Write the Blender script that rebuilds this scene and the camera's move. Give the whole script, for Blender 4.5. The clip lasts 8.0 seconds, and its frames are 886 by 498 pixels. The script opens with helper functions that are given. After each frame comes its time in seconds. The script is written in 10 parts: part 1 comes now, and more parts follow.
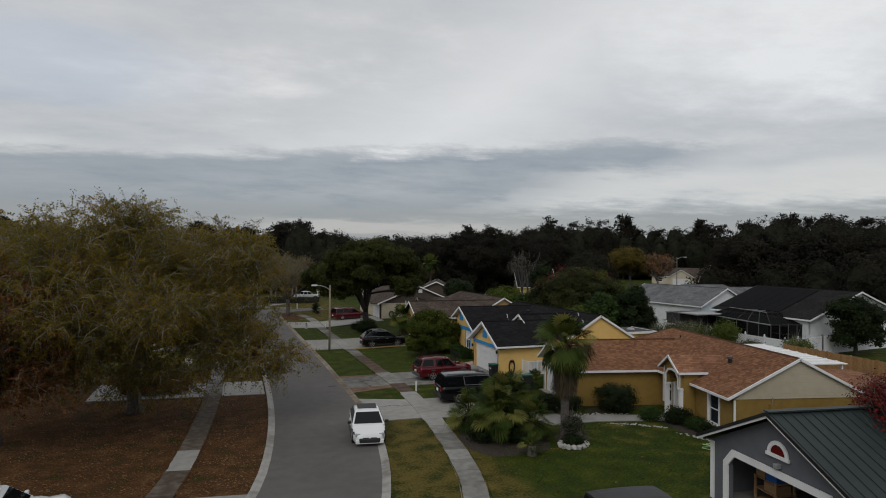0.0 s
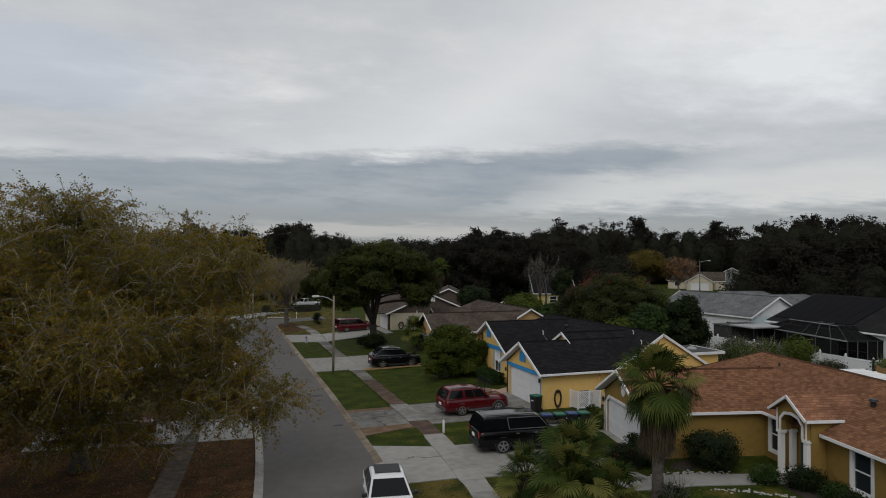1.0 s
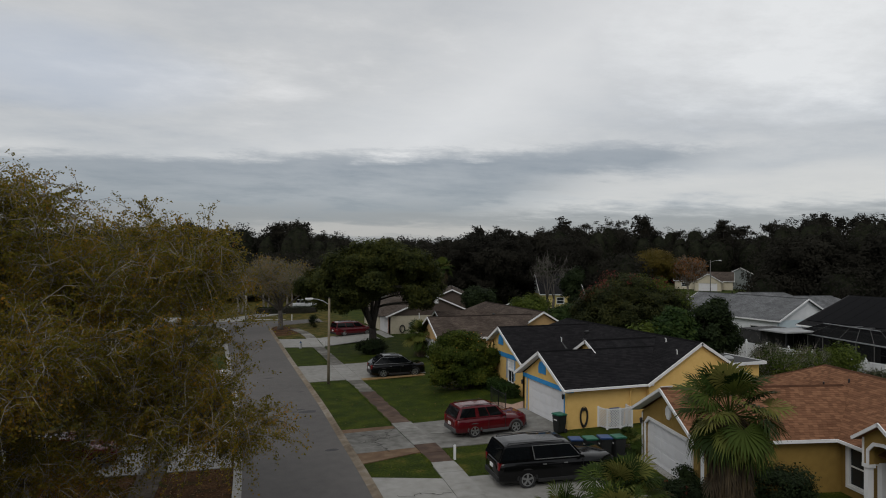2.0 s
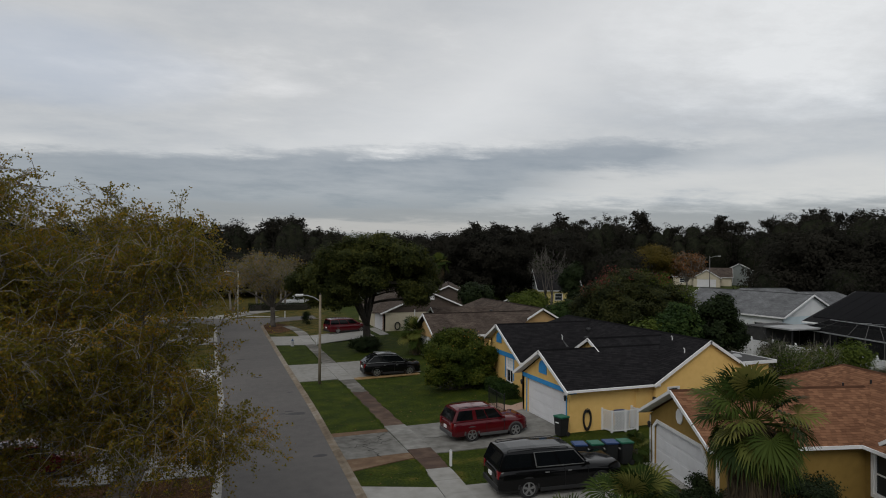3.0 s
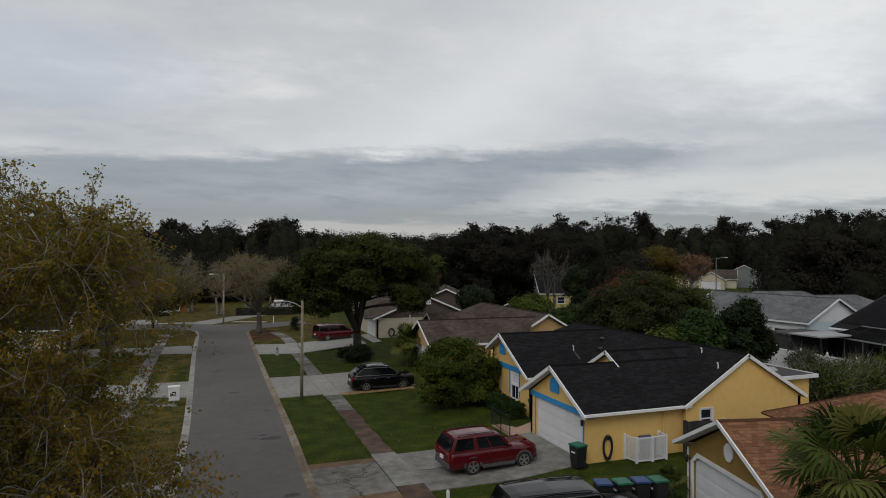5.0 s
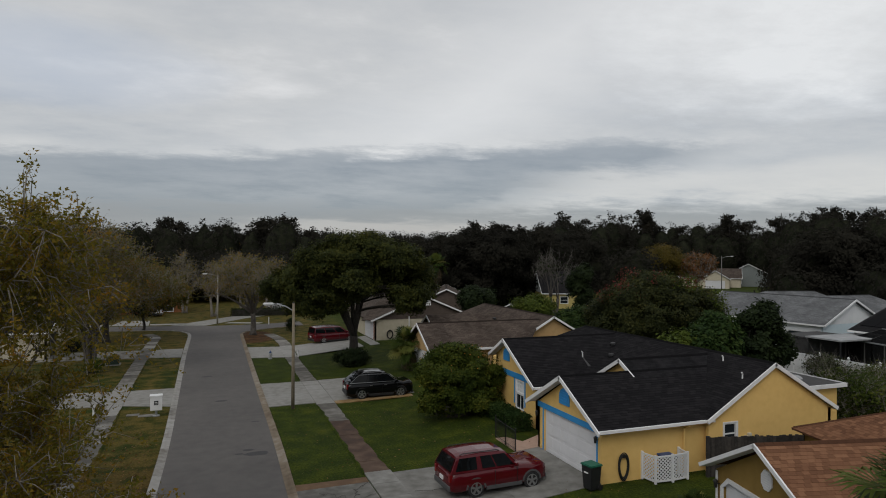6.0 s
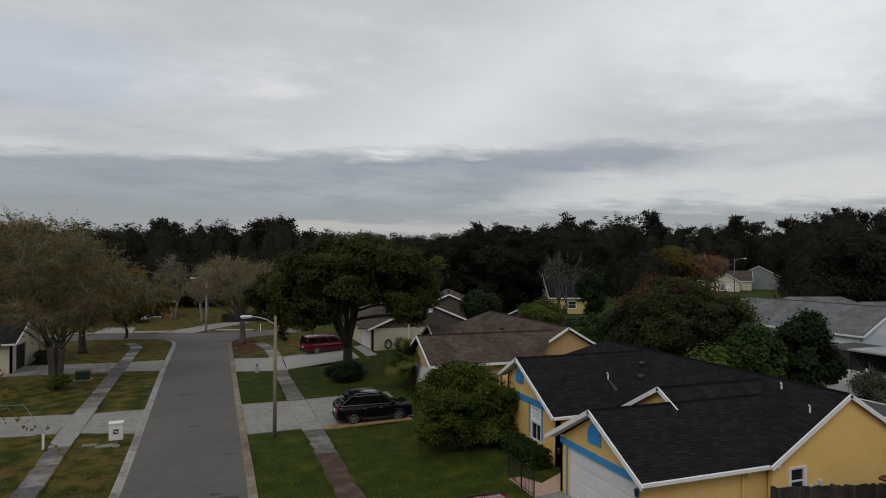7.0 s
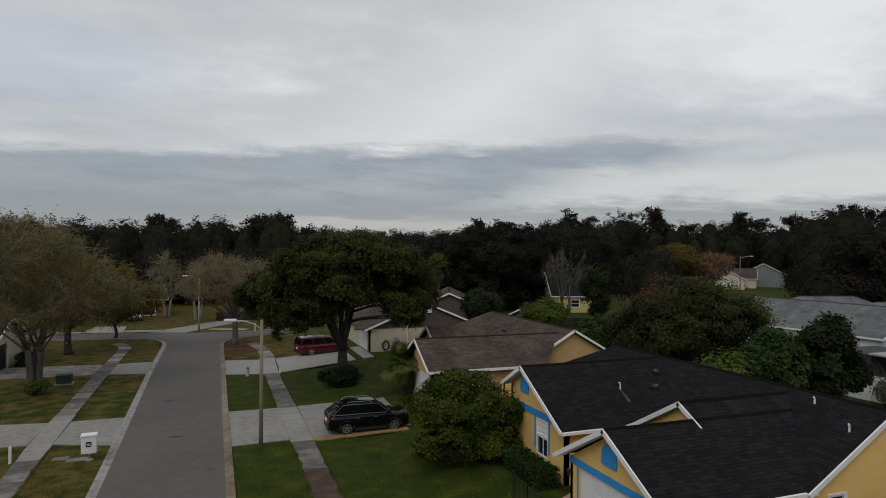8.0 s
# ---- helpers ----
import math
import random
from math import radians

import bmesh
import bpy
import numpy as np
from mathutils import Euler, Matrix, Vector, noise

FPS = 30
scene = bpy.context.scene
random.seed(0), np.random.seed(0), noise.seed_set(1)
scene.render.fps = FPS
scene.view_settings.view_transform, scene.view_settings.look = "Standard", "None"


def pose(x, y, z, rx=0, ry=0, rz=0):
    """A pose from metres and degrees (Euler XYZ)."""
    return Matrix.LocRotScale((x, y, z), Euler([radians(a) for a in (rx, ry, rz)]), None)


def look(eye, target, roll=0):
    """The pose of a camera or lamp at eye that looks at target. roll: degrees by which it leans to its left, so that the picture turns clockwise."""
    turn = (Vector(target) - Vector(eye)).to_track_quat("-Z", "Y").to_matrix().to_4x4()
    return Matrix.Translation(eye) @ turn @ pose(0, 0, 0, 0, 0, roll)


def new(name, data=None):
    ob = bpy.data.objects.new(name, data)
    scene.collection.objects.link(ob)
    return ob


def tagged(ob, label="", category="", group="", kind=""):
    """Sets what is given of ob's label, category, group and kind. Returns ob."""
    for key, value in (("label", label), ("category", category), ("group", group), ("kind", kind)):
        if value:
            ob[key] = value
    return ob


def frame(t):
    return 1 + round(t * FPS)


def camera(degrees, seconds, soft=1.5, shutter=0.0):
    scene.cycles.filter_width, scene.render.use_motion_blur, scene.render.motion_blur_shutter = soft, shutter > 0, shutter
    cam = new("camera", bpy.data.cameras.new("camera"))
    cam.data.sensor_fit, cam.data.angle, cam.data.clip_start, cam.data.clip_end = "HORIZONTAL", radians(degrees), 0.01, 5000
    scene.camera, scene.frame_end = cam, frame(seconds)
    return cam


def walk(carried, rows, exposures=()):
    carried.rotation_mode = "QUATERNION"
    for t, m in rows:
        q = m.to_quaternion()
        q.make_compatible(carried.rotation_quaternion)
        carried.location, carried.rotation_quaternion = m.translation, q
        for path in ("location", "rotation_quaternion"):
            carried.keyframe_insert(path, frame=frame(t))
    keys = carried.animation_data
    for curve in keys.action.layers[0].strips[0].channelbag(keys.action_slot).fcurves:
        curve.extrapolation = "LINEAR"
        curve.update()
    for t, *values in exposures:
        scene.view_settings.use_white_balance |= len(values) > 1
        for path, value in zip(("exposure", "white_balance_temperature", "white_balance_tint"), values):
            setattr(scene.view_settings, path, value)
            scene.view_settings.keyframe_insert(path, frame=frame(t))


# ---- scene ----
cam = camera(71.0, 8.0, soft=1.0)
PATH = [
    (0, (0.29, -3.049, 9.977), (0.965, -1.166, 9.993), 0.5),
    (0.5, (0.814, 1.789, 10.115), (1.488, 3.672, 10.141), 0.4),
    (1, (1.573, 6.201, 10.154), (2.245, 8.084, 10.18), 0.4),
    (1.5, (2.251, 9.359, 10.117), (2.923, 11.243, 10.146), 0.4),
    (3, (3.464, 13.014, 9.902), (4.148, 14.893, 9.916), 0.4),
    (3.5, (3.944, 14.155, 9.844), (4.631, 16.033, 9.859), 0.3),
    (4, (4.581, 15.88, 9.881), (5.269, 17.757, 9.914), 0.3),
    (4.5, (4.956, 16.866, 9.786), (5.646, 18.743, 9.811), 0.3),
    (6, (6.126, 19.937, 9.897), (6.815, 21.815, 9.913), 0.3),
    (6.5, (6.919, 22.176, 9.957), (7.606, 24.055, 9.965), 0.3),
    (7, (7.747, 24.646, 10.153), (8.431, 26.525, 10.172), 0.3),
    (7.5, (8.319, 26.253, 10.223), (9.003, 28.133, 10.239), 0.4),
    (8, (8.663, 26.905, 10.313), (9.345, 28.785, 10.32), 0.4),
]
walk(cam, [(t, look(eye, target, roll)) for t, eye, target, roll in PATH], exposures=[(0, -0.04), (8, -0.04)])

# world: overcast sky with layered cloud over a clear-sky texture
world = bpy.data.worlds.new("sky")
scene.world = world
world.use_nodes = True
wn, wl = world.node_tree.nodes, world.node_tree.links
wn.clear()


def wnode(kind, **kw):
    n = wn.new(kind)
    for k, v in kw.items():
        n.inputs[k].default_value = v
    return n


def wmath(op, a, b=None, clamp=False):
    n = wn.new("ShaderNodeMath")
    n.operation, n.use_clamp = op, clamp
    for i, v in enumerate((a, b)):
        if v is None:
            continue
        if isinstance(v, (int, float)):
            n.inputs[i].default_value = v
        else:
            wl.new(v, n.inputs[i])
    return n.outputs[0]


def wramp(value, stops):
    n = wn.new("ShaderNodeValToRGB")
    r = n.color_ramp
    while len(r.elements) < len(stops):
        r.elements.new(0.5)
    for e, (p, c) in zip(r.elements, stops):
        e.position, e.color = p, (*c, 1)
    wl.new(value, n.inputs[0])
    return n.outputs[0]


def wmix(fac, a, b):
    n = wn.new("ShaderNodeMix")
    n.data_type = "RGBA"
    for i, v in ((0, fac), (6, a), (7, b)):
        if isinstance(v, (int, float)):
            n.inputs[i].default_value = v
        elif isinstance(v, tuple):
            n.inputs[i].default_value = (*v, 1)
        else:
            wl.new(v, n.inputs[i])
    return n.outputs[2]


SUN_EL, SUN_AZ = radians(45), radians(222)
sky = wn.new("ShaderNodeTexSky")
sky.sky_type = "NISHITA"
sky.sun_disc = False
sky.sun_elevation, sky.sun_rotation = SUN_EL, SUN_AZ
clear = wn.new("ShaderNodeVectorMath")
clear.operation = "SCALE"
wl.new(sky.outputs[0], clear.inputs[0])
clear.inputs["Scale"].default_value = 0.11
tc = wn.new("ShaderNodeTexCoord")
sep = wn.new("ShaderNodeSeparateXYZ")
wl.new(tc.outputs["Generated"], sep.inputs[0])
up = wmath("MAXIMUM", sep.outputs[2], 0.0)
# a flat cloud deck seen in perspective
lift = wmath("ADD", up, 0.10)
comb = wn.new("ShaderNodeCombineXYZ")
wl.new(wmath("DIVIDE", sep.outputs[0], lift), comb.inputs[0])
wl.new(wmath("DIVIDE", sep.outputs[1], lift), comb.inputs[1])


def wnoise(scale, detail, rough, offset, squeeze=(1, 1, 1)):
    m = wn.new("ShaderNodeMapping")
    m.inputs["Location"].default_value = offset
    m.inputs["Scale"].default_value = squeeze
    m.inputs["Rotation"].default_value = (0, 0, 0.35)
    wl.new(comb.outputs[0], m.inputs[0])
    n = wnode("ShaderNodeTexNoise", Scale=scale, Detail=detail, Roughness=rough)
    wl.new(m.outputs[0], n.inputs[0])
    return n.outputs["Fac"]


big = wnoise(0.55, 7.0, 0.58, (3.1, 1.7, 0.0), (0.85, 1.0, 1.0))
fine = wnoise(1.7, 9.0, 0.66, (0.4, 5.2, 0.0), (0.8, 1.05, 1.0))
thick = wmath("ADD", wmath("MULTIPLY", big, 0.65), wmath("MULTIPLY", fine, 0.35))
deck = wramp(thick, [(0.34, (0.42, 0.45, 0.49)), (0.45, (0.54, 0.555, 0.57)), (0.55, (0.63, 0.635, 0.635)), (0.68, (0.84, 0.835, 0.83))])
# a lower, darker bank of cloud that lies some degrees above the horizon and thins out eastwards
az = wmath("ARCTAN2", sep.outputs[0], sep.outputs[1])
puff = wmath("MULTIPLY", wmath("SUBTRACT", fine, 0.5), 0.07)
lev = wmath("ADD", up, puff)
tilt = wmath("MULTIPLY", wmath("MAXIMUM", wmath("SUBTRACT", 0.36, az), 0.0), 0.055)
top_edge = wramp(wmath("ADD", lev, tilt), [(0.158, (1, 1, 1)), (0.176, (0, 0, 0))])
low_edge = wramp(wmath("ADD", lev, wmath("MULTIPLY", wmath("MAXIMUM", wmath("SUBTRACT", az, 0.30), 0.0), -0.22)), [(0.030, (0, 0, 0)), (0.066, (1, 1, 1))])
east = wramp(wmath("ADD", wmath("MULTIPLY", az, 0.5), wmath("MULTIPLY", puff, 2.0)), [(0.34, (1, 1, 1)), (0.44, (0, 0, 0))])
lowfac = wmath("MULTIPLY", wmath("MULTIPLY", wmath("MULTIPLY", top_edge, low_edge), east), wmath("ADD", 0.40, wmath("MULTIPLY", fine, 0.95), True))
# brighter break in the deck towards the hidden sun
glow = wramp(wmath("ADD", wmath("ABSOLUTE", wmath("SUBTRACT", wmath("SUBTRACT", wmath("MULTIPLY", up, 1.6), az), -0.02)), wmath("MULTIPLY", wmath("SUBTRACT", big, 0.5), 0.8)), [(0.0, (1, 1, 1)), (0.30, (0, 0, 0))])
deck = wmix(wmath("MULTIPLY", glow, 0.7), deck, (0.82, 0.82, 0.815))
# a thin bright hole high in the east, faint blue showing low in the west
hole = wmath("ADD", wmath("POWER", wmath("MULTIPLY", wmath("SUBTRACT", az, 0.86), 3.6), 2.0), wmath("POWER", wmath("MULTIPLY", wmath("SUBTRACT", up, 0.31), 6.5), 2.0))
hole = wramp(wmath("ADD", hole, wmath("MULTIPLY", wmath("SUBTRACT", fine, 0.5), 2.4)), [(0.0, (1, 1, 1)), (0.85, (0, 0, 0))])
deck = wmix(wmath("MULTIPLY", hole, 0.75), deck, (0.93, 0.935, 0.93))
blue = wmath("ADD", wmath("POWER", wmath("MULTIPLY", wmath("SUBTRACT", az, -0.20), 3.4), 2.0), wmath("POWER", wmath("MULTIPLY", wmath("SUBTRACT", up, 0.255), 15.0), 2.0))
blue = wramp(wmath("ADD", blue, wmath("MULTIPLY", wmath("SUBTRACT", big, 0.5), 2.0)), [(0.0, (1, 1, 1)), (0.9, (0, 0, 0))])
deck = wmix(wmath("MULTIPLY", blue, 0.55), deck, (0.50, 0.565, 0.68))
deck2 = wmix(lowfac, deck, (0.285, 0.315, 0.35))
# thin pale gap along the horizon
rim = wramp(lev, [(0.0, (1, 1, 1)), (0.060, (1, 1, 1)), (0.085, (0, 0, 0)), (1.0, (0, 0, 0))])
deck3 = wmix(wmath("MULTIPLY", rim, 0.88), deck2, (0.285, 0.30, 0.32))
# pale slits between the low banks
slit_e = wmath("MULTIPLY", wramp(wmath("ADD", up, puff), [(0.075, (0, 0, 0)), (0.095, (1, 1, 1)), (0.118, (1, 1, 1)), (0.135, (0, 0, 0))]), wramp(wmath("ADD", wmath("MULTIPLY", az, 0.5), puff), [(0.22, (0, 0, 0)), (0.30, (1, 1, 1))]))
slit_w = wmath("MULTIPLY", wramp(wmath("ADD", up, wmath("MULTIPLY", puff, 0.5)), [(0.028, (0, 0, 0)), (0.036, (1, 1, 1)), (0.046, (1, 1, 1)), (0.056, (0, 0, 0))]), wramp(wmath("MULTIPLY", az, 0.5), [(0.0, (0, 0, 0)), (0.05, (1, 1, 1)), (0.19, (1, 1, 1)), (0.26, (0, 0, 0))]))
deck3 = wmix(wmath("MULTIPLY", slit_e, 0.60), deck3, (0.72, 0.705, 0.68))
deck3 = wmix(wmath("MULTIPLY", slit_w, 0.45), deck3, (0.66, 0.63, 0.60))
cover = wmix(0.90, clear.outputs[0], deck3)
bg = wn.new("ShaderNodeBackground")
wl.new(cover, bg.inputs[0])
bg.inputs["Strength"].default_value = 1.0
wo = wn.new("ShaderNodeOutputWorld")
wl.new(bg.outputs[0], wo.inputs[0])

sun = new("sun", bpy.data.lights.new("sun", "SUN"))
sun.data.energy, sun.data.angle, sun.data.color = 0.9, radians(35), (1.0, 0.97, 0.92)
sun.matrix_world = look((0, 0, 60), (-60 * math.sin(SUN_AZ) / math.tan(SUN_EL), -60 * math.cos(SUN_AZ) / math.tan(SUN_EL), 0))


# ---- materials ----
def material(name, colours, scale=4.0, rough=0.8, metal=0.0, bump=0.15, bump_scale=None, big=0.35, spec=0.5, detail=6.0, coat=0.0, random_piece=0.0):
    """A surface whose colour wanders between the colours at a fine and a coarse scale, with fine relief."""
    m = bpy.data.materials.new(name)
    m.use_nodes = True
    n, l = m.node_tree.nodes, m.node_tree.links
    b = n["Principled BSDF"]
    tc = n.new("ShaderNodeTexCoord")
    geo = n.new("ShaderNodeNewGeometry")
    fine = n.new("ShaderNodeTexNoise")
    fine.inputs["Scale"].default_value, fine.inputs["Detail"].default_value = scale, detail
    l.new(geo.outputs["Position"], fine.inputs["Vector"])
    coarse = n.new("ShaderNodeTexNoise")
    coarse.inputs["Scale"].default_value, coarse.inputs["Detail"].default_value = scale * 0.08, 4.0
    l.new(geo.outputs["Position"], coarse.inputs["Vector"])
    mixf = n.new("ShaderNodeMix")
    mixf.inputs[0].default_value = big
    l.new(fine.outputs["Fac"], mixf.inputs[2])
    l.new(coarse.outputs["Fac"], mixf.inputs[3])
    fac = mixf.outputs[0]
    if random_piece:
        oi = n.new("ShaderNodeObjectInfo")
        ri = n.new("ShaderNodeMath")
        ri.operation = "MULTIPLY_ADD"
        l.new(oi.outputs["Random"], ri.inputs[0])
        ri.inputs[1].default_value, ri.inputs[2].default_value = random_piece, -random_piece / 2
        ad = n.new("ShaderNodeMath")
        l.new(fac, ad.inputs[0])
        l.new(ri.outputs[0], ad.inputs[1])
        fac = ad.outputs[0]
    ramp = n.new("ShaderNodeValToRGB")
    while len(ramp.color_ramp.elements) < len(colours):
        ramp.color_ramp.elements.new(0.5)
    for i, (e, c) in enumerate(zip(ramp.color_ramp.elements, colours)):
        e.position, e.color = 0.32 + 0.36 * i / max(1, len(colours) - 1), (*c, 1)
    l.new(fac, ramp.inputs[0])
    l.new(ramp.outputs[0], b.inputs["Base Color"])
    b.inputs["Roughness"].default_value, b.inputs["Metallic"].default_value = rough, metal
    b.inputs["Specular IOR Level"].default_value = spec
    b.inputs["Coat Weight"].default_value = coat
    b.inputs["Coat Roughness"].default_value = 0.05
    if bump:
        bn = n.new("ShaderNodeTexNoise")
        bn.inputs["Scale"].default_value, bn.inputs["Detail"].default_value = bump_scale or scale * 4, 5.0
        l.new(geo.outputs["Position"], bn.inputs["Vector"])
        bp = n.new("ShaderNodeBump")
        bp.inputs["Strength"].default_value, bp.inputs["Distance"].default_value = bump, 0.03
        l.new(bn.outputs["Fac"], bp.inputs["Height"])
        l.new(bp.outputs["Normal"], b.inputs["Normal"])
    return m


def shingle_material(name, dark, light, stain=None, w=0.33, h=0.145):
    """Asphalt shingles in courses, in metres of the roof slope's own UV map."""
    m = bpy.data.materials.new(name)
    m.use_nodes = True
    n, l = m.node_tree.nodes, m.node_tree.links
    b = n["Principled BSDF"]
    uv = n.new("ShaderNodeTexCoord")
    br = n.new("ShaderNodeTexBrick")
    br.offset = 0.37
    br.inputs["Scale"].default_value = 1.0
    br.inputs["Brick Width"].default_value, br.inputs["Row Height"].default_value = w, h
    br.inputs["Mortar Size"].default_value, br.inputs["Mortar Smooth"].default_value = 0.008, 0.3
    br.inputs["Color1"].default_value, br.inputs["Color2"].default_value = (*dark, 1), (*light, 1)
    br.inputs["Mortar"].default_value = (*[c * 0.45 for c in dark], 1)
    l.new(uv.outputs["UV"], br.inputs["Vector"])
    geo = n.new("ShaderNodeNewGeometry")
    no = n.new("ShaderNodeTexNoise")
    no.inputs["Scale"].default_value, no.inputs["Detail"].default_value = 0.7, 6.0
    l.new(geo.outputs["Position"], no.inputs["Vector"])
    rp = n.new("ShaderNodeMapRange")
    rp.inputs[1].default_value, rp.inputs[2].default_value = 0.3, 0.7
    rp.inputs[3].default_value, rp.inputs[4].default_value = 0.72, 1.25
    l.new(no.outputs["Fac"], rp.inputs[0])
    hs = n.new("ShaderNodeHueSaturation")
    l.new(br.outputs["Color"], hs.inputs["Color"])
    l.new(rp.outputs[0], hs.inputs["Value"])
    col = hs.outputs[0]
    if stain:
        st = n.new("ShaderNodeTexNoise")
        mp = n.new("ShaderNodeMapping")
        mp.inputs["Scale"].default_value = (1.3, 0.16, 1)
        l.new(uv.outputs["UV"], mp.inputs[0])
        l.new(mp.outputs[0], st.inputs["Vector"])
        st.inputs["Scale"].default_value, st.inputs["Detail"].default_value = 1.0, 5.0
        sr = n.new("ShaderNodeMapRange")
        sr.inputs[1].default_value, sr.inputs[2].default_value, sr.inputs[4].default_value = 0.48, 0.72, 0.6
        l.new(st.outputs["Fac"], sr.inputs[0])
        mx = n.new("ShaderNodeMix")
        mx.data_type = "RGBA"
        l.new(sr.outputs[0], mx.inputs[0])
        l.new(col, mx.inputs[6])
        mx.inputs[7].default_value = (*stain, 1)
        col = mx.outputs[2]
    l.new(col, b.inputs["Base Color"])
    b.inputs["Roughness"].default_value = 0.92
    b.inputs["Specular IOR Level"].default_value = 0.08
    bp = n.new("ShaderNodeBump")
    bp.inputs["Strength"].default_value, bp.inputs["Distance"].default_value = 0.5, 0.02
    l.new(br.outputs["Fac"], bp.inputs["Height"])
    bp.invert = True
    l.new(bp.outputs["Normal"], b.inputs["Normal"])
    return m


def glass_material(name, tint=(0.02, 0.025, 0.03), rough=0.04, spec=0.35):
    m = bpy.data.materials.new(name)
    m.use_nodes = True
    b = m.node_tree.nodes["Principled BSDF"]
    b.inputs["Base Color"].default_value = (*tint, 1)
    b.inputs["Roughness"].default_value = rough
    b.inputs["Specular IOR Level"].default_value = spec
    return m


def leaf_material(name, colours, rough=0.6, translucent=0.25, clump=0.74, scale=0.55):
    """Leaves: each one takes its own colour out of the ramp; a little light comes through."""
    m = bpy.data.materials.new(name)
    m.use_nodes = True
    n, l = m.node_tree.nodes, m.node_tree.links
    b = n["Principled BSDF"]
    geo = n.new("ShaderNodeNewGeometry")
    no = n.new("ShaderNodeTexNoise")
    no.inputs["Scale"].default_value, no.inputs["Detail"].default_value = scale, 3.0
    l.new(geo.outputs["Position"], no.inputs["Vector"])
    mx = n.new("ShaderNodeMix")
    mx.inputs[0].default_value = clump
    l.new(geo.outputs["Random Per Island"], mx.inputs[2])
    l.new(no.outputs["Fac"], mx.inputs[3])
    ramp = n.new("ShaderNodeValToRGB")
    while len(ramp.color_ramp.elements) < len(colours):
        ramp.color_ramp.elements.new(0.5)
    for i, (e, c) in enumerate(zip(ramp.color_ramp.elements, colours)):
        e.position, e.color = 0.2 + 0.6 * i / max(1, len(colours) - 1), (*c, 1)
    l.new(mx.outputs[0], ramp.inputs[0])
    l.new(ramp.outputs[0], b.inputs["Base Color"])
    b.inputs["Roughness"].default_value = rough
    b.inputs["Specular IOR Level"].default_value = 0.08
    tr = n.new("ShaderNodeBsdfTranslucent")
    l.new(ramp.outputs[0], tr.inputs[0])
    ms = n.new("ShaderNodeMixShader")
    ms.inputs[0].default_value = translucent
    l.new(b.outputs[0], ms.inputs[1])
    l.new(tr.outputs[0], ms.inputs[2])
    l.new(ms.outputs[0], n["Material Output"].inputs[0])
    return m


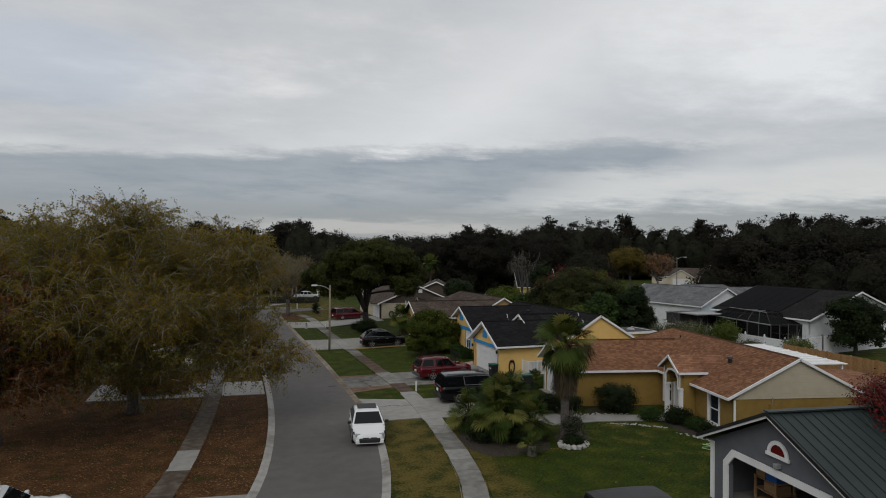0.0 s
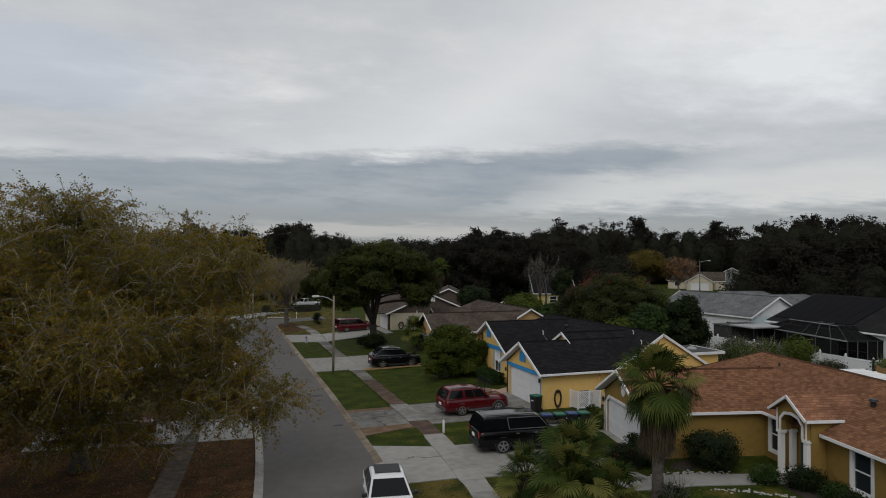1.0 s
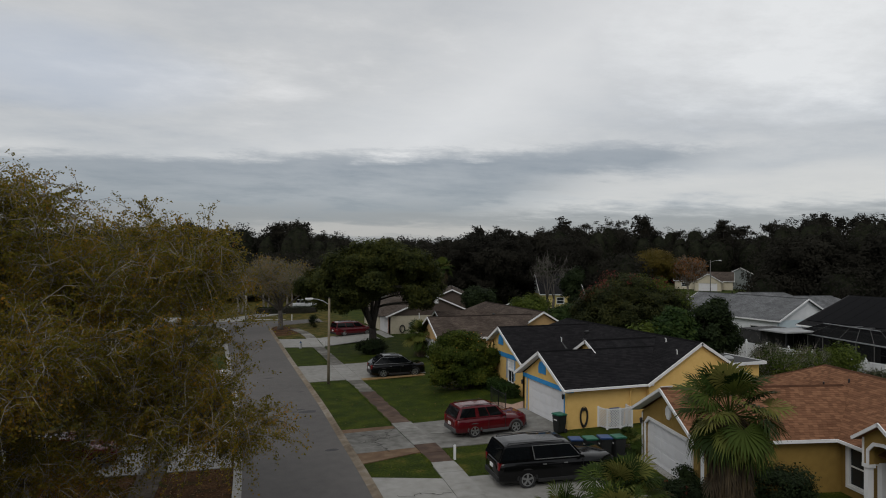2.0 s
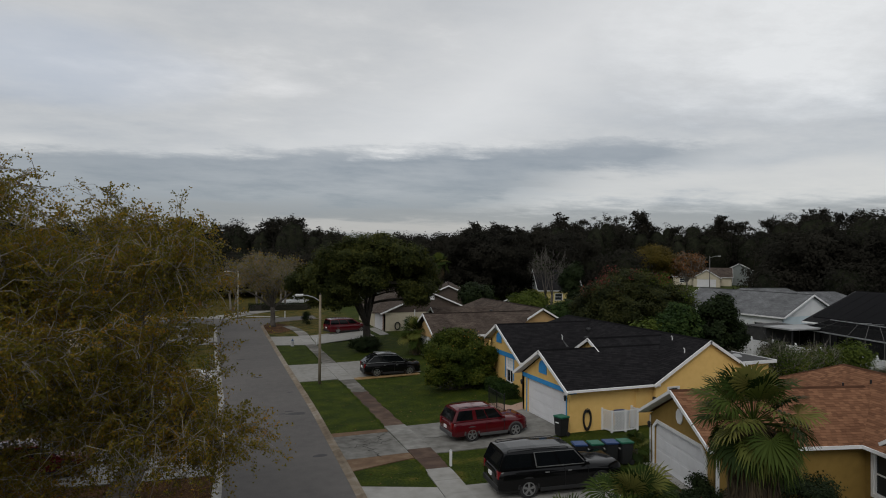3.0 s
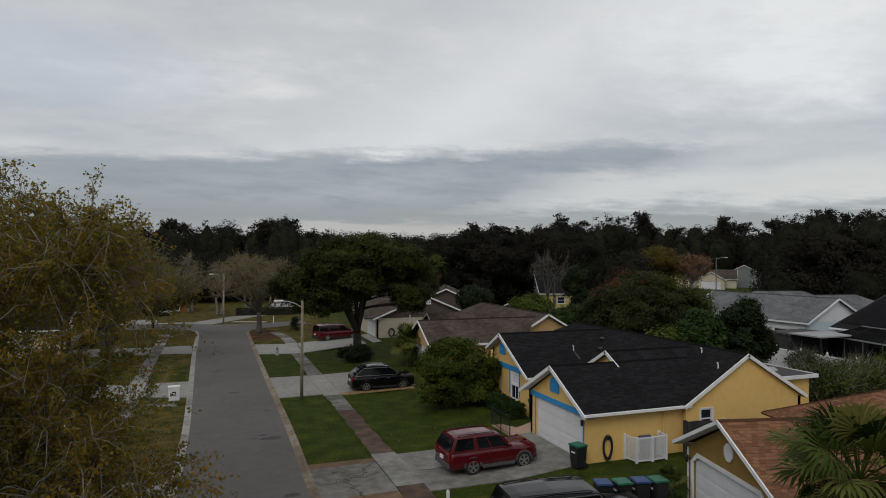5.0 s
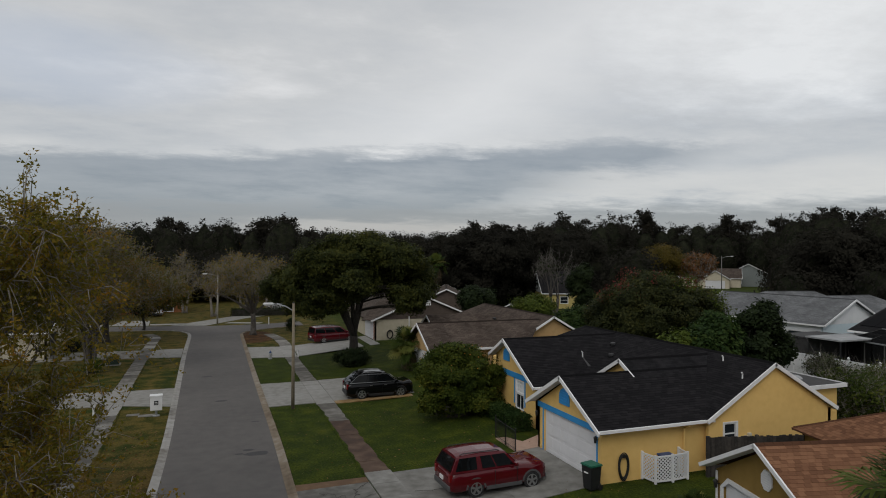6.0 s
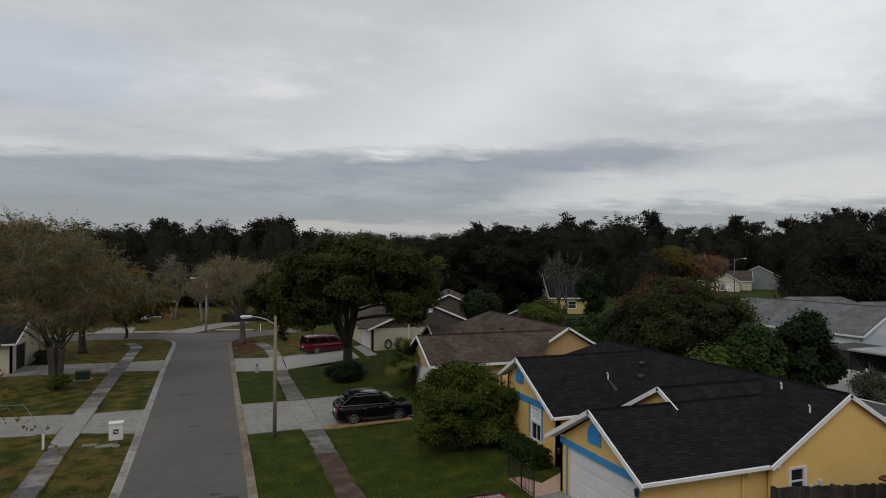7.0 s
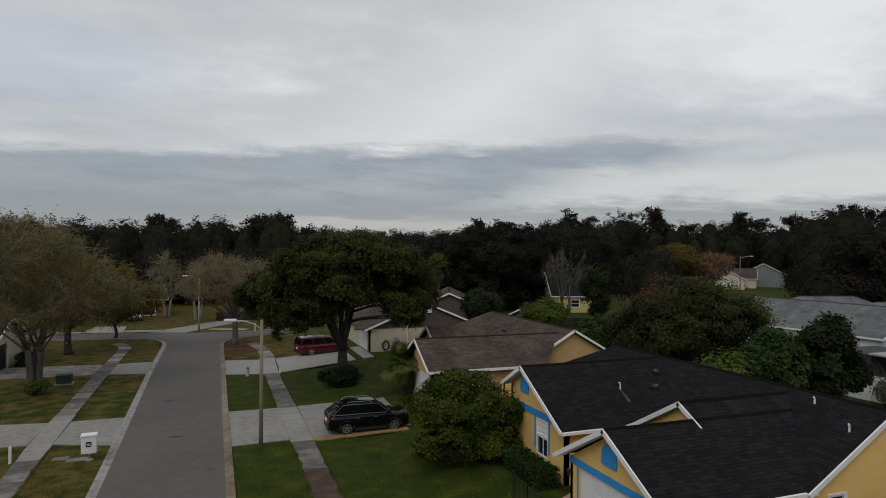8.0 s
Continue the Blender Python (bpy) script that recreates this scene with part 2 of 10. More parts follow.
def ground_material():
    """Turf with dry patches; brown leaf litter lies under the trees on the far side of the street."""
    m = bpy.data.materials.new("turf")
    m.use_nodes = True
    n, l = m.node_tree.nodes, m.node_tree.links
    b = n["Principled BSDF"]
    geo = n.new("ShaderNodeNewGeometry")
    sp = n.new("ShaderNodeSeparateXYZ")
    l.new(geo.outputs["Position"], sp.inputs[0])

    def noise_of(scale, detail):
        t = n.new("ShaderNodeTexNoise")
        t.inputs["Scale"].default_value, t.inputs["Detail"].default_value = scale, detail
        l.new(geo.outputs["Position"], t.inputs["Vector"])
        return t.outputs["Fac"]

    def calc(op, a, c, clamp=False):
        t = n.new("ShaderNodeMath")
        t.operation, t.use_clamp = op, clamp
        for i, v in enumerate((a, c)):
            if isinstance(v, (int, float)):
                t.inputs[i].default_value = v
            else:
                l.new(v, t.inputs[i])
        return t.outputs[0]

    def step(v, lo, hi):
        t = n.new("ShaderNodeMapRange")
        t.interpolation_type = "SMOOTHSTEP"
        t.inputs[1].default_value, t.inputs[2].default_value = lo, hi
        l.new(v, t.inputs[0])
        return t.outputs[0]

    def ramp_of(v, stops):
        t = n.new("ShaderNodeValToRGB")
        while len(t.color_ramp.elements) < len(stops):
            t.color_ramp.elements.new(0.5)
        for e, (p, c) in zip(t.color_ramp.elements, stops):
            e.position, e.color = p, (*c, 1)
        l.new(v, t.inputs[0])
        return t.outputs[0]

    def blend(fac, a, c):
        t = n.new("ShaderNodeMix")
        t.data_type = "RGBA"
        l.new(fac, t.inputs[0])
        l.new(a, t.inputs[6])
        l.new(c, t.inputs[7])
        return t.outputs[2]

    fine, mid, wide = noise_of(9.0, 8.0), noise_of(0.9, 6.0), noise_of(0.16, 4.0)
    speck = calc("ADD", calc("MULTIPLY", fine, 0.55), calc("MULTIPLY", mid, 0.45))
    green = ramp_of(speck, [(0.34, (0.012, 0.021, 0.002)), (0.50, (0.027, 0.042, 0.002)), (0.66, (0.066, 0.076, 0.005))])
    dry = ramp_of(speck, [(0.36, (0.040, 0.029, 0.008)), (0.50, (0.082, 0.063, 0.012)), (0.64, (0.130, 0.098, 0.022))])
    litter = ramp_of(speck, [(0.34, (0.022, 0.011, 0.005)), (0.48, (0.056, 0.026, 0.010)), (0.58, (0.098, 0.048, 0.017)), (0.72, (0.160, 0.100, 0.048))])
    x, y = sp.outputs[0], sp.outputs[1]
    wob = calc("MULTIPLY", calc("SUBTRACT", wide, 0.5), 14.0)
    left = step(calc("ADD", x, calc("MULTIPLY", wob, 0.12)), 7.0, 6.0)
    dryness = step(calc("ADD", calc("ADD", mid, calc("MULTIPLY", wide, 0.6)), calc("MULTIPLY", left, 0.21)), 0.84, 1.14)
    lawn = calc("MULTIPLY", step(y, 41.0, 46.0), step(x, 8.0, 9.0))
    dryness = calc("MULTIPLY", dryness, calc("SUBTRACT", 1.0, calc("MULTIPLY", lawn, 0.85)))
    turf = blend(dryness, green, dry)
    verge = calc("MULTIPLY", calc("MULTIPLY", step(calc("ADD", y, calc("MULTIPLY", wob, 0.15)), 34.5, 32.5), step(x, 13.6, 12.0)), step(calc("ADD", mid, calc("MULTIPLY", fine, 0.5)), 0.52, 0.80))
    turf = blend(verge, turf, dry)
    # yellowing grass at the far end of the street, bare brown ground round the grey street tree
    far = calc("MULTIPLY", step(y, 84.0, 92.0), calc("MULTIPLY", step(x, 24.0, 18.0), step(calc("ADD", mid, calc("MULTIPLY", fine, 0.4)), 0.48, 0.80)))
    turf = blend(far, turf, dry)
    round_tree = calc("ADD", calc("POWER", calc("SUBTRACT", x, 10.6), 2.0), calc("POWER", calc("MULTIPLY", calc("SUBTRACT", y, 97.0), 0.45), 2.0))
    turf = blend(step(calc("ADD", round_tree, wob), 7.5, 3.5), turf, litter)
    near = step(calc("ADD", y, wob), 56.0, 44.0)
    lit = calc("MULTIPLY", calc("MULTIPLY", left, near), step(calc("ADD", mid, calc("MULTIPLY", fine, 0.3)), 0.42, 0.60), True)
    out = blend(lit, turf, litter)
    l.new(out, b.inputs["Base Color"])
    b.inputs["Roughness"].default_value = 0.95
    b.inputs["Specular IOR Level"].default_value = 0.15
    bp = n.new("ShaderNodeBump")
    bp.inputs["Strength"].default_value, bp.inputs["Distance"].default_value = 0.8, 0.06
    l.new(calc("ADD", noise_of(22.0, 6.0), mid), bp.inputs["Height"])
    l.new(bp.outputs["Normal"], b.inputs["Normal"])
    return m


TURF = ground_material()
ASPHALT = material("asphalt", [(0.070, 0.064, 0.061), (0.095, 0.087, 0.082), (0.118, 0.107, 0.100)], 1.6, 0.85, bump=0.25, bump_scale=60, big=0.6, detail=9)
CONCRETE = material("concrete", [(0.175, 0.167, 0.150), (0.245, 0.238, 0.220), (0.295, 0.288, 0.271)], 2.2, 0.85, bump=0.12, bump_scale=30, big=0.45, detail=9, random_piece=0.14)
OLD_CONCRETE = material("weathered_concrete", [(0.055, 0.05, 0.043), (0.11, 0.102, 0.088), (0.24, 0.23, 0.21)], 1.7, 0.9, bump=0.15, bump_scale=30, big=0.5, detail=9, random_piece=0.22)
RUST_CONCRETE = material("rust_stained_concrete", [(0.022, 0.013, 0.009), (0.058, 0.031, 0.019), (0.135, 0.088, 0.058)], 1.1, 0.9, bump=0.2, bump_scale=30, big=0.45, detail=10, random_piece=0.07)
DIRTY_CONCRETE = material("dirty_concrete", [(0.085, 0.08, 0.07), (0.17, 0.165, 0.15), (0.26, 0.255, 0.24)], 2.0, 0.88, bump=0.14, bump_scale=30, big=0.5, detail=9, random_piece=0.2)
SAND_STAIN = material("sandy_rust_concrete", [(0.075, 0.040, 0.020), (0.13, 0.076, 0.040), (0.20, 0.14, 0.085)], 1.6, 0.95, bump=0.2, bump_scale=30, big=0.45, detail=10)
KERB = material("kerb_concrete", [(0.15, 0.135, 0.115), (0.27, 0.26, 0.24), (0.35, 0.34, 0.32)], 2.5, 0.85, bump=0.12, big=0.5, random_piece=0.15)
KERB_RUST = material("rust_stained_kerb", [(0.11, 0.078, 0.048), (0.19, 0.152, 0.108), (0.27, 0.245, 0.21)], 2.1, 0.85, bump=0.12, big=0.5, random_piece=0.15)
YELLOW_STUCCO = material("yellow_stucco", [(0.66, 0.42, 0.13), (0.73, 0.48, 0.16), (0.77, 0.52, 0.185)], 3.0, 0.9, bump=0.3, bump_scale=40, big=0.6)
OCHRE_STUCCO = material("ochre_stucco", [(0.195, 0.120, 0.025), (0.24, 0.150, 0.033), (0.28, 0.178, 0.045)], 3.0, 0.9, bump=0.3, bump_scale=40, big=0.6)
CREAM_STUCCO = material("cream_stucco", [(0.45, 0.40, 0.30), (0.52, 0.47, 0.36), (0.56, 0.51, 0.40)], 3.0, 0.9, bump=0.3, bump_scale=40, big=0.6)
TAN_STUCCO = material("tan_stucco", [(0.42, 0.27, 0.12), (0.48, 0.31, 0.14), (0.52, 0.34, 0.16)], 3.0, 0.9, bump=0.3, bump_scale=40, big=0.6)
GREY_SIDING = material("grey_siding", [(0.090, 0.094, 0.106), (0.108, 0.112, 0.125), (0.125, 0.129, 0.142)], 3.0, 0.8, bump=0.1, big=0.6)
CREAM_SIDING = material("cream_siding", [(0.37, 0.325, 0.235), (0.42, 0.37, 0.275), (0.46, 0.41, 0.31)], 3.0, 0.75, bump=0.08, big=0.6)
BROWN_SIDING = material("brown_siding", [(0.055, 0.04, 0.032), (0.075, 0.055, 0.043), (0.09, 0.068, 0.053)], 3.0, 0.8, bump=0.1, big=0.5)
WHITE_WALL = material("white_wall", [(0.55, 0.57, 0.58), (0.66, 0.68, 0.69), (0.72, 0.73, 0.74)], 1.6, 0.8, bump=0.1, big=0.6)
PALE_BLUE_WALL = material("pale_blue_wall", [(0.42, 0.52, 0.58), (0.52, 0.62, 0.67), (0.58, 0.66, 0.70)], 1.6, 0.8, bump=0.1, big=0.6)
BRICK_ORANGE = material("orange_brick_wall", [(0.20, 0.075, 0.028), (0.27, 0.105, 0.04), (0.33, 0.14, 0.06)], 5.0, 0.9, bump=0.3, big=0.4)
WHITE_PAINT = material("white_paint", [(0.62, 0.62, 0.62), (0.74, 0.74, 0.74), (0.79, 0.79, 0.78)], 2.5, 0.55, bump=0.04, big=0.6)
DOOR_WHITE = material("garage_door_white", [(0.60, 0.60, 0.62), (0.68, 0.68, 0.70), (0.72, 0.72, 0.74)], 1.5, 0.5, bump=0.03, big=0.6)
BLUE_PAINT = material("bright_blue_paint", [(0.025, 0.22, 0.52), (0.035, 0.27, 0.60), (0.05, 0.31, 0.64)], 3.0, 0.6, bump=0.05, big=0.6)
DARK_METAL = material("dark_metal", [(0.012, 0.012, 0.013), (0.02, 0.02, 0.022), (0.03, 0.03, 0.03)], 6.0, 0.5, metal=0.3, bump=0.03)
WEATHERED_WHITE = material("weathered_white_sheet", [(0.17, 0.175, 0.18), (0.26, 0.265, 0.27), (0.36, 0.365, 0.37)], 1.5, 0.7, bump=0.05, big=0.5)
TAR_ROOF = material("tar_roof", [(0.02, 0.02, 0.021), (0.035, 0.034, 0.034), (0.05, 0.05, 0.05)], 3.0, 0.9, bump=0.2, big=0.5)
GALVANISED = material("galvanised_metal", [(0.35, 0.36, 0.37), (0.45, 0.46, 0.47), (0.52, 0.53, 0.54)], 6.0, 0.45, metal=0.7, bump=0.03)
BLACK_SHINGLE = shingle_material("black_shingle", (0.009, 0.009, 0.010), (0.018, 0.0175, 0.019), stain=(0.026, 0.024, 0.026))
TERRACOTTA_SHINGLE = shingle_material("terracotta_shingle", (0.165, 0.078, 0.045), (0.275, 0.138, 0.084))
BROWN_SHINGLE = shingle_material("brown_shingle", (0.060, 0.045, 0.037), (0.095, 0.075, 0.062))
TAUPE_SHINGLE = shingle_material("taupe_shingle", (0.058, 0.046, 0.038), (0.095, 0.076, 0.064))
GREY_SHINGLE = shingle_material("grey_shingle", (0.115, 0.118, 0.122), (0.16, 0.163, 0.168))
DARK_SHINGLE = shingle_material("charcoal_shingle", (0.012, 0.012, 0.013), (0.022, 0.021, 0.022))
WINDOW_GLASS = glass_material("window_glass")
CAR_GLASS = glass_material("car_glass", (0.005, 0.006, 0.007), 0.03, 0.22)
BARK = material("bark", [(0.045, 0.038, 0.032), (0.085, 0.075, 0.065), (0.13, 0.118, 0.105)], 8.0, 0.95, bump=0.5, bump_scale=25, big=0.3)
DARK_BARK = material("dark_bark", [(0.018, 0.015, 0.012), (0.035, 0.030, 0.025), (0.055, 0.048, 0.040)], 8.0, 0.95, bump=0.5, bump_scale=25, big=0.3)
GREY_TWIG = material("grey_twig", [(0.13, 0.115, 0.10), (0.20, 0.18, 0.16), (0.26, 0.235, 0.21)], 8.0, 0.95, bump=0.2, big=0.3)
POLE_WOOD = material("pole_wood", [(0.14, 0.11, 0.075), (0.20, 0.165, 0.115), (0.25, 0.21, 0.15)], 6.0, 0.9, bump=0.2, big=0.6)


# ---- mesh helpers ----
def part(name, bm, mat, parent=None, label="", smooth=False):
    """Links a bmesh as one mesh object under a thing or a part."""
    me = bpy.data.meshes.new(name)
    bm.to_mesh(me)
    bm.free()
    if smooth:
        for p in me.polygons:
            p.use_smooth = True
    for mm in mat if isinstance(mat, (list, tuple)) else (mat,):
        me.materials.append(mm)
    ob = new(name, me)
    ob.parent = parent
    if label:
        ob["label"] = label
    return ob


def thing(name, label, category, at=(0, 0, 0), turn=0.0, group="", kind=""):
    ob = new(name)
    ob.matrix_basis = pose(*at, 0, 0, turn)
    return tagged(ob, label, category, group, kind)


def np_mesh(name, verts, faces, mat, parent=None, label=""):
    """One mesh from arrays: faces is an (n, 3) or (n, 4) array."""
    me = bpy.data.meshes.new(name)
    k = faces.shape[1]
    me.vertices.add(len(verts))
    me.vertices.foreach_set("co", np.asarray(verts, np.float32).ravel())
    me.loops.add(faces.size)
    me.loops.foreach_set("vertex_index", faces.astype(np.int32).ravel())
    me.polygons.add(len(faces))
    me.polygons.foreach_set("loop_start", np.arange(0, faces.size, k, dtype=np.int32))
    me.polygons.foreach_set("loop_total", np.full(len(faces), k, np.int32))
    me.update()
    me.validate()
    me.materials.append(mat)
    ob = new(name, me)
    ob.parent = parent
    if label:
        ob["label"] = label
    return ob


def box(bm, x0, y0, z0, x1, y1, z1, m=None):
    vs = [bm.verts.new(Vector(p) if m is None else m @ Vector(p)) for p in
          ((x0, y0, z0), (x1, y0, z0), (x1, y1, z0), (x0, y1, z0), (x0, y0, z1), (x1, y0, z1), (x1, y1, z1), (x0, y1, z1))]
    return [bm.faces.new([vs[i] for i in f]) for f in ((3, 2, 1, 0), (4, 5, 6, 7), (0, 1, 5, 4), (1, 2, 6, 5), (2, 3, 7, 6), (3, 0, 4, 7))]


def one_box(*a, m=None, bevel=0.0):
    bm = bmesh.new()
    box(bm, *a, m=m)
    if bevel:
        bmesh.ops.bevel(bm, geom=bm.edges[:], offset=bevel, segments=2, affect="EDGES", profile=0.5)
    return bm


def prism(bm, pts, off):
    """A polygon of 3D points pushed along off."""
    a = [bm.verts.new(p) for p in pts]
    b = [bm.verts.new(Vector(p) + Vector(off)) for p in pts]
    k = len(a)
    bm.faces.new(a[::-1])
    bm.faces.new(b)
    for i in range(k):
        bm.faces.new((a[i], a[(i + 1) % k], b[(i + 1) % k], b[i]))


def beam(bm, p, q, w, h, up=(0, 0, 1)):
    """A board from p to q, w wide and h high, its top edge on the line."""
    p, q = Vector(p), Vector(q)
    d = (q - p).normalized()
    s = d.cross(Vector(up)).normalized()
    u = s.cross(d)
    quad = [p - s * w / 2, p + s * w / 2, p + s * w / 2 - u * h, p - s * w / 2 - u * h]
    prism(bm, quad, q - p)


def rod(bm, pts, radii, seg=6):
    """A tapered round rod through the points."""
    rings = []
    for i, p in enumerate(pts):
        p = Vector(p)
        d = (Vector(pts[min(i + 1, len(pts) - 1)]) - Vector(pts[max(i - 1, 0)])).normalized()
        s = d.cross(Vector((0.31, 0.95, 0.05))).normalized()
        u = d.cross(s)
        r = radii[i] if isinstance(radii, (list, tuple)) else radii
        rings.append([bm.verts.new(p + (s * math.cos(a) + u * math.sin(a)) * r) for a in (2 * math.pi * k / seg for k in range(seg))])
    for a, b in zip(rings, rings[1:]):
        for k in range(seg):
            bm.faces.new((a[k], a[(k + 1) % seg], b[(k + 1) % seg], b[k]))
    bm.faces.new(rings[0][::-1])
    bm.faces.new(rings[-1])


def wall(name, parent, mat, p0, p1, z0, z1, holes=(), peak=None, thick=0.18, label=""):
    """A wall from p0 to p1 (local plan), outside to the right of that way, with holes (s0, s1, z0, z1) and, on top, a gable with its
    peak at (s, z); peak may be a list of (s, z) points between the two top corners."""
    p0, p1 = Vector((*p0, 0)), Vector((*p1, 0))
    d = (p1 - p0).normalized()
    inn = Vector((-d.y, d.x, 0)) * thick
    length = (p1 - p0).length
    ss = sorted({0.0, length, *(h[0] for h in holes), *(h[1] for h in holes)})
    zs = sorted({z0, z1, *(h[2] for h in holes), *(h[3] for h in holes)})
    bm = bmesh.new()
    for a, b in zip(ss, ss[1:]):
        for c, e in zip(zs, zs[1:]):
            if any(h[0] <= (a + b) / 2 <= h[1] and h[2] <= (c + e) / 2 <= h[3] for h in holes):
                continue
            prism(bm, [p0 + d * a + Vector((0, 0, c)), p0 + d * b + Vector((0, 0, c)), p0 + d * b + Vector((0, 0, e)), p0 + d * a + Vector((0, 0, e))], inn)
    if peak:
        tops = peak if isinstance(peak, list) else [peak]
        prism(bm, [p0 + Vector((0, 0, z1)), p0 + d * length + Vector((0, 0, z1))] + [p0 + d * s + Vector((0, 0, z)) for s, z in reversed(tops)], inn)
    bmesh.ops.remove_doubles(bm, verts=bm.verts[:], dist=0.0005)
    return part(name, bm, mat, parent, label)


def on_wall(p0, p1, s, z, out=0.0):
    p0, p1 = Vector((*p0, 0)), Vector((*p1, 0))
    d = (p1 - p0).normalized()
    return p0 + d * s + Vector((d.y, -d.x, 0)) * out + Vector((0, 0, z))


def window(parent, p0, p1, s0, s1, z0, z1, bars=(1, 1), trim=0.0, glass=None):
    """A window in a wall's hole: frame with sash bars, panes behind, and, where given, a raised white surround."""
    bm = bmesh.new()
    d = (Vector((*p1, 0)) - Vector((*p0, 0))).normalized()
    o = Vector((d.y, -d.x, 0))

    def slab(a, b, c, e, n0, n1):
        prism(bm, [on_wall(p0, p1, a, c, n0), on_wall(p0, p1, b, c, n0), on_wall(p0, p1, b, e, n0), on_wall(p0, p1, a, e, n0)], o * (n1 - n0))
    f = 0.06
    for a, b, c, e in ((s0, s1, z0, z0 + f), (s0, s1, z1 - f, z1), (s0, s0 + f, z0 + f, z1 - f), (s1 - f, s1, z0 + f, z1 - f)):
        slab(a, b, c, e, -0.10, 0.015)
    ob = part("window", bm, WHITE_PAINT, parent)
    w = 0.022
    for i in range(1, bars[0] + 1):
        s = s0 + (s1 - s0) * i / (bars[0] + 1)
        bm = bmesh.new()
        slab(s - w, s + w, z0 + f, z1 - f, -0.085, -0.045)
        part("glazing_bar", bm, WHITE_PAINT, ob)
    for i in range(1, bars[1] + 1):
        z = z0 + (z1 - z0) * i / (bars[1] + 1)
        bm = bmesh.new()
        slab(s0 + f, s1 - f, z - w * 1.4, z + w * 1.4, -0.08, -0.04)
        part("glazing_bar", bm, WHITE_PAINT, ob)
    if trim:
        for a, b, c, e in ((s0 - trim, s1 + trim, z0 - trim, z0), (s0 - trim, s1 + trim, z1, z1 + trim), (s0 - trim, s0, z0, z1), (s1, s1 + trim, z0, z1)):
            bm = bmesh.new()
            slab(a, b, c, e, 0.002, 0.045)
            part("window_trim", bm, WHITE_PAINT, ob)
    bm = bmesh.new()
    prism(bm, [on_wall(p0, p1, s0 + f, z0 + f, -0.07), on_wall(p0, p1, s1 - f, z0 + f, -0.07), on_wall(p0, p1, s1 - f, z1 - f, -0.07), on_wall(p0, p1, s0 + f, z1 - f, -0.07)], o * 0.006)
    part("pane", bm, glass or WINDOW_GLASS, ob)
    return ob


def roof_slope(name, parent, mat, pts, thick=0.10, label=""):
    """A roof plane: the eave's two ends first, then the upper points, seen from outside counter-clockwise. UV in metres along the eave and up the slope."""
    pts = [Vector(p) for p in pts]
    e = (pts[1] - pts[0]).normalized()
    nrm = (pts[1] - pts[0]).cross(pts[2] - pts[0]).normalized()
    s = nrm.cross(e)
    bm = bmesh.new()
    prism(bm, [p - nrm * thick for p in pts], nrm * thick)
    lay = bm.loops.layers.uv.new("UVMap")
    for f in bm.faces:
        for lp in f.loops:
            v = lp.vert.co - pts[0]
            lp[lay].uv = (v.dot(e) + 50, v.dot(s) + 50)
    return part(name, bm, mat, parent, label)


def fascia(parent, runs, mat=None, w=0.06, h=0.20, name="fascia", label="white fascia board"):
    """White boards along the roof's edges, each a part of its own."""
    for p, q in runs:
        bm = bmesh.new()
        beam(bm, Vector(p) + Vector((0, 0, 0.01)), Vector(q) + Vector((0, 0, 0.01)), w, h)
        part(name, bm, mat or WHITE_PAINT, parent, label)


def rake_soffit(parent, p, q, depth, drop=0.125):
    """White boards under a roof's overhang at a gable; p and q run along its outer edge, depth reaches back to the wall."""
    bm = bmesh.new()
    p, q, d, z = Vector(p), Vector(q), Vector(depth), Vector((0, 0, -drop))
    prism(bm, [p + z, q + z, q + d + z, p + d + z], (0, 0, -0.014))
    bmesh.ops.recalc_face_normals(bm, faces=bm.faces[:])
    return part("soffit", bm, WHITE_PAINT, parent)


def ridge_cap(parent, mat, p, q):
    bm = bmesh.new()
    p, q = Vector(p), Vector(q)
    d = q - p
    k = max(1, int(d.length / 0.3))
    for i in range(k):
        a, b = p + d * i / k, p + d * (i + 1) / k
        dn = d.normalized()
        s = dn.cross(Vector((0, 0, 1))).normalized() * 0.12
        prism(bm, [a + s - Vector((0, 0, 0.065)), a + Vector((0, 0, 0.012)), a - s - Vector((0, 0, 0.065)), a - Vector((0, 0, 0.03))], (b - a) * 0.97)
    return part("ridge_cap", bm, mat, parent)


def sectional_door(parent, p0, p1, s0, s1, z1, rows=4, mat=None):
    """A garage door of raised sections with grooves between them."""
    door = None
    for i in range(rows):
        a, b = z1 * i / rows + 0.006, z1 * (i + 1) / rows - 0.006
        bm = bmesh.new()
        d = (Vector((*p1, 0)) - Vector((*p0, 0))).normalized()
        o = Vector((d.y, -d.x, 0))
        prism(bm, [on_wall(p0, p1, s0, a, -0.12), on_wall(p0, p1, s1, a, -0.12), on_wall(p0, p1, s1, b, -0.12), on_wall(p0, p1, s0, b, -0.12)], o * 0.04)
        k = 6
        for j in range(k):
            u0 = s0 + (s1 - s0) * (j + 0.10) / k
            u1 = s0 + (s1 - s0) * (j + 0.90) / k
            prism(bm, [on_wall(p0, p1, u0, a + 0.09, -0.08), on_wall(p0, p1, u1, a + 0.09, -0.08), on_wall(p0, p1, u1, b - 0.09, -0.08), on_wall(p0, p1, u0, b - 0.09, -0.08)], o * 0.012)
        if door is None:
            door = part("garage_door", bm, mat or DOOR_WHITE, parent)
        else:
            part("section", bm, mat or DOOR_WHITE, door)
    return door


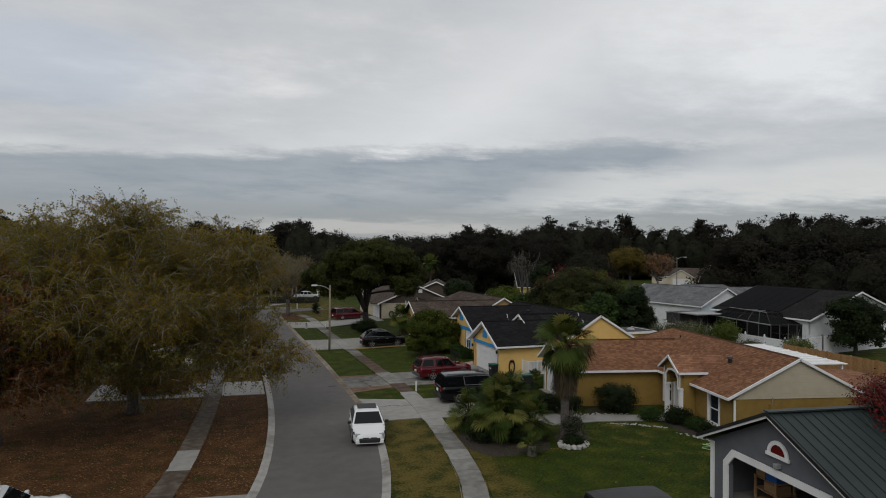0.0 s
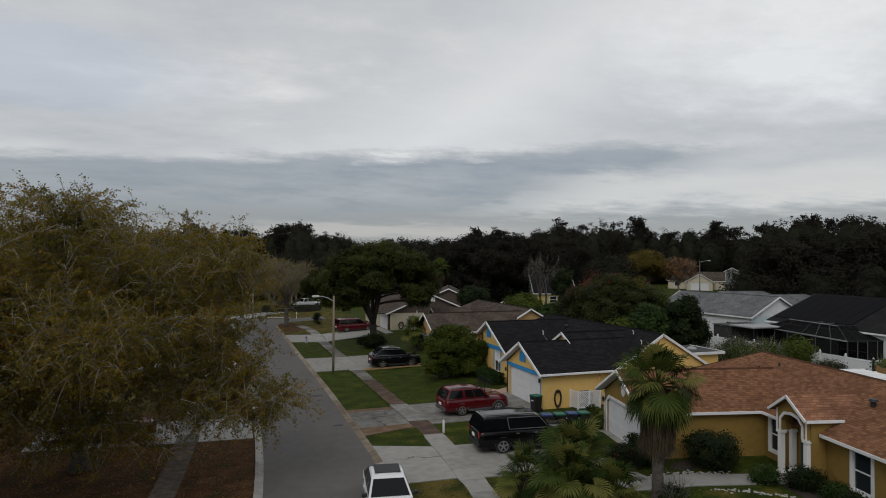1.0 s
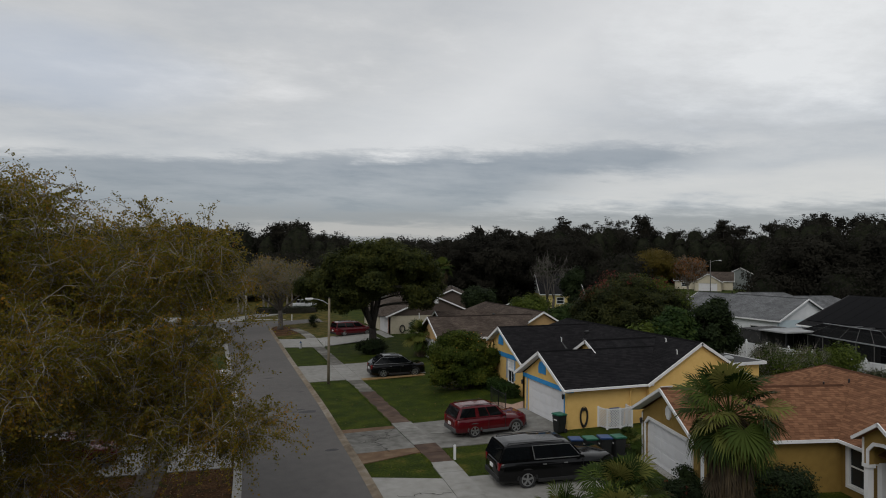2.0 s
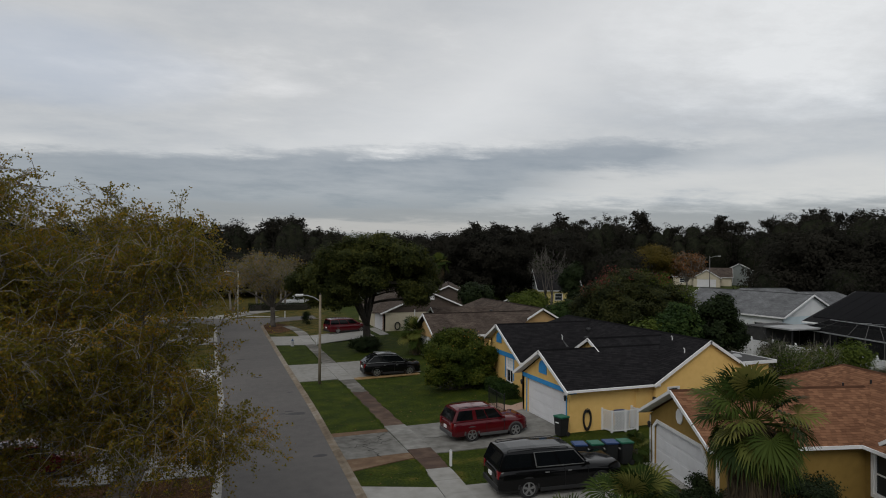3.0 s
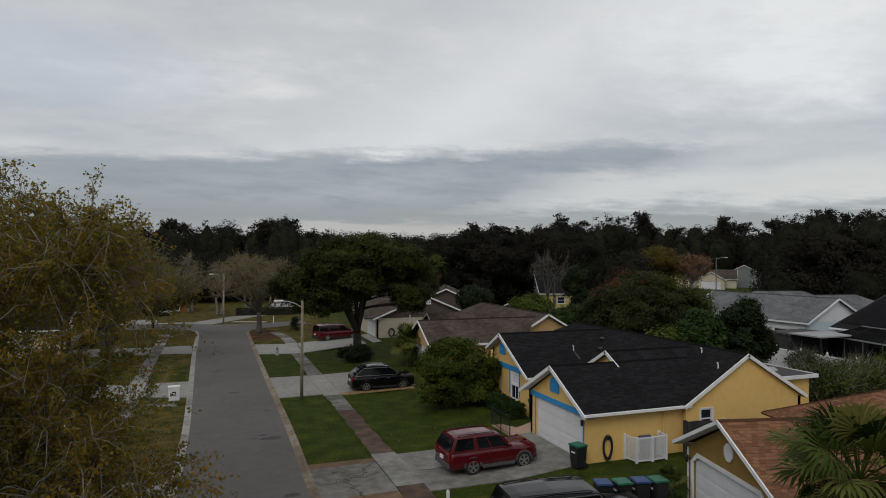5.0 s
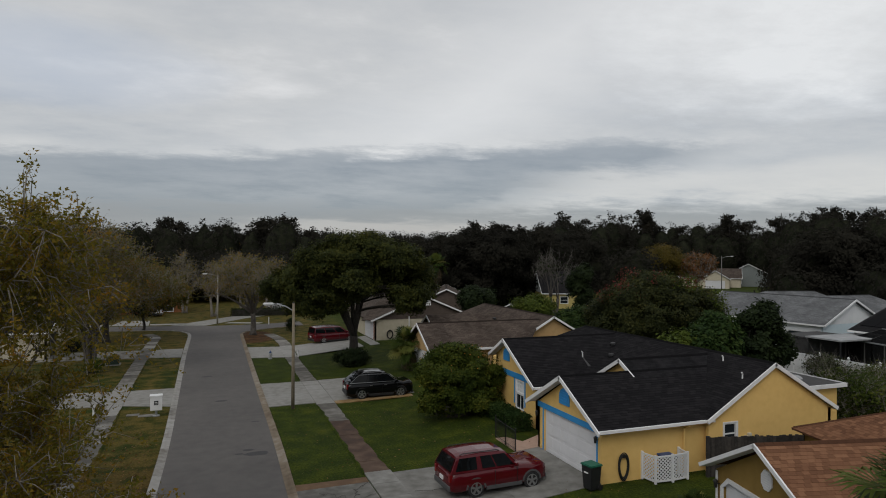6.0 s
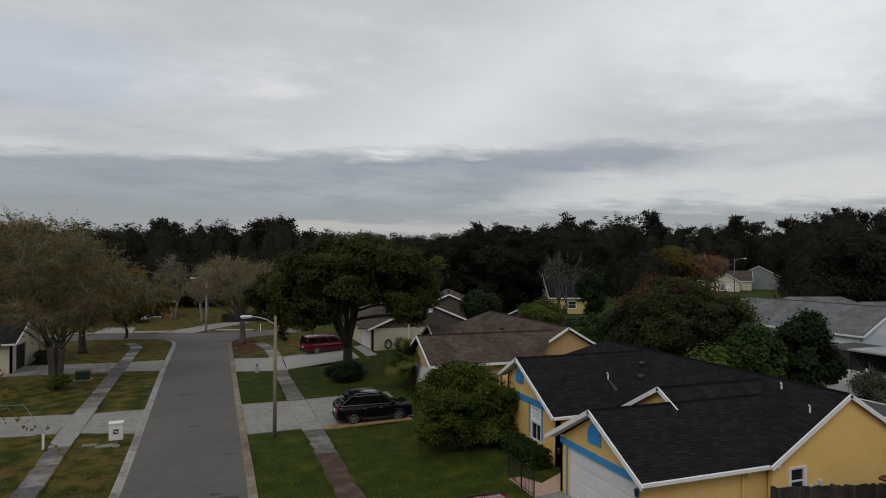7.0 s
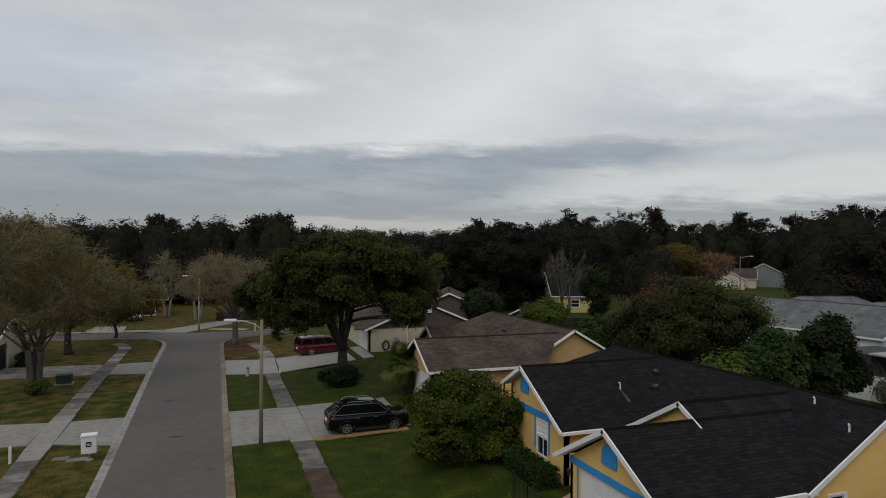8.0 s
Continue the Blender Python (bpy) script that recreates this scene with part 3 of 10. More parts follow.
# ---- ground, street, pavements ----
def eased(y, ys_, xs_):
    """A line through the points, its corners rounded over a few metres."""
    return sum(float(np.interp(y + k, ys_, xs_)) for k in (-3, -2, -1, 0, 1, 2, 3)) / 7


def left_back(y):
    """Back of the west kerb, by the distance along the street."""
    return eased(y, [-30, -10, 5, 15, 19, 23, 27, 31, 35, 41, 50, 56, 64, 84, 110], [-29.5, -15.9, -6.6, -1.75, -0.05, 1.42, 2.22, 2.72, 3.10, 3.42, 3.62, 3.64, 3.52, 3.22, 3.20])


def right_back(y):
    """Back of the east kerb."""
    return eased(y, [-30, -10, 5, 15, 18, 21.6, 24, 27.3, 31, 35, 39, 47, 52, 61, 70, 110], [-23.3, -9.7, -0.4, 4.55, 5.8, 7.05, 7.65, 8.32, 8.86, 9.16, 9.28, 9.36, 9.46, 9.42, 9.38, 9.36])


def east_walk(y):
    """Middle of the east pavement."""
    return eased(y, [0, 12, 16, 20.4, 24.5, 28, 33, 37.7, 42, 47, 61, 80], [-0.5, 6.3, 8.5, 10.45, 11.35, 11.9, 12.55, 12.95, 13.18, 13.08, 13.04, 12.95])


def west_walk(y):
    """Middle of the west pavement."""
    return eased(y, [4, 14, 20, 24.5, 27, 31, 40, 55, 65, 85, 100], [-8.6, -4.9, -3.0, -1.85, -1.45, -0.98, -0.2, 0.35, 0.0, -0.2, -0.2])


def gz(x):
    """The height of the ground: the plots on the east side rise gently from the pavement."""
    return 0.32 * min(1.0, max(0.0, (x - 17.5) / 3.5))


bm = bmesh.new()
gx = [-2600, -800, -200, -50, 0, 7, 14, 17.5, 21, 30, 60, 200, 800, 2600]
gy = [-2600, -400, -100, 0, 50, 100, 160, 300, 900, 2600]
gv = [[bm.verts.new((x, y, gz(x))) for x in gx] for y in gy]
for r0, r1 in zip(gv, gv[1:]):
    for k in range(len(gx) - 1):
        bm.faces.new((r0[k], r0[k + 1], r1[k + 1], r1[k]))
tagged(part("ground", bm, TURF), "green and browning lawn turf with scattered leaf litter", "lawn", kind="structure")

# the asphalt: the straight with its bend, then the junction at the far end
ys = [y * 2.0 for y in range(-14, 50)]
left_edge = [(left_back(y) + 0.34, y) for y in ys] + [(3.52, 100), (3.3, 102.3), (2.5, 104.6), (0.9, 106.0), (-1.8, 106.8), (-12, 108.0), (-60, 113)]
right_edge = [(right_back(y) - 0.34, y) for y in ys] + [(9.05, 99.5), (9.6, 101.8), (11.4, 103.8), (15.2, 106.0), (21.2, 108.6), (29.4, 112.0), (60, 122)]
far_edge = [(60, 128), (29, 116.5), (19, 112.2), (12, 109.8), (6, 109.6), (-1, 111.2), (-13, 113.4), (-60, 119)]
bm = bmesh.new()
n = len(ys) + 1
lv = [bm.verts.new((x, y, 0.014)) for x, y in left_edge]
rv = [bm.verts.new((x, y, 0.014)) for x, y in right_edge]
for i in range(n - 1):
    bm.faces.new((lv[i], rv[i], rv[i + 1], lv[i + 1]))
bm.faces.new([*rv[n - 1:], *[bm.verts.new((x, y, 0.014)) for x, y in far_edge], *reversed(lv[n - 1:])])
bmesh.ops.triangulate(bm, faces=bm.faces[:])
bmesh.ops.recalc_face_normals(bm, faces=bm.faces[:])
tagged(part("road", bm, ASPHALT), "grey worn asphalt street with faint patches", "road", kind="structure")


def kerb_run(name, pts, side, mat, label):
    """A rolled concrete kerb with its gutter, laid in lengths; pts is its back edge, side +1 when the road lies towards +x."""
    holder = tagged(new(name), label, "kerb", kind="structure")
    prof = [(0.0, 0.0), (0.0, 0.085), (0.13, 0.08), (0.25, 0.035), (0.38, 0.022), (0.38, 0.0)]
    for a, b in zip(pts, pts[1:]):
        a, b = Vector((*a, 0)), Vector((*b, 0))
        d = (b - a).normalized()
        o = Vector((d.y, -d.x, 0)) * side
        bm = bmesh.new()
        prism(bm, [a + o * u + Vector((0, 0, z)) for u, z in prof], (b - a) * 0.994)
        bmesh.ops.recalc_face_normals(bm, faces=bm.faces[:])
        part("kerb_stone", bm, mat, holder)


kerb_l = [(left_back(y), y) for y in ys[8:]] + [(3.16, 100), (2.93, 102.1), (2.15, 104.1), (0.75, 105.5), (-1.85, 106.3), (-12, 107.5)]
kerb_r = [(right_back(y), y) for y in ys[8:]] + [(9.42, 99.5), (9.95, 101.4), (11.6, 103.2), (15.3, 105.4), (21.4, 108.0)]
kerb_run("kerb_west", kerb_l, 1, KERB, "pale concrete rolled kerb along the street")
kerb_run("kerb_east", [p for p in kerb_r if p[1] < 37], -1, KERB, "pale concrete rolled kerb along the verge")
kerb_run("kerb_east_far", [p for p in kerb_r if p[1] > 35], -1, KERB_RUST, "rust-stained concrete rolled kerb along the street")


def slab_run(name, centre, width, mats, label, z=0.056, step=1.5):
    """A pavement of separate slabs; mats picks a surface by the distance along it."""
    holder = tagged(new(name), label, "pavement", kind="structure")
    run = [Vector((*p, 0)) for p in centre]
    lengths = [0.0]
    for a, b in zip(run, run[1:]):
        lengths.append(lengths[-1] + (b - a).length)

    def at(s):
        for i in range(len(run) - 1):
            if s <= lengths[i + 1] or i == len(run) - 2:
                return run[i].lerp(run[i + 1], (s - lengths[i]) / (lengths[i + 1] - lengths[i]))
    k = int(lengths[-1] / step)
    for i in range(k):
        a, b = at(i * step), at((i + 1) * step)
        d = (b - a).normalized()
        o = Vector((d.y, -d.x, 0)) * (width / 2 - 0.004)
        zz = z + random.uniform(-0.006, 0.006)
        g = d * 0.010
        bm = bmesh.new()
        prism(bm, [a - o + g, a + o + g, b + o - g, b - o - g], (0, 0, zz))
        part("slab", bm, mats((a.y + b.y) / 2), holder)


def east_mat(y):
    if y < 30.5:
        return DIRTY_CONCRETE
    if y < 33 or 61.6 < y < 69 or 81 < y < 88:
        return CONCRETE
    if y < 39.8 or 42.4 < y < 47:
        return CONCRETE if y < 39.8 else DIRTY_CONCRETE
    if y < 61.6:
        return RUST_CONCRETE if y < 57 else OLD_CONCRETE
    return OLD_CONCRETE


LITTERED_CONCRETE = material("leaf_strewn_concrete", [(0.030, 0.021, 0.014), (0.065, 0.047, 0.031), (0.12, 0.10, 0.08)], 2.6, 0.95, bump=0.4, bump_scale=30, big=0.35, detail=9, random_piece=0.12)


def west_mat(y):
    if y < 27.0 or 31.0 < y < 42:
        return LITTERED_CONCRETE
    return CONCRETE if (62 < y < 70 or 90.5 < y < 92 or 94 < y < 95.5 or y < 31.0 or 97.5 < y < 99) else OLD_CONCRETE


slab_run("pavement_east", [(east_walk(y), y) for y in range(2, 80, 2)] + [(12.97, 80), (13.05, 84), (13.3, 89), (13.1, 94), (12.3, 98.5)], 1.22, east_mat,
         "concrete pavement slabs, rust-stained and weathered in places")
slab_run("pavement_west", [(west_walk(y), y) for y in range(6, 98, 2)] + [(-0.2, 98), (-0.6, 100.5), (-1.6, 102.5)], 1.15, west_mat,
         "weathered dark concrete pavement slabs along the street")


def driveway(name, quads, label, z=0.03):
    """A driveway of poured bays."""
    holder = tagged(new(name), label, "driveway", kind="structure")
    for q, mm in quads:
        bm = bmesh.new()
        c = sum((Vector((*p, 0)) for p in q), Vector()) / len(q)
        prism(bm, [Vector((p[0], p[1], gz(p[0]) - 0.02)) for p in (c + (Vector((*p, 0)) - c) * 0.997 for p in q)], (0, 0, z + 0.03))
        bmesh.ops.recalc_face_normals(bm, faces=bm.faces[:])
        part("bay", bm, mm or CONCRETE, holder)


# driveways from the kerb to each garage
driveway("driveway_terracotta_house", [
    ([(9.15, 33.0), (11.95, 32.9), (12.3, 37.75), (9.2, 38.9)], None), ([(13.1, 32.6), (17.5, 32.1), (17.9, 37.2), (13.5, 37.6)], None),
    ([(17.5, 32.1), (21.5, 31.5), (22.6, 36.7), (17.9, 37.2)], None)], "pale concrete driveway up to a garage")
driveway("driveway_yellow_house", [
    ([(9.3, 42.4), (12.5, 42.5), (12.45, 46.3), (9.3, 46.2)], DIRTY_CONCRETE), ([(9.25, 40.8), (12.5, 41.7), (12.5, 42.5), (9.3, 42.4)], SAND_STAIN), ([(9.3, 46.2), (12.45, 46.3), (12.45, 46.9), (9.3, 46.9)], SAND_STAIN), ([(13.7, 42.0), (17.6, 42.0), (17.6, 47.2), (13.7, 47.1)], DIRTY_CONCRETE),
    ([(17.6, 42.0), (21.3, 42.0), (21.3, 47.3), (17.6, 47.2)], DIRTY_CONCRETE)], "cracked concrete driveway with rust-brown staining")
driveway("driveway_taupe_house", [
    ([(9.36, 61.2), (12.42, 61.4), (12.42, 68.6), (9.34, 68.6)], None), ([(13.66, 60.8), (19.0, 60.8), (19.0, 61.6), (13.66, 61.5)], material("ochre_stained_concrete", [(0.16, 0.095, 0.035), (0.25, 0.155, 0.06), (0.28, 0.22, 0.14)], 2.2, 0.9, bump=0.1)), ([(13.66, 61.5), (18.5, 61.6), (18.7, 68.7), (13.66, 68.7)], None),
    ([(18.5, 61.6), (23.6, 61.8), (23.8, 68.6), (18.7, 68.7)], None)], "wide pale concrete driveway")
driveway("driveway_cream_house", [
    ([(9.34, 81.0), (12.4, 80.4), (12.75, 87.4), (9.34, 88.0)], None), ([(13.65, 80.6), (22.6, 84.0), (22.6, 90.8), (13.9, 87.6)], None)], "bright concrete driveway")
driveway("driveway_west_near", [([(-7.5, 65.2), (-0.6, 64.7), (-0.6, 69.2), (-8.5, 70.4)], None), ([(0.6, 64.5), (3.52, 63.4), (3.46, 69.15), (0.58, 69.1)], None)], "concrete driveway crossing the pavement")
driveway("driveway_west_far", [([(-9.0, 84.6), (-0.78, 84.1), (-0.78, 89.0), (-9.5, 89.8)], OLD_CONCRETE), ([(0.36, 84.0), (3.2, 83.4), (3.15, 89.1), (0.36, 89.0)], None)], "weathered concrete driveway crossing the pavement")
driveway("driveway_west_tree", [([(-8, 43.5), (-0.6, 42.6), (-0.6, 47.4), (-8, 48.8)], None), ([(0.5, 42.5), (3.35, 42.3), (3.45, 47.0), (0.6, 47.2)], None)], "pale concrete driveway under a large tree")
driveway("driveway_west_front", [([(-1.9, 19.5), (-0.3, 19.2), (1.5, 23.7), (-1.2, 24.1)], None), ([(-7, 20.5), (-3.2, 19.6), (-2.5, 24.6), (-7, 25.4)], None)], "concrete driveway by the street")
# pale concrete walk and drives beyond the junction
driveway("driveway_far_corner", [([(0.6, 111.2), (4.9, 109.9), (10.5, 118.4), (8.5, 121.6)], None), ([(8.5, 121.6), (10.5, 118.4), (17.5, 126.0), (15.5, 129.5)], None), ([(7.5, 112.3), (12, 110.6), (12.6, 111.7), (8.2, 113.4)], None)], "pale concrete drive on the far side of the junction")
driveway("driveway_far_west", [([(-6.9, 113.2), (-2.2, 112.0), (-2.6, 118.6), (-6.3, 119.6)], None), ([(-2.1, 112.4), (1.6, 112.0), (2.7, 113.6), (-2.2, 114.0)], None), ([(-10, 113.4), (-7, 112.9), (-7, 114.1), (-10, 114.6)], None)], "pale concrete drive before an orange brick house")


# ---- houses ----
def arch_louvre(parent, p0, p1, s, z, w, h, mat):
    """A gable louvre: a round-headed board with raised slats."""
    bm = bmesh.new()
    d = (Vector((*p1, 0)) - Vector((*p0, 0))).normalized()
    o = Vector((d.y, -d.x, 0))
    pts = [on_wall(p0, p1, s - w / 2, z, 0.002), on_wall(p0, p1, s + w / 2, z, 0.002)]
    for k in range(9):
        a = math.pi * k / 8
        pts.append(on_wall(p0, p1, s + math.cos(a) * w / 2, z + h - w / 2 + math.sin(a) * w / 2, 0.002))
    prism(bm, pts, o * 0.05)
    for k in range(1, 5):
        zz = z + k * (h - 0.1) / 5
        prism(bm, [on_wall(p0, p1, s - w * 0.36, zz, 0.05), on_wall(p0, p1, s + w * 0.36, zz, 0.05), on_wall(p0, p1, s + w * 0.36, zz + 0.05, 0.05), on_wall(p0, p1, s - w * 0.36, zz + 0.05, 0.05)], o * 0.02)
    bmesh.ops.recalc_face_normals(bm, faces=bm.faces[:])
    return part("gable_louvre", bm, mat, parent)


def band(parent, p0, p1, s0, s1, z0, z1, mat, name="trim_band", out=0.03):
    bm = bmesh.new()
    d = (Vector((*p1, 0)) - Vector((*p0, 0))).normalized()
    o = Vector((d.y, -d.x, 0))
    prism(bm, [on_wall(p0, p1, s0, z0, 0.002), on_wall(p0, p1, s1, z0, 0.002), on_wall(p0, p1, s1, z1, 0.002), on_wall(p0, p1, s0, z1, 0.002)], o * out)
    return part(name, bm, mat, parent)


def wall_lamp(parent, p):
    bm = bmesh.new()
    x, y, z = p
    rod(bm, [(x, y, z - 0.12), (x, y, z + 0.10)], [0.05, 0.075], 8)
    rod(bm, [(x, y, z + 0.10), (x, y, z + 0.17)], [0.09, 0.02], 8)
    rod(bm, [(x + 0.15, y, z), (x, y, z)], 0.015, 6)
    return part("wall_lamp", bm, DARK_METAL, parent, "small black wall lantern")


def vent_pipe(parent, x, y, z, h=0.30, bent=True):
    bm = bmesh.new()
    pts = [(x, y, z - 0.15), (x, y, z + h)] + ([(x - 0.10, y - 0.05, z + h + 0.05)] if bent else [])
    rod(bm, pts, 0.034, 8)
    return part("vent_pipe", bm, WHITE_PAINT, parent, "white plumbing vent pipe")


def roof_vent(parent, x, y, z, mat=None, small=False):
    bm = bmesh.new()
    if small:
        rod(bm, [(x, y, z - 0.1), (x, y, z + 0.2)], 0.045, 8)
        return part("vent_pipe", bm, DARK_METAL, parent, "dark plumbing vent pipe")
    rod(bm, [(x, y, z - 0.1), (x, y, z + 0.12)], 0.11, 10)
    rod(bm, [(x, y, z + 0.12), (x, y, z + 0.22)], [0.2, 0.15], 10)
    return part("roof_vent", bm, mat or DARK_METAL, parent, "dark turbine roof vent")


def yellow_house():
    h = thing("house", "yellow stucco bungalow with black shingle roof and blue trim", "house")
    k = 0.56
    Y, S = YELLOW_STUCCO, BLACK_SHINGLE
    g0, g1 = (21.3, 47.4), (21.3, 42.0)
    wall("wall", h, Y, g0, g1, 0.2, 2.60, [(0.62, 5.02, 0.2, 2.36)], peak=(2.7, 4.18))
    sectional_door(h, g0, g1, 0.62, 5.02, 2.36)
    wall("wall", h, Y, (21.48, 42.0), (27.0, 42.0), 0.2, 2.60)
    s0, s1 = (26.65, 41.7), (34.15, 41.7)
    wall("wall", h, Y, s0, s1, 0.2, 2.60, [(0.85, 1.6, 1.40, 2.40)], peak=(3.75, 4.80))
    window(h, s0, s1, 0.85, 1.6, 1.40, 2.40, (0, 1), trim=0.05)
    wall("wall", h, Y, (34.1, 41.7), (34.1, 61.0), 0.2, 2.60)
    wall("wall", h, Y, (34.1, 61.0), (25.0, 61.0), 0.2, 2.60)
    wall("wall", h, Y, (25.0, 61.0), (25.0, 55.3), 0.2, 2.60, [(3.6, 4.6, 0.35, 2.4)])
    band(h, (25.0, 61.0), (25.0, 55.3), 3.6, 4.6, 0.35, 2.4, WHITE_PAINT, "front_door", -0.05)
    e0, e1 = (22.7, 55.3), (22.7, 50.05)
    wall("wall", h, Y, e0, e1, 0.2, 2.72, [(2.66, 3.74, 0.95, 2.62)], peak=[(0.0, 3.72), (1.75, 4.70)])
    window(h, e0, e1, 2.66, 3.74, 1.86, 2.62, (2, 2), glass=WHITE_WALL)
    window(h, e0, e1, 2.66, 3.74, 0.95, 1.86, (1, 0))
    wall("wall", h, Y, (22.7, 50.05), (25.0, 50.05), 0.2, 2.72)
    wall("wall", h, Y, (25.0, 55.3), (22.7, 55.3), 0.2, 3.7)
    wall("wall", h, Y, (25.0, 50.05), (25.0, 47.4), 0.2, 2.72)
    wall("wall", h, Y, (25.0, 47.4), (21.3, 47.4), 0.2, 2.60)
    c0, c1 = (24.95, 49.0), (24.95, 43.5)
    wall("gable_wall", h, Y, c0, c1, 2.9, 3.0, peak=(3.5, 4.70))
    # blue trim: the band over the garage, corner strips, louvres
    band(h, g0, g1, 0.0, 5.4, 2.38, 2.64, BLUE_PAINT)
    band(h, (21.3, 42.0), (27.0, 42.0), 0.0, 0.42, 2.38, 2.56, BLUE_PAINT)
    band(h, g0, g1, 0.50, 0.58, 0.25, 2.36, BLUE_PAINT, "door_trim")
    band(h, g0, g1, 5.06, 5.14, 0.25, 2.36, BLUE_PAINT, "door_trim")
    arch_louvre(h, g0, g1, 2.5, 2.98, 0.86, 0.76, BLUE_PAINT)
    band(h, e0, e1, 0.0, 4.75, 2.66, 2.98, BLUE_PAINT)
    band(h, e0, e1, 3.80, 3.90, 1.2, 2.72, BLUE_PAINT, "window_trim")
    band(h, e0, e1, 2.50, 2.60, 1.2, 2.72, BLUE_PAINT, "window_trim")
    arch_louvre(h, e0, e1, 1.48, 3.50, 0.80, 0.74, BLUE_PAINT)
    # main roof: ridge along the street, hipped at the far end
    zr = 2.72 + k * 4
    roof_slope("roof_slope", h, S, [(26.45, 61.2, 2.65), (26.45, 41.55, 2.65), (30.4, 41.55, zr), (30.4, 57.2, zr)])
    roof_slope("roof_slope", h, S, [(34.35, 41.55, 2.65), (34.35, 61.2, 2.65), (30.4, 57.2, zr), (30.4, 41.55, zr)])
    roof_slope("roof_slope", h, S, [(34.35, 61.2, 2.65), (26.45, 61.2, 2.65), (30.4, 57.2, zr)])
    # garage gable
    roof_slope("roof_slope", h, S, [(20.9, 41.66, 2.65), (26.9, 41.66, 2.65), (29.84, 44.72, 4.364), (20.9, 44.72, 4.364)])
    roof_slope("roof_slope", h, S, [(29.84, 47.78, 2.65), (20.9, 47.78, 2.65), (20.9, 44.72, 4.364), (29.84, 44.72, 4.364)])
    # the taller gable behind it
    roof_slope("roof_slope", h, S, [(24.7, 44.2, 4.085), (30.6, 44.2, 4.085), (30.6, 45.5, 4.815), (24.7, 45.5, 4.815)], 0.085)
    roof_slope("roof_slope", h, S, [(30.6, 49.2, 2.745), (24.7, 49.2, 2.745), (24.7, 45.5, 4.815), (30.6, 45.5, 4.815)])
    # entry gable, its far slope cut short over the porch
    roof_slope("roof_slope", h, S, [(22.3, 49.72, 2.72), (30.7, 49.72, 2.72), (30.7, 53.55, 4.86), (22.3, 53.55, 4.86)])
    roof_slope("roof_slope", h, S, [(30.7, 55.6, 3.71), (22.3, 55.6, 3.71), (22.3, 53.55, 4.86), (30.7, 53.55, 4.86)])
    roof_slope("roof_slope", h, S, [(30.0, 57.5, 2.64), (24.4, 57.5, 2.64), (24.4, 55.6, 3.70), (30.0, 55.6, 3.70)])
    ridge_cap(h, S, (30.4, 41.55, zr + 0.02), (30.4, 57.2, zr + 0.02))
    ridge_cap(h, S, (20.9, 44.72, 4.38), (29.8, 44.72, 4.38))
    ridge_cap(h, S, (24.7, 45.5, 4.83), (30.6, 45.5, 4.83))
    ridge_cap(h, S, (22.3, 53.55, 4.877), (30.6, 53.55, 4.877))
    fascia(h, [((20.88, 41.5, 2.58), (20.88, 44.72, 4.364)), ((20.88, 44.72, 4.364), (20.88, 48.0, 2.55)),
               ((26.4, 41.52, 2.63), (30.4, 41.52, zr)), ((30.4, 41.52, zr), (34.4, 41.52, 2.63)),
               ((24.68, 45.5, 4.815), (24.68, 49.2, 2.745)), ((24.68, 44.3, 4.15), (24.68, 45.5, 4.815)),
               ((22.28, 49.68, 2.70), (22.28, 53.55, 4.86)), ((22.28, 53.55, 4.86), (22.28, 55.64, 3.69)),
               ((34.38, 41.55, 2.64), (34.38, 61.2, 2.64))], h=0.17)
    for p, q in (((20.9, 41.66, 2.65), (20.9, 44.72, 4.364)), ((20.9, 44.72, 4.364), (20.9, 47.78, 2.65)), ((22.3, 49.72, 2.72), (22.3, 53.55, 4.86)), ((22.3, 53.55, 4.86), (22.3, 55.6, 3.71))):
        rake_soffit(h, p, q, (0.42, 0, 0))
    for p, q in (((26.45, 41.55, 2.65), (30.4, 41.55, zr)), ((30.4, 41.55, zr), (34.35, 41.55, 2.65))):
        rake_soffit(h, p, q, (0, 0.16, 0))
    for p, q in (((20.9, 41.62, 2.66), (26.9, 41.62, 2.66)), ((22.3, 49.66, 2.73), (24.9, 49.66, 2.73))):
        bm = bmesh.new()
        beam(bm, p, q, 0.13, 0.12)
        part("gutter", bm, WHITE_PAINT, h, "white metal rain gutter")
    bm = bmesh.new()
    rod(bm, [(25.5, 41.6, 2.5), (25.5, 41.9, 2.3), (25.5, 41.93, 0.4)], 0.045, 6)
    part("downpipe", bm, YELLOW_STUCCO, h)
    wall_lamp(h, (21.1, 47.2, 2.05))
    wall_lamp(h, (21.1, 42.15, 2.15))
    vent_pipe(h, 29.1, 42.2, 4.14)
    vent_pipe(h, 29.87, 44.15, 4.57)
    vent_pipe(h, 26.62, 51.68, 3.82)
    roof_vent(h, 29.28, 52.42, 4.26)
    roof_vent(h, 28.43, 51.4, 3.78)
    # pale washed streaks on the shingles below the pipes
    STREAK = material("washed_streak", [(0.030, 0.030, 0.031), (0.060, 0.060, 0.061)], 6.0, 0.95, bump=0.0)
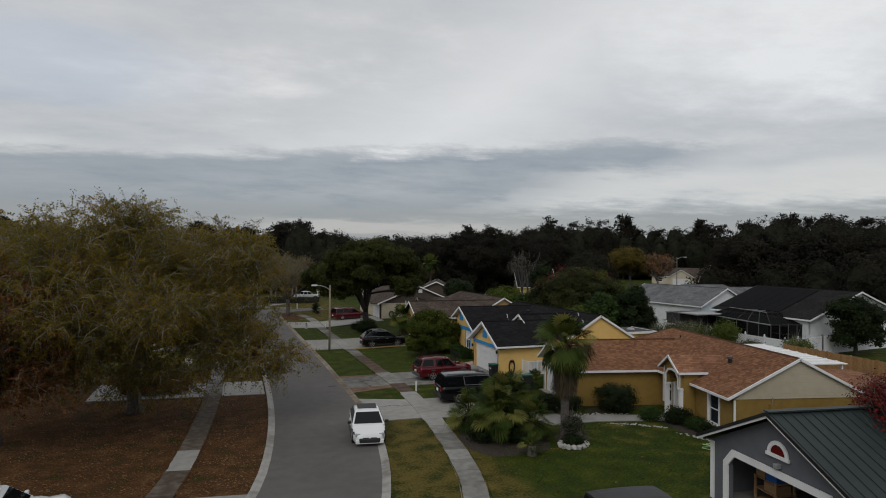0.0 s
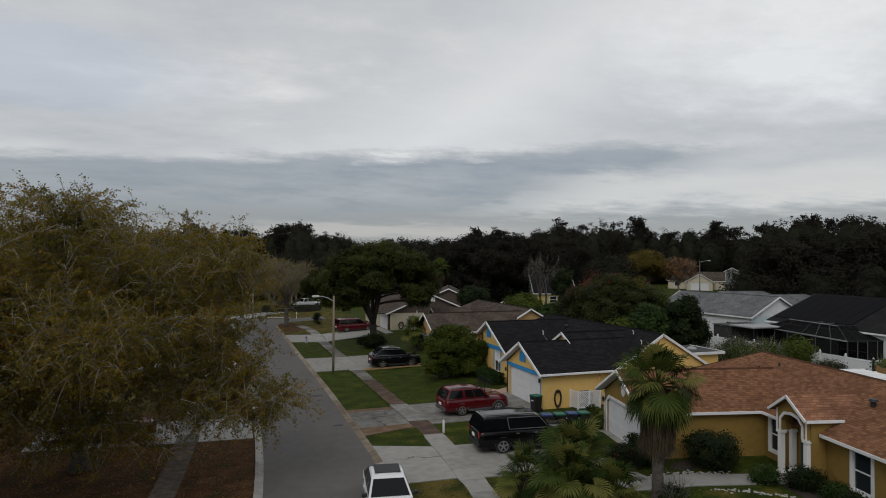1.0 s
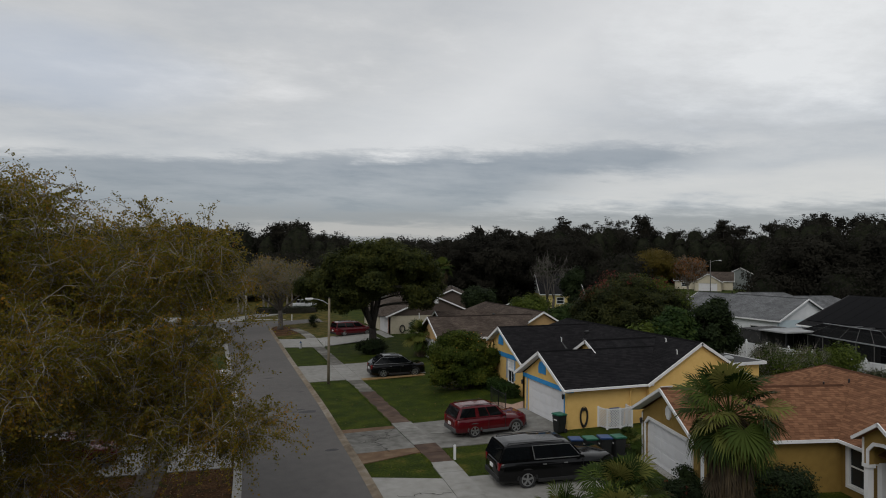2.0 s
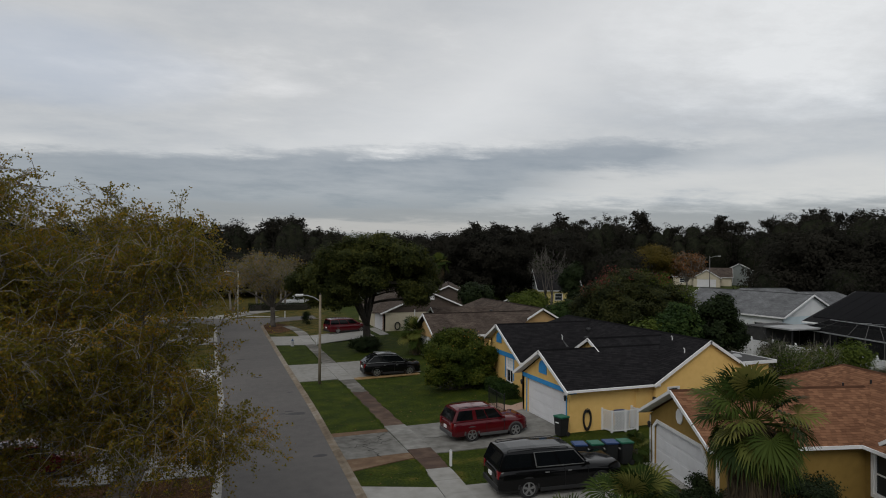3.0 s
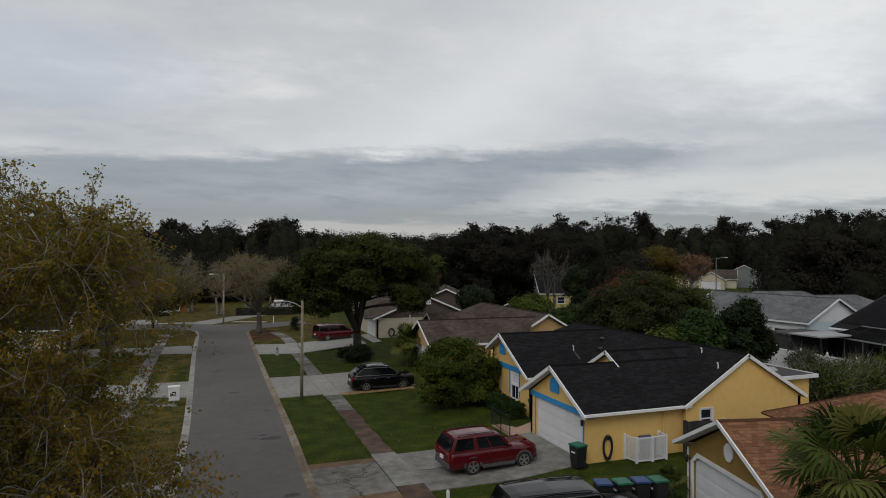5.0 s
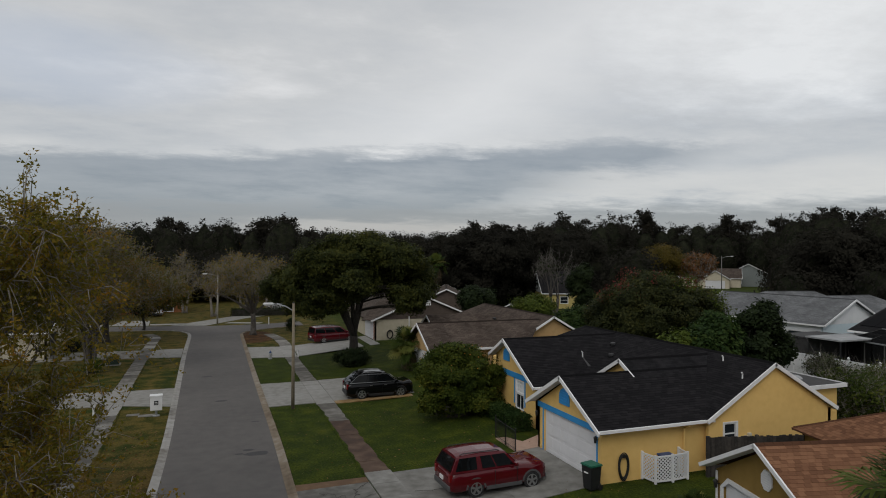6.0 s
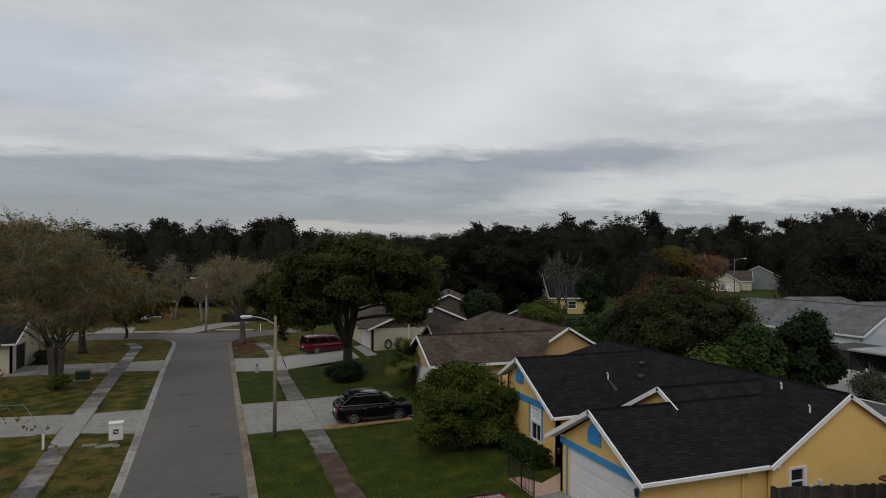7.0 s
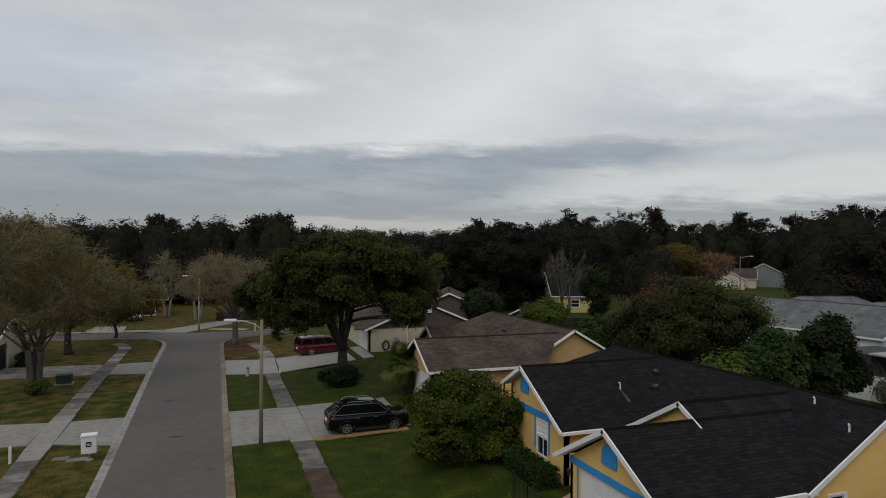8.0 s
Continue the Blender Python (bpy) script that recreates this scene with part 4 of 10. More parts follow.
    for x, y, z, dx, dy, dz in ((29.1, 42.2, 4.14, -0.62, 0, -0.35), (29.87, 44.15, 4.57, -0.7, 0, -0.39), (26.62, 51.68, 3.82, 0, -0.75, -0.42), (29.28, 52.42, 4.24, -0.7, 0, -0.392)):
        bm = bmesh.new()
        p, q = Vector((x, y, z + 0.022)), Vector((x + dx, y + dy, z + dz + 0.022))
        s_ = Vector((-dy, dx, 0)).normalized()
        prism(bm, [p - s_ * 0.03, q - s_ * 0.10, q + s_ * 0.07, p + s_ * 0.03], (0, 0, 0.004))
        bmesh.ops.recalc_face_normals(bm, faces=bm.faces[:])
        part("streak", bm, STREAK, h, "pale washed streak")
    # meter boxes and their conduit, and the joint in the stucco above them
    for x, z0, z1, w in ((28.50, 1.45, 1.72, 0.16), (28.74, 1.50, 1.76, 0.14), (28.95, 1.42, 1.86, 0.17)):
        part("meter_box", one_box(x - w / 2, 41.58, z0, x + w / 2, 41.72, z1, bevel=0.015), CREAM_STUCCO, h, "cream metal meter box")
    bm = bmesh.new()
    rod(bm, [(28.95, 41.66, 0.4), (28.95, 41.66, 1.45)], 0.025, 6)
    rod(bm, [(28.74, 41.66, 0.4), (28.74, 41.66, 1.52)], 0.02, 6)
    part("conduit", bm, CREAM_STUCCO, h)
    # low flat porch roof behind the gable end
    part("wall", one_box(34.3, 43.95, 0.0, 37.45, 47.1, 2.98), YELLOW_STUCCO, h)
    part("patio_roof", one_box(34.2, 43.7, 3.0, 37.75, 47.4, 3.10), TAR_ROOF, h, "dark flat roof of the rear addition")
    for q in ((34.3, 43.62, 2.94, 37.81, 43.69, 3.14), (37.76, 43.70, 2.94, 37.81, 47.4, 3.14)):
        part("fascia", one_box(*q), WHITE_PAINT, h, "white fascia board")
    bm = bmesh.new()
    bmesh.ops.create_uvsphere(bm, u_segments=14, v_segments=8, radius=0.38, matrix=Matrix.Translation((36.4, 45.6, 3.08)) @ Matrix.Diagonal((1, 1, 0.55, 1)))
    part("skylight", bm, WEATHERED_WHITE, h, "pale domed skylight", smooth=True)
    return h


TERRA_PITCH = 0.50      # rise of the terracotta roof


def terracotta_house():
    h = thing("house", "ochre stucco bungalow with terracotta shingle roof and white trim", "house", (21.54, 34.57, -0.03), -12.9)
    O, S = OCHRE_STUCCO, TERRACOTTA_SHINGLE
    k = TERRA_PITCH
    g0, g1 = (0.4, 2.5), (0.4, -2.95)
    wall("wall", h, O, g0, g1, 0.2, 2.55, [(0.45, 4.75, 0.2, 2.3)], peak=(2.7, 4.02))
    sectional_door(h, g0, g1, 0.45, 4.75, 2.3)
    # white surround of the garage door with clipped corners
    bm = bmesh.new()
    d, o = Vector((0, -1, 0)), Vector((-1, 0, 0))
    for a, b, c, e in ((0.30, 0.45, 0.2, 2.05), (4.75, 4.90, 0.2, 2.05)):
        prism(bm, [on_wall(g0, g1, s, z, 0.002) for s, z in ((a, c), (b, c), (b, e), (a, e))], o * 0.05)
    prism(bm, [on_wall(g0, g1, s, z, 0.002) for s, z in ((0.30, 2.05), (0.45, 2.05), (0.80, 2.32), (4.40, 2.32), (4.75, 2.05), (4.90, 2.05), (4.48, 2.46), (0.72, 2.46))], o * 0.05)
    part("door_surround", bm, WHITE_PAINT, h, "white door surround with clipped corners")
    # octagonal white louvre
    bm = bmesh.new()
    prism(bm, [on_wall(g0, g1, 2.75 + 0.27 * math.cos(a), 3.12 + 0.33 * math.sin(a), 0.002) for a in (math.pi * (i + 0.5) / 4 for i in range(8))], o * 0.05)
    for i in range(7):
        z = 2.90 + i * 0.07
        w = 0.19 if 0 < i < 6 else 0.12
        prism(bm, [on_wall(g0, g1, s, zz, 0.05) for s, zz in ((2.75 - w, z), (2.75 + w, z), (2.75 + w, z + 0.035), (2.75 - w, z + 0.035))], o * 0.02)
    part("gable_louvre", bm, WHITE_PAINT, h, "white octagonal gable louvre")
    wall("wall", h, O, (0.4, -2.95), (6.65, -2.95), 0.2, 2.55)
    m0, m1 = (6.65, -2.95), (6.65, -11.0)
    wall("wall", h, O, m0, m1, 0.2, 2.55, [(0.42, 1.42, 0.80, 2.40), (2.6, 3.8, 0.2, 2.3), (5.70, 6.70, 0.80, 2.40)])
    window(h, m0, m1, 0.42, 1.42, 0.80, 2.40, (0, 1), trim=0.12)
    window(h, m0, m1, 5.70, 6.70, 0.80, 2.40, (0, 1), trim=0.12)
    band(h, m0, m1, 2.6, 3.8, 0.25, 2.3, material("teal_door", [(0.02, 0.05, 0.05), (0.03, 0.07, 0.07)], 3, 0.5), "front_door", -0.08)
    s0, s1 = (6.65, -11.0), (13.95, -11.0)
    wall("wall", h, O, s0, s1, 0.2, 2.55)
    # lapped siding in the gable
    top = lambda u: 2.55 + k * (3.65 - abs(u - 3.65)) + 0.02
    z = 2.55
    while z < 4.62:
        half = min(3.65, 3.65 - (z - 2.77) / k)
        bm = bmesh.new()
        prism(bm, [on_wall(s0, s1, 3.65 - half, z, 0.035), on_wall(s0, s1, 3.65 + half, z, 0.035), on_wall(s0, s1, 3.65 + max(0.03, half - 0.14 / k), z + 0.14, 0.012), on_wall(s0, s1, 3.65 - max(0.03, half - 0.14 / k), z + 0.14, 0.012)], (0, 0.14, 0))
        part("siding_board", bm, CREAM_SIDING, h)
        z += 0.14
    wall("wall", h, O, (13.95, -11.0), (13.95, 6.3), 0.2, 2.55)
    wall("wall", h, O, (13.95, 6.3), (6.65, 6.3), 0.2, 2.55)
    wall("wall", h, O, (6.65, 6.3), (6.65, 2.5), 0.2, 2.55)
    wall("wall", h, O, (6.65, 2.5), (0.4, 2.5), 0.2, 2.55)
    # porch: small gable on white columns over a clipped arch
    p0, p1 = (5.75, -5.15), (5.75, -7.15)
    bm = bmesh.new()
    prism(bm, [on_wall(p0, p1, s, zz) for s, zz in ((0.0, 2.30), (0.28, 2.30), (0.28, 2.85), (0.55, 3.15), (1.0, 3.22), (1.0, 3.98), (0.0, 3.32))], (0.25, 0, 0))
    prism(bm, [on_wall(p0, p1, s, zz) for s, zz in ((1.0, 3.22), (1.45, 3.15), (1.72, 2.85), (1.72, 2.30), (2.0, 2.30), (2.0, 3.32), (1.0, 3.98))], (0.25, 0, 0))
    part("porch_gable", bm, O, h)
    bm = bmesh.new()
    arch = [(0.20, 2.30), (0.20, 2.90), (0.50, 3.24), (1.0, 3.32), (1.5, 3.24), (1.80, 2.90), (1.80, 2.30)]
    inner = [(0.32, 2.30), (0.32, 2.85), (0.56, 3.12), (1.0, 3.19), (1.44, 3.12), (1.68, 2.85), (1.68, 2.30)]
    for i in range(6):
        prism(bm, [on_wall(p0, p1, *q, 0.004) for q in (arch[i], arch[i + 1], inner[i + 1], inner[i])], (-0.04, 0, 0))
    for s in (0.0, 1.93):
        prism(bm, [on_wall(p0, p1, a, zz, 0.004) for a, zz in ((s, 2.3), (s + 0.08, 2.3), (s + 0.08, 3.32), (s, 3.32))], (-0.03, 0, 0))
    part("arch_trim", bm, WHITE_PAINT, h, "white trim round the porch arch")
    for s in (0.14, 1.86):
        for u in (5.88,) if s > 1 else (5.88, 6.45):
            c = on_wall(p0, p1, s, 0)
            bm = bmesh.new()
            box(bm, u - 0.11, c.y - 0.11, 0.25, u + 0.11, c.y + 0.11, 2.2)
            box(bm, u - 0.16, c.y - 0.16, 2.2, u + 0.16, c.y + 0.16, 2.34)
            box(bm, u - 0.15, c.y - 0.15, 0.22, u + 0.15, c.y + 0.15, 0.42)
            part("column", bm, WHITE_PAINT, h, "white square porch column")
    for sgn in (1, -1):
        a = [(5.5, -6.15 + sgn * 1.25, 3.26), (8.9, -6.15 + sgn * 1.25, 3.26), (8.9, -6.15, 4.10), (5.5, -6.15, 4.10)]
        roof_slope("porch_slope", h, S, a if sgn < 0 else [a[1], a[0], a[3], a[2]])
        wall("porch_wall", h, O, (5.9, -5.20) if sgn > 0 else (8.0, -7.10), (8.0, -5.20) if sgn > 0 else (5.9, -7.10), 2.3, 3.25, thick=0.12) if sgn < 0 else wall("porch_wall", h, O, (8.0, -5.20), (5.9, -5.20), 2.3, 3.25, thick=0.12)
        fascia(h, [((5.48, -6.15 + sgn * 1.28, 3.25), (5.48, -6.15, 4.10)), ((5.5, -6.15 + sgn * 1.28, 3.26), (7.3, -6.15 + sgn * 1.28, 3.26))], h=0.12)
    # white soffits under the rakes
    zr = 2.65 + k * 4.05
    for sgn in (1, -1):
        bm = bmesh.new()
        prism(bm, [(10.3 + sgn * 4.03, -11.14, 2.53), (10.3 + sgn * 4.03, -11.0, 2.53), (10.3, -11.0, zr - 0.125), (10.3, -11.14, zr - 0.125)], (0, 0, -0.012))
        bmesh.ops.recalc_face_normals(bm, faces=bm.faces[:])
        part("soffit", bm, WHITE_PAINT, h)
    # roofs
    roof_slope("roof_slope", h, S, [(6.25, 6.6, 2.65), (6.25, -11.15, 2.65), (10.3, -11.15, zr), (10.3, 2.55, zr)])
    roof_slope("roof_slope", h, S, [(14.35, -11.15, 2.65), (14.35, 6.6, 2.65), (10.3, 2.55, zr), (10.3, -11.15, zr)])
    roof_slope("roof_slope", h, S, [(14.35, 6.6, 2.65), (6.25, 6.6, 2.65), (10.3, 2.55, zr)])
    for p, q in (((0.0, -3.25, 2.65), (0.0, -0.2, 4.23)), ((0.0, -0.2, 4.23), (0.0, 2.85, 2.65))):
        rake_soffit(h, p, q, (0.42, 0, 0))
    wall("porch_wall", h, O, (5.95, -7.22), (6.62, -7.22), 0.2, 2.3, thick=0.1)
    roof_slope("roof_slope", h, S, [(0.0, -3.25, 2.65), (9.1, -3.25, 2.65), (9.1, -0.2, 4.23), (0.0, -0.2, 4.23)])
    roof_slope("roof_slope", h, S, [(9.1, 2.85, 2.65), (0.0, 2.85, 2.65), (0.0, -0.2, 4.23), (9.1, -0.2, 4.23)])
    ridge_cap(h, S, (10.3, -11.15, zr + 0.02), (10.3, 2.55, zr + 0.02))
    ridge_cap(h, S, (0.0, -0.2, 4.25), (9.0, -0.2, 4.25))
    ridge_cap(h, S, (10.3, 2.55, zr + 0.02), (6.3, 6.55, 2.7))
    fascia(h, [((-0.02, -3.29, 2.63), (-0.02, -0.2, 4.23)), ((-0.02, -0.2, 4.23), (-0.02, 2.89, 2.63)), ((0.0, -3.27, 2.65), (6.3, -3.27, 2.65)),
               ((6.23, -3.2, 2.65), (6.23, -5.0, 2.65)), ((6.23, -7.3, 2.65), (6.23, -11.15, 2.65)), ((0.0, 2.87, 2.65), (6.3, 2.87, 2.65)),
               ((6.2, -11.17, 2.63), (10.3, -11.17, zr)), ((10.3, -11.17, zr), (14.4, -11.17, 2.63))], h=0.13)
    band(h, (0.4, -2.95), (6.65, -2.95), 0.0, 0.14, 0.2, 2.5, WHITE_PAINT, "corner_board")
    band(h, g0, g1, 0.0, 0.10, 0.2, 2.5, WHITE_PAINT, "corner_board")
    band(h, s0, s1, 0.0, 0.12, 0.2, 2.5, WHITE_PAINT, "corner_board")
    roof_vent(h, 8.6, -7.5, 3.95)
    roof_vent(h, 8.9, 0.9, 3.95, small=True)
    roof_vent(h, 9.5, 0.0, 4.25, small=True)
    wall_lamp(h, (0.25, 2.3, 2.1))
    # meter, breaker box and the conduits that join them
    METER_GREY = material("weathered_meter_grey", [(0.20, 0.19, 0.15), (0.28, 0.27, 0.22)], 5.0, 0.6, metal=0.1, bump=0.05)
    part("breaker_box", one_box(8.62, -11.16, 1.48, 8.98, -11.002, 2.30, bevel=0.012), OCHRE_STUCCO, h, "ochre-painted breaker box")
    meter = part("meter_box", one_box(8.26, -11.14, 1.52, 8.56, -11.002, 1.96, bevel=0.012), METER_GREY, h, "grey electricity meter box")
    bm = bmesh.new()
    rod(bm, [(8.41, -11.13, 1.80), (8.41, -11.19, 1.80), (8.41, -11.215, 1.80)], [0.095, 0.095, 0.06], 14)
    part("meter_dial", bm, METER_GREY, meter, "round glass-fronted meter")
    for pts in ([(8.41, -11.06, 0.3), (8.41, -11.06, 1.53)], [(8.80, -11.06, 2.28), (8.80, -11.06, 2.62)], [(8.92, -11.06, 1.50), (8.92, -11.06, 0.62), (9.4, -11.06, 0.58)]):
        bm = bmesh.new()
        rod(bm, pts, 0.03, 7)
        part("conduit", bm, METER_GREY, h, "grey metal conduit")
    # low rear wing and its roof
    roof_slope("rear_roof", h, S, [(13.8, -9.4, 2.75), (20.0, -9.4, 2.45), (20.0, -3.0, 2.45), (13.8, -3.0, 2.75)], 0.12)
    wall("wall", h, O, (13.95, -9.1), (19.6, -9.1), 0.2, 2.4)
    wall("wall", h, O, (19.6, -9.1), (19.6, -3.2), 0.2, 2.4)
    # flat white aluminium roof over the rear patio
    sheet = part("patio_roof", one_box(15.0, -2.6, 2.72, 20.2, 6.4, 2.78), WHITE_PAINT, h, "white ribbed aluminium patio roof")
    for i in range(9):
        part("roof_rib", one_box(15.0, -1.66 + i * 1.0, 2.782, 20.2, -1.60 + i * 1.0, 2.83), WHITE_PAINT, sheet)
    for x, y in ((19.9, -2.4), (19.9, 2.0), (19.9, 6.2)):
        part("post", one_box(x - 0.06, y - 0.06, 0.3, x + 0.06, y + 0.06, 2.72), WHITE_PAINT, h)
    return h


def gable_house(label, at, turn, length, depth, eave, pitch, wall_mat, roof_mat, gable_mat=None, over=0.35, holes=None, door=None, group="", door_mat=None, hip=0.0, rake_mat=None, end_mat=None):
    """A bungalow: ridge along its own x axis, gables at both ends or hips that take off hip metres of ridge; holes per side as (side, s0, s1, z0, z1) become windows."""
    h = thing("house", label, "house", at, turn, group)
    L, D = length / 2, depth / 2
    zr = eave + pitch * (D + over)
    sides = {"south": ((-L, -D), (L, -D)), "east": ((L, -D), (L, D)), "north": ((L, D), (-L, D)), "west": ((-L, D), (-L, -D))}
    for side, (a, b) in sides.items():
        hs = [q[1:5] for q in holes or () if q[0] == side]
        ds = [q[1:5] for q in door or () if q[0] == side]
        wall("wall", h, end_mat if end_mat and side == "east" else wall_mat, a, b, 0.0, eave, hs + ds)
        for q in hs:
            window(h, a, b, *q, bars=(0, 1), trim=0.06)
        for q in ds:
            sectional_door(h, a, b, q[0], q[1], q[3], mat=door_mat)
        if side in ("east", "west") and not hip:
            wall("gable_wall", h, gable_mat or wall_mat, a, b, eave, eave + 0.02, peak=(D, eave + pitch * D))
    e = over
    zo = eave
    r = L + e - hip
    roof_slope("roof_slope", h, roof_mat, [(-L - e, -D - e, zo), (L + e, -D - e, zo), (r, 0, zr), (-r, 0, zr)])
    roof_slope("roof_slope", h, roof_mat, [(L + e, D + e, zo), (-L - e, D + e, zo), (-r, 0, zr), (r, 0, zr)])
    ridge_cap(h, roof_mat, (-r, 0, zr + 0.02), (r, 0, zr + 0.02))
    for k in (-1, 1):
        x = k * (L + e + 0.02)
        if hip:
            roof_slope("roof_slope", h, roof_mat, [(x, k * -(D + e), zo), (x, k * (D + e), zo), (k * r, 0, zr)])
            fascia(h, [((x, -D - e, zo), (x, D + e, zo))], h=0.15)
        else:
            fascia(h, [((x, -D - e - 0.04, zo - 0.02), (x, 0, zr)), ((x, 0, zr), (x, D + e + 0.04, zo - 0.02))], rake_mat if k < 0 else None, h=0.17, label="dark rake board" if rake_mat and k < 0 else "white fascia board")
    fascia(h, [((-L - e, -D - e - 0.02, zo), (L + e, -D - e - 0.02, zo)), ((-L - e, D + e + 0.02, zo), (L + e, D + e + 0.02, zo))], h=0.15)
    return h


yellow_house()
terracotta_house()


METAL_GREEN = material("green_metal_roof", [(0.017, 0.025, 0.025), (0.023, 0.032, 0.032), (0.030, 0.040, 0.040)], 1.5, 0.55, metal=0.0, spec=0.25, bump=0.03, big=0.6)
SOLAR_BLACK = material("black_pool_heater", [(0.006, 0.006, 0.007), (0.010, 0.010, 0.011)], 3.0, 0.8, bump=0.05, spec=0.04)
RED_GLASS = glass_material("red_glass", (0.10, 0.006, 0.008), 0.1)
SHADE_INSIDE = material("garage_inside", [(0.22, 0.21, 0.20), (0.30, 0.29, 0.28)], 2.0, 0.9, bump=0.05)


def grey_garage_house():
    h = thing("house", "grey clapboard house with green metal roof and open garage", "house", (18.39, 13.57, 0), -8.0)
    w, k, zE = 4.0, 0.47, 2.65
    za = zE + k * w
    g0, g1 = (0.35, 3.65), (0.35, -3.65)
    wall("wall", h, GREY_SIDING, g0, g1, 0.2, 2.55, [(1.1, 6.3, 0.2, 2.35)], peak=(3.65, za - 0.2))
    # lapped boards over the gable
    z = 2.56
    while z < za - 0.4:
        half = 3.62 - (z - 2.55) / k
        bm = bmesh.new()
        prism(bm, [on_wall(g0, g1, 3.65 - half, z, 0.025), on_wall(g0, g1, 3.65 + half, z, 0.025), on_wall(g0, g1, 3.65 + max(0.02, half - 0.14 / k), z + 0.14, 0.006), on_wall(g0, g1, 3.65 - max(0.02, half - 0.14 / k), z + 0.14, 0.006)], (0.02, 0, 0))
        part("siding_board", bm, GREY_SIDING, h)
        z += 0.14
    bm = bmesh.new()
    o = Vector((-1, 0, 0))
    outer = [(0.85, 0.2), (0.85, 1.95), (1.35, 2.52), (6.05, 2.52), (6.55, 1.95), (6.55, 0.2)]
    inner = [(1.12, 0.2), (1.12, 1.85), (1.5, 2.28), (5.9, 2.28), (6.28, 1.85), (6.28, 0.2)]
    for i in range(5):
        prism(bm, [on_wall(g0, g1, *q, 0.03) for q in (outer[i], outer[i + 1], inner[i + 1], inner[i])], o * 0.07)
    part("door_surround", bm, WHITE_PAINT, h, "white garage surround with clipped corners")
    band(h, g0, g1, 0.0, 0.20, 0.2, 2.5, WHITE_PAINT, "corner_board", 0.06)
    band(h, g0, g1, 7.1, 7.3, 0.2, 2.5, WHITE_PAINT, "corner_board", 0.06)
    # half-round window with red glass
    bm = bmesh.new()
    for i in range(10):
        a, b = math.pi * i / 10, math.pi * (i + 1) / 10
        prism(bm, [on_wall(g0, g1, 3.75 + r * math.cos(t), 3.05 + r * math.sin(t), 0.03) for r, t in ((0.36, a), (0.50, a), (0.50, b), (0.36, b))], o * 0.06)
    prism(bm, [on_wall(g0, g1, s, zz, 0.03) for s, zz in ((3.20, 2.95), (4.30, 2.95), (4.30, 3.06), (3.20, 3.06))], o * 0.08)
    win = part("window", bm, WHITE_PAINT, h, "white half-round window surround")
    bm = bmesh.new()
    prism(bm, [on_wall(g0, g1, 3.75 + 0.37 * math.cos(math.pi * i / 10), 3.05 + 0.37 * math.sin(math.pi * i / 10), 0.03) for i in range(11)], o * 0.02)
    part("pane", bm, RED_GLASS, win)
    bm = one_box(0.13, -0.25, 2.62, 0.33, -0.05, 2.78, bevel=0.02)
    part("flood_lamp", bm, GALVANISED, h)
    wall("wall", h, GREY_SIDING, (0.35, -3.65), (7.5, -3.65), 0.2, 2.55)
    wall("wall", h, GREY_SIDING, (7.5, 3.65), (0.35, 3.65), 0.2, 2.55)
    wall("inner_wall", h, SHADE_INSIDE, (7.4, -3.65), (7.4, 3.65), 0.2, 2.55)
    part("garage_floor", one_box(0.4, -3.6, 0.3, 7.4, 3.6, 0.37), CONCRETE, h)
    part("garage_ceiling", one_box(0.4, -3.6, 2.5, 7.4, 3.6, 2.56), SHADE_INSIDE, h)
    # metal roof with standing seams
    for sgn in (1, -1):
        a = [(-0.05, sgn * w, zE), (13.0, sgn * w, zE), (13.0, 0, za), (-0.05, 0, za)]
        sl = roof_slope("roof_slope", h, METAL_GREEN, a if sgn < 0 else [a[1], a[0], a[3], a[2]])
        for i in range(32):
            x = 0.0 + i * 0.41
            bm = bmesh.new()
            beam(bm, (x, sgn * w, zE + 0.035), (x, 0.0, za + 0.035), 0.035, 0.05)
            part("seam", bm, METAL_GREEN, sl)
        bm = bmesh.new()
        beam(bm, (-0.09, sgn * (w + 0.03), zE + 0.02), (-0.09, 0, za + 0.03), 0.08, 0.12)
        part("verge_trim", bm, DARK_METAL, h)
        fascia(h, [((-0.06, sgn * (w + 0.03), zE - 0.10), (-0.06, 0, za - 0.09))], h=0.10)
    bm = bmesh.new()
    beam(bm, (-0.1, 0, za + 0.07), (13.0, 0, za + 0.07), 0.3, 0.05)
    part("ridge_trim", bm, METAL_GREEN, h)
    # the higher main roof behind
    roof_slope("main_roof", h, METAL_GREEN, [(8.5, 4.4, 2.65), (8.5, -14.0, 2.65), (14.0, -14.0, 5.6), (14.0, 4.4, 5.6)])
    roof_slope("main_roof", h, METAL_GREEN, [(19.5, -14.0, 2.65), (19.5, 4.4, 2.65), (14.0, 4.4, 5.6), (14.0, -14.0, 5.6)])
    wall("wall", h, GREY_SIDING, (19.0, 4.0), (9.0, 4.0), 0.2, 2.6, peak=(5.0, 5.4))
    wall("wall", h, GREY_SIDING, (9.0, -3.65), (9.0, -13.6), 0.2, 2.6)
    # shelving and stored goods are things of their own
    m = h.matrix_basis

    def put(ob, label, category):
        ob.matrix_basis = m
        return tagged(ob, label, category)
    WOODM = material("raw_timber", [(0.20, 0.11, 0.05), (0.30, 0.17, 0.08), (0.36, 0.22, 0.11)], 8.0, 0.8, bump=0.1)
    sh = put(new("shelf_unit"), "raw timber shelf unit in a garage", "shelf")
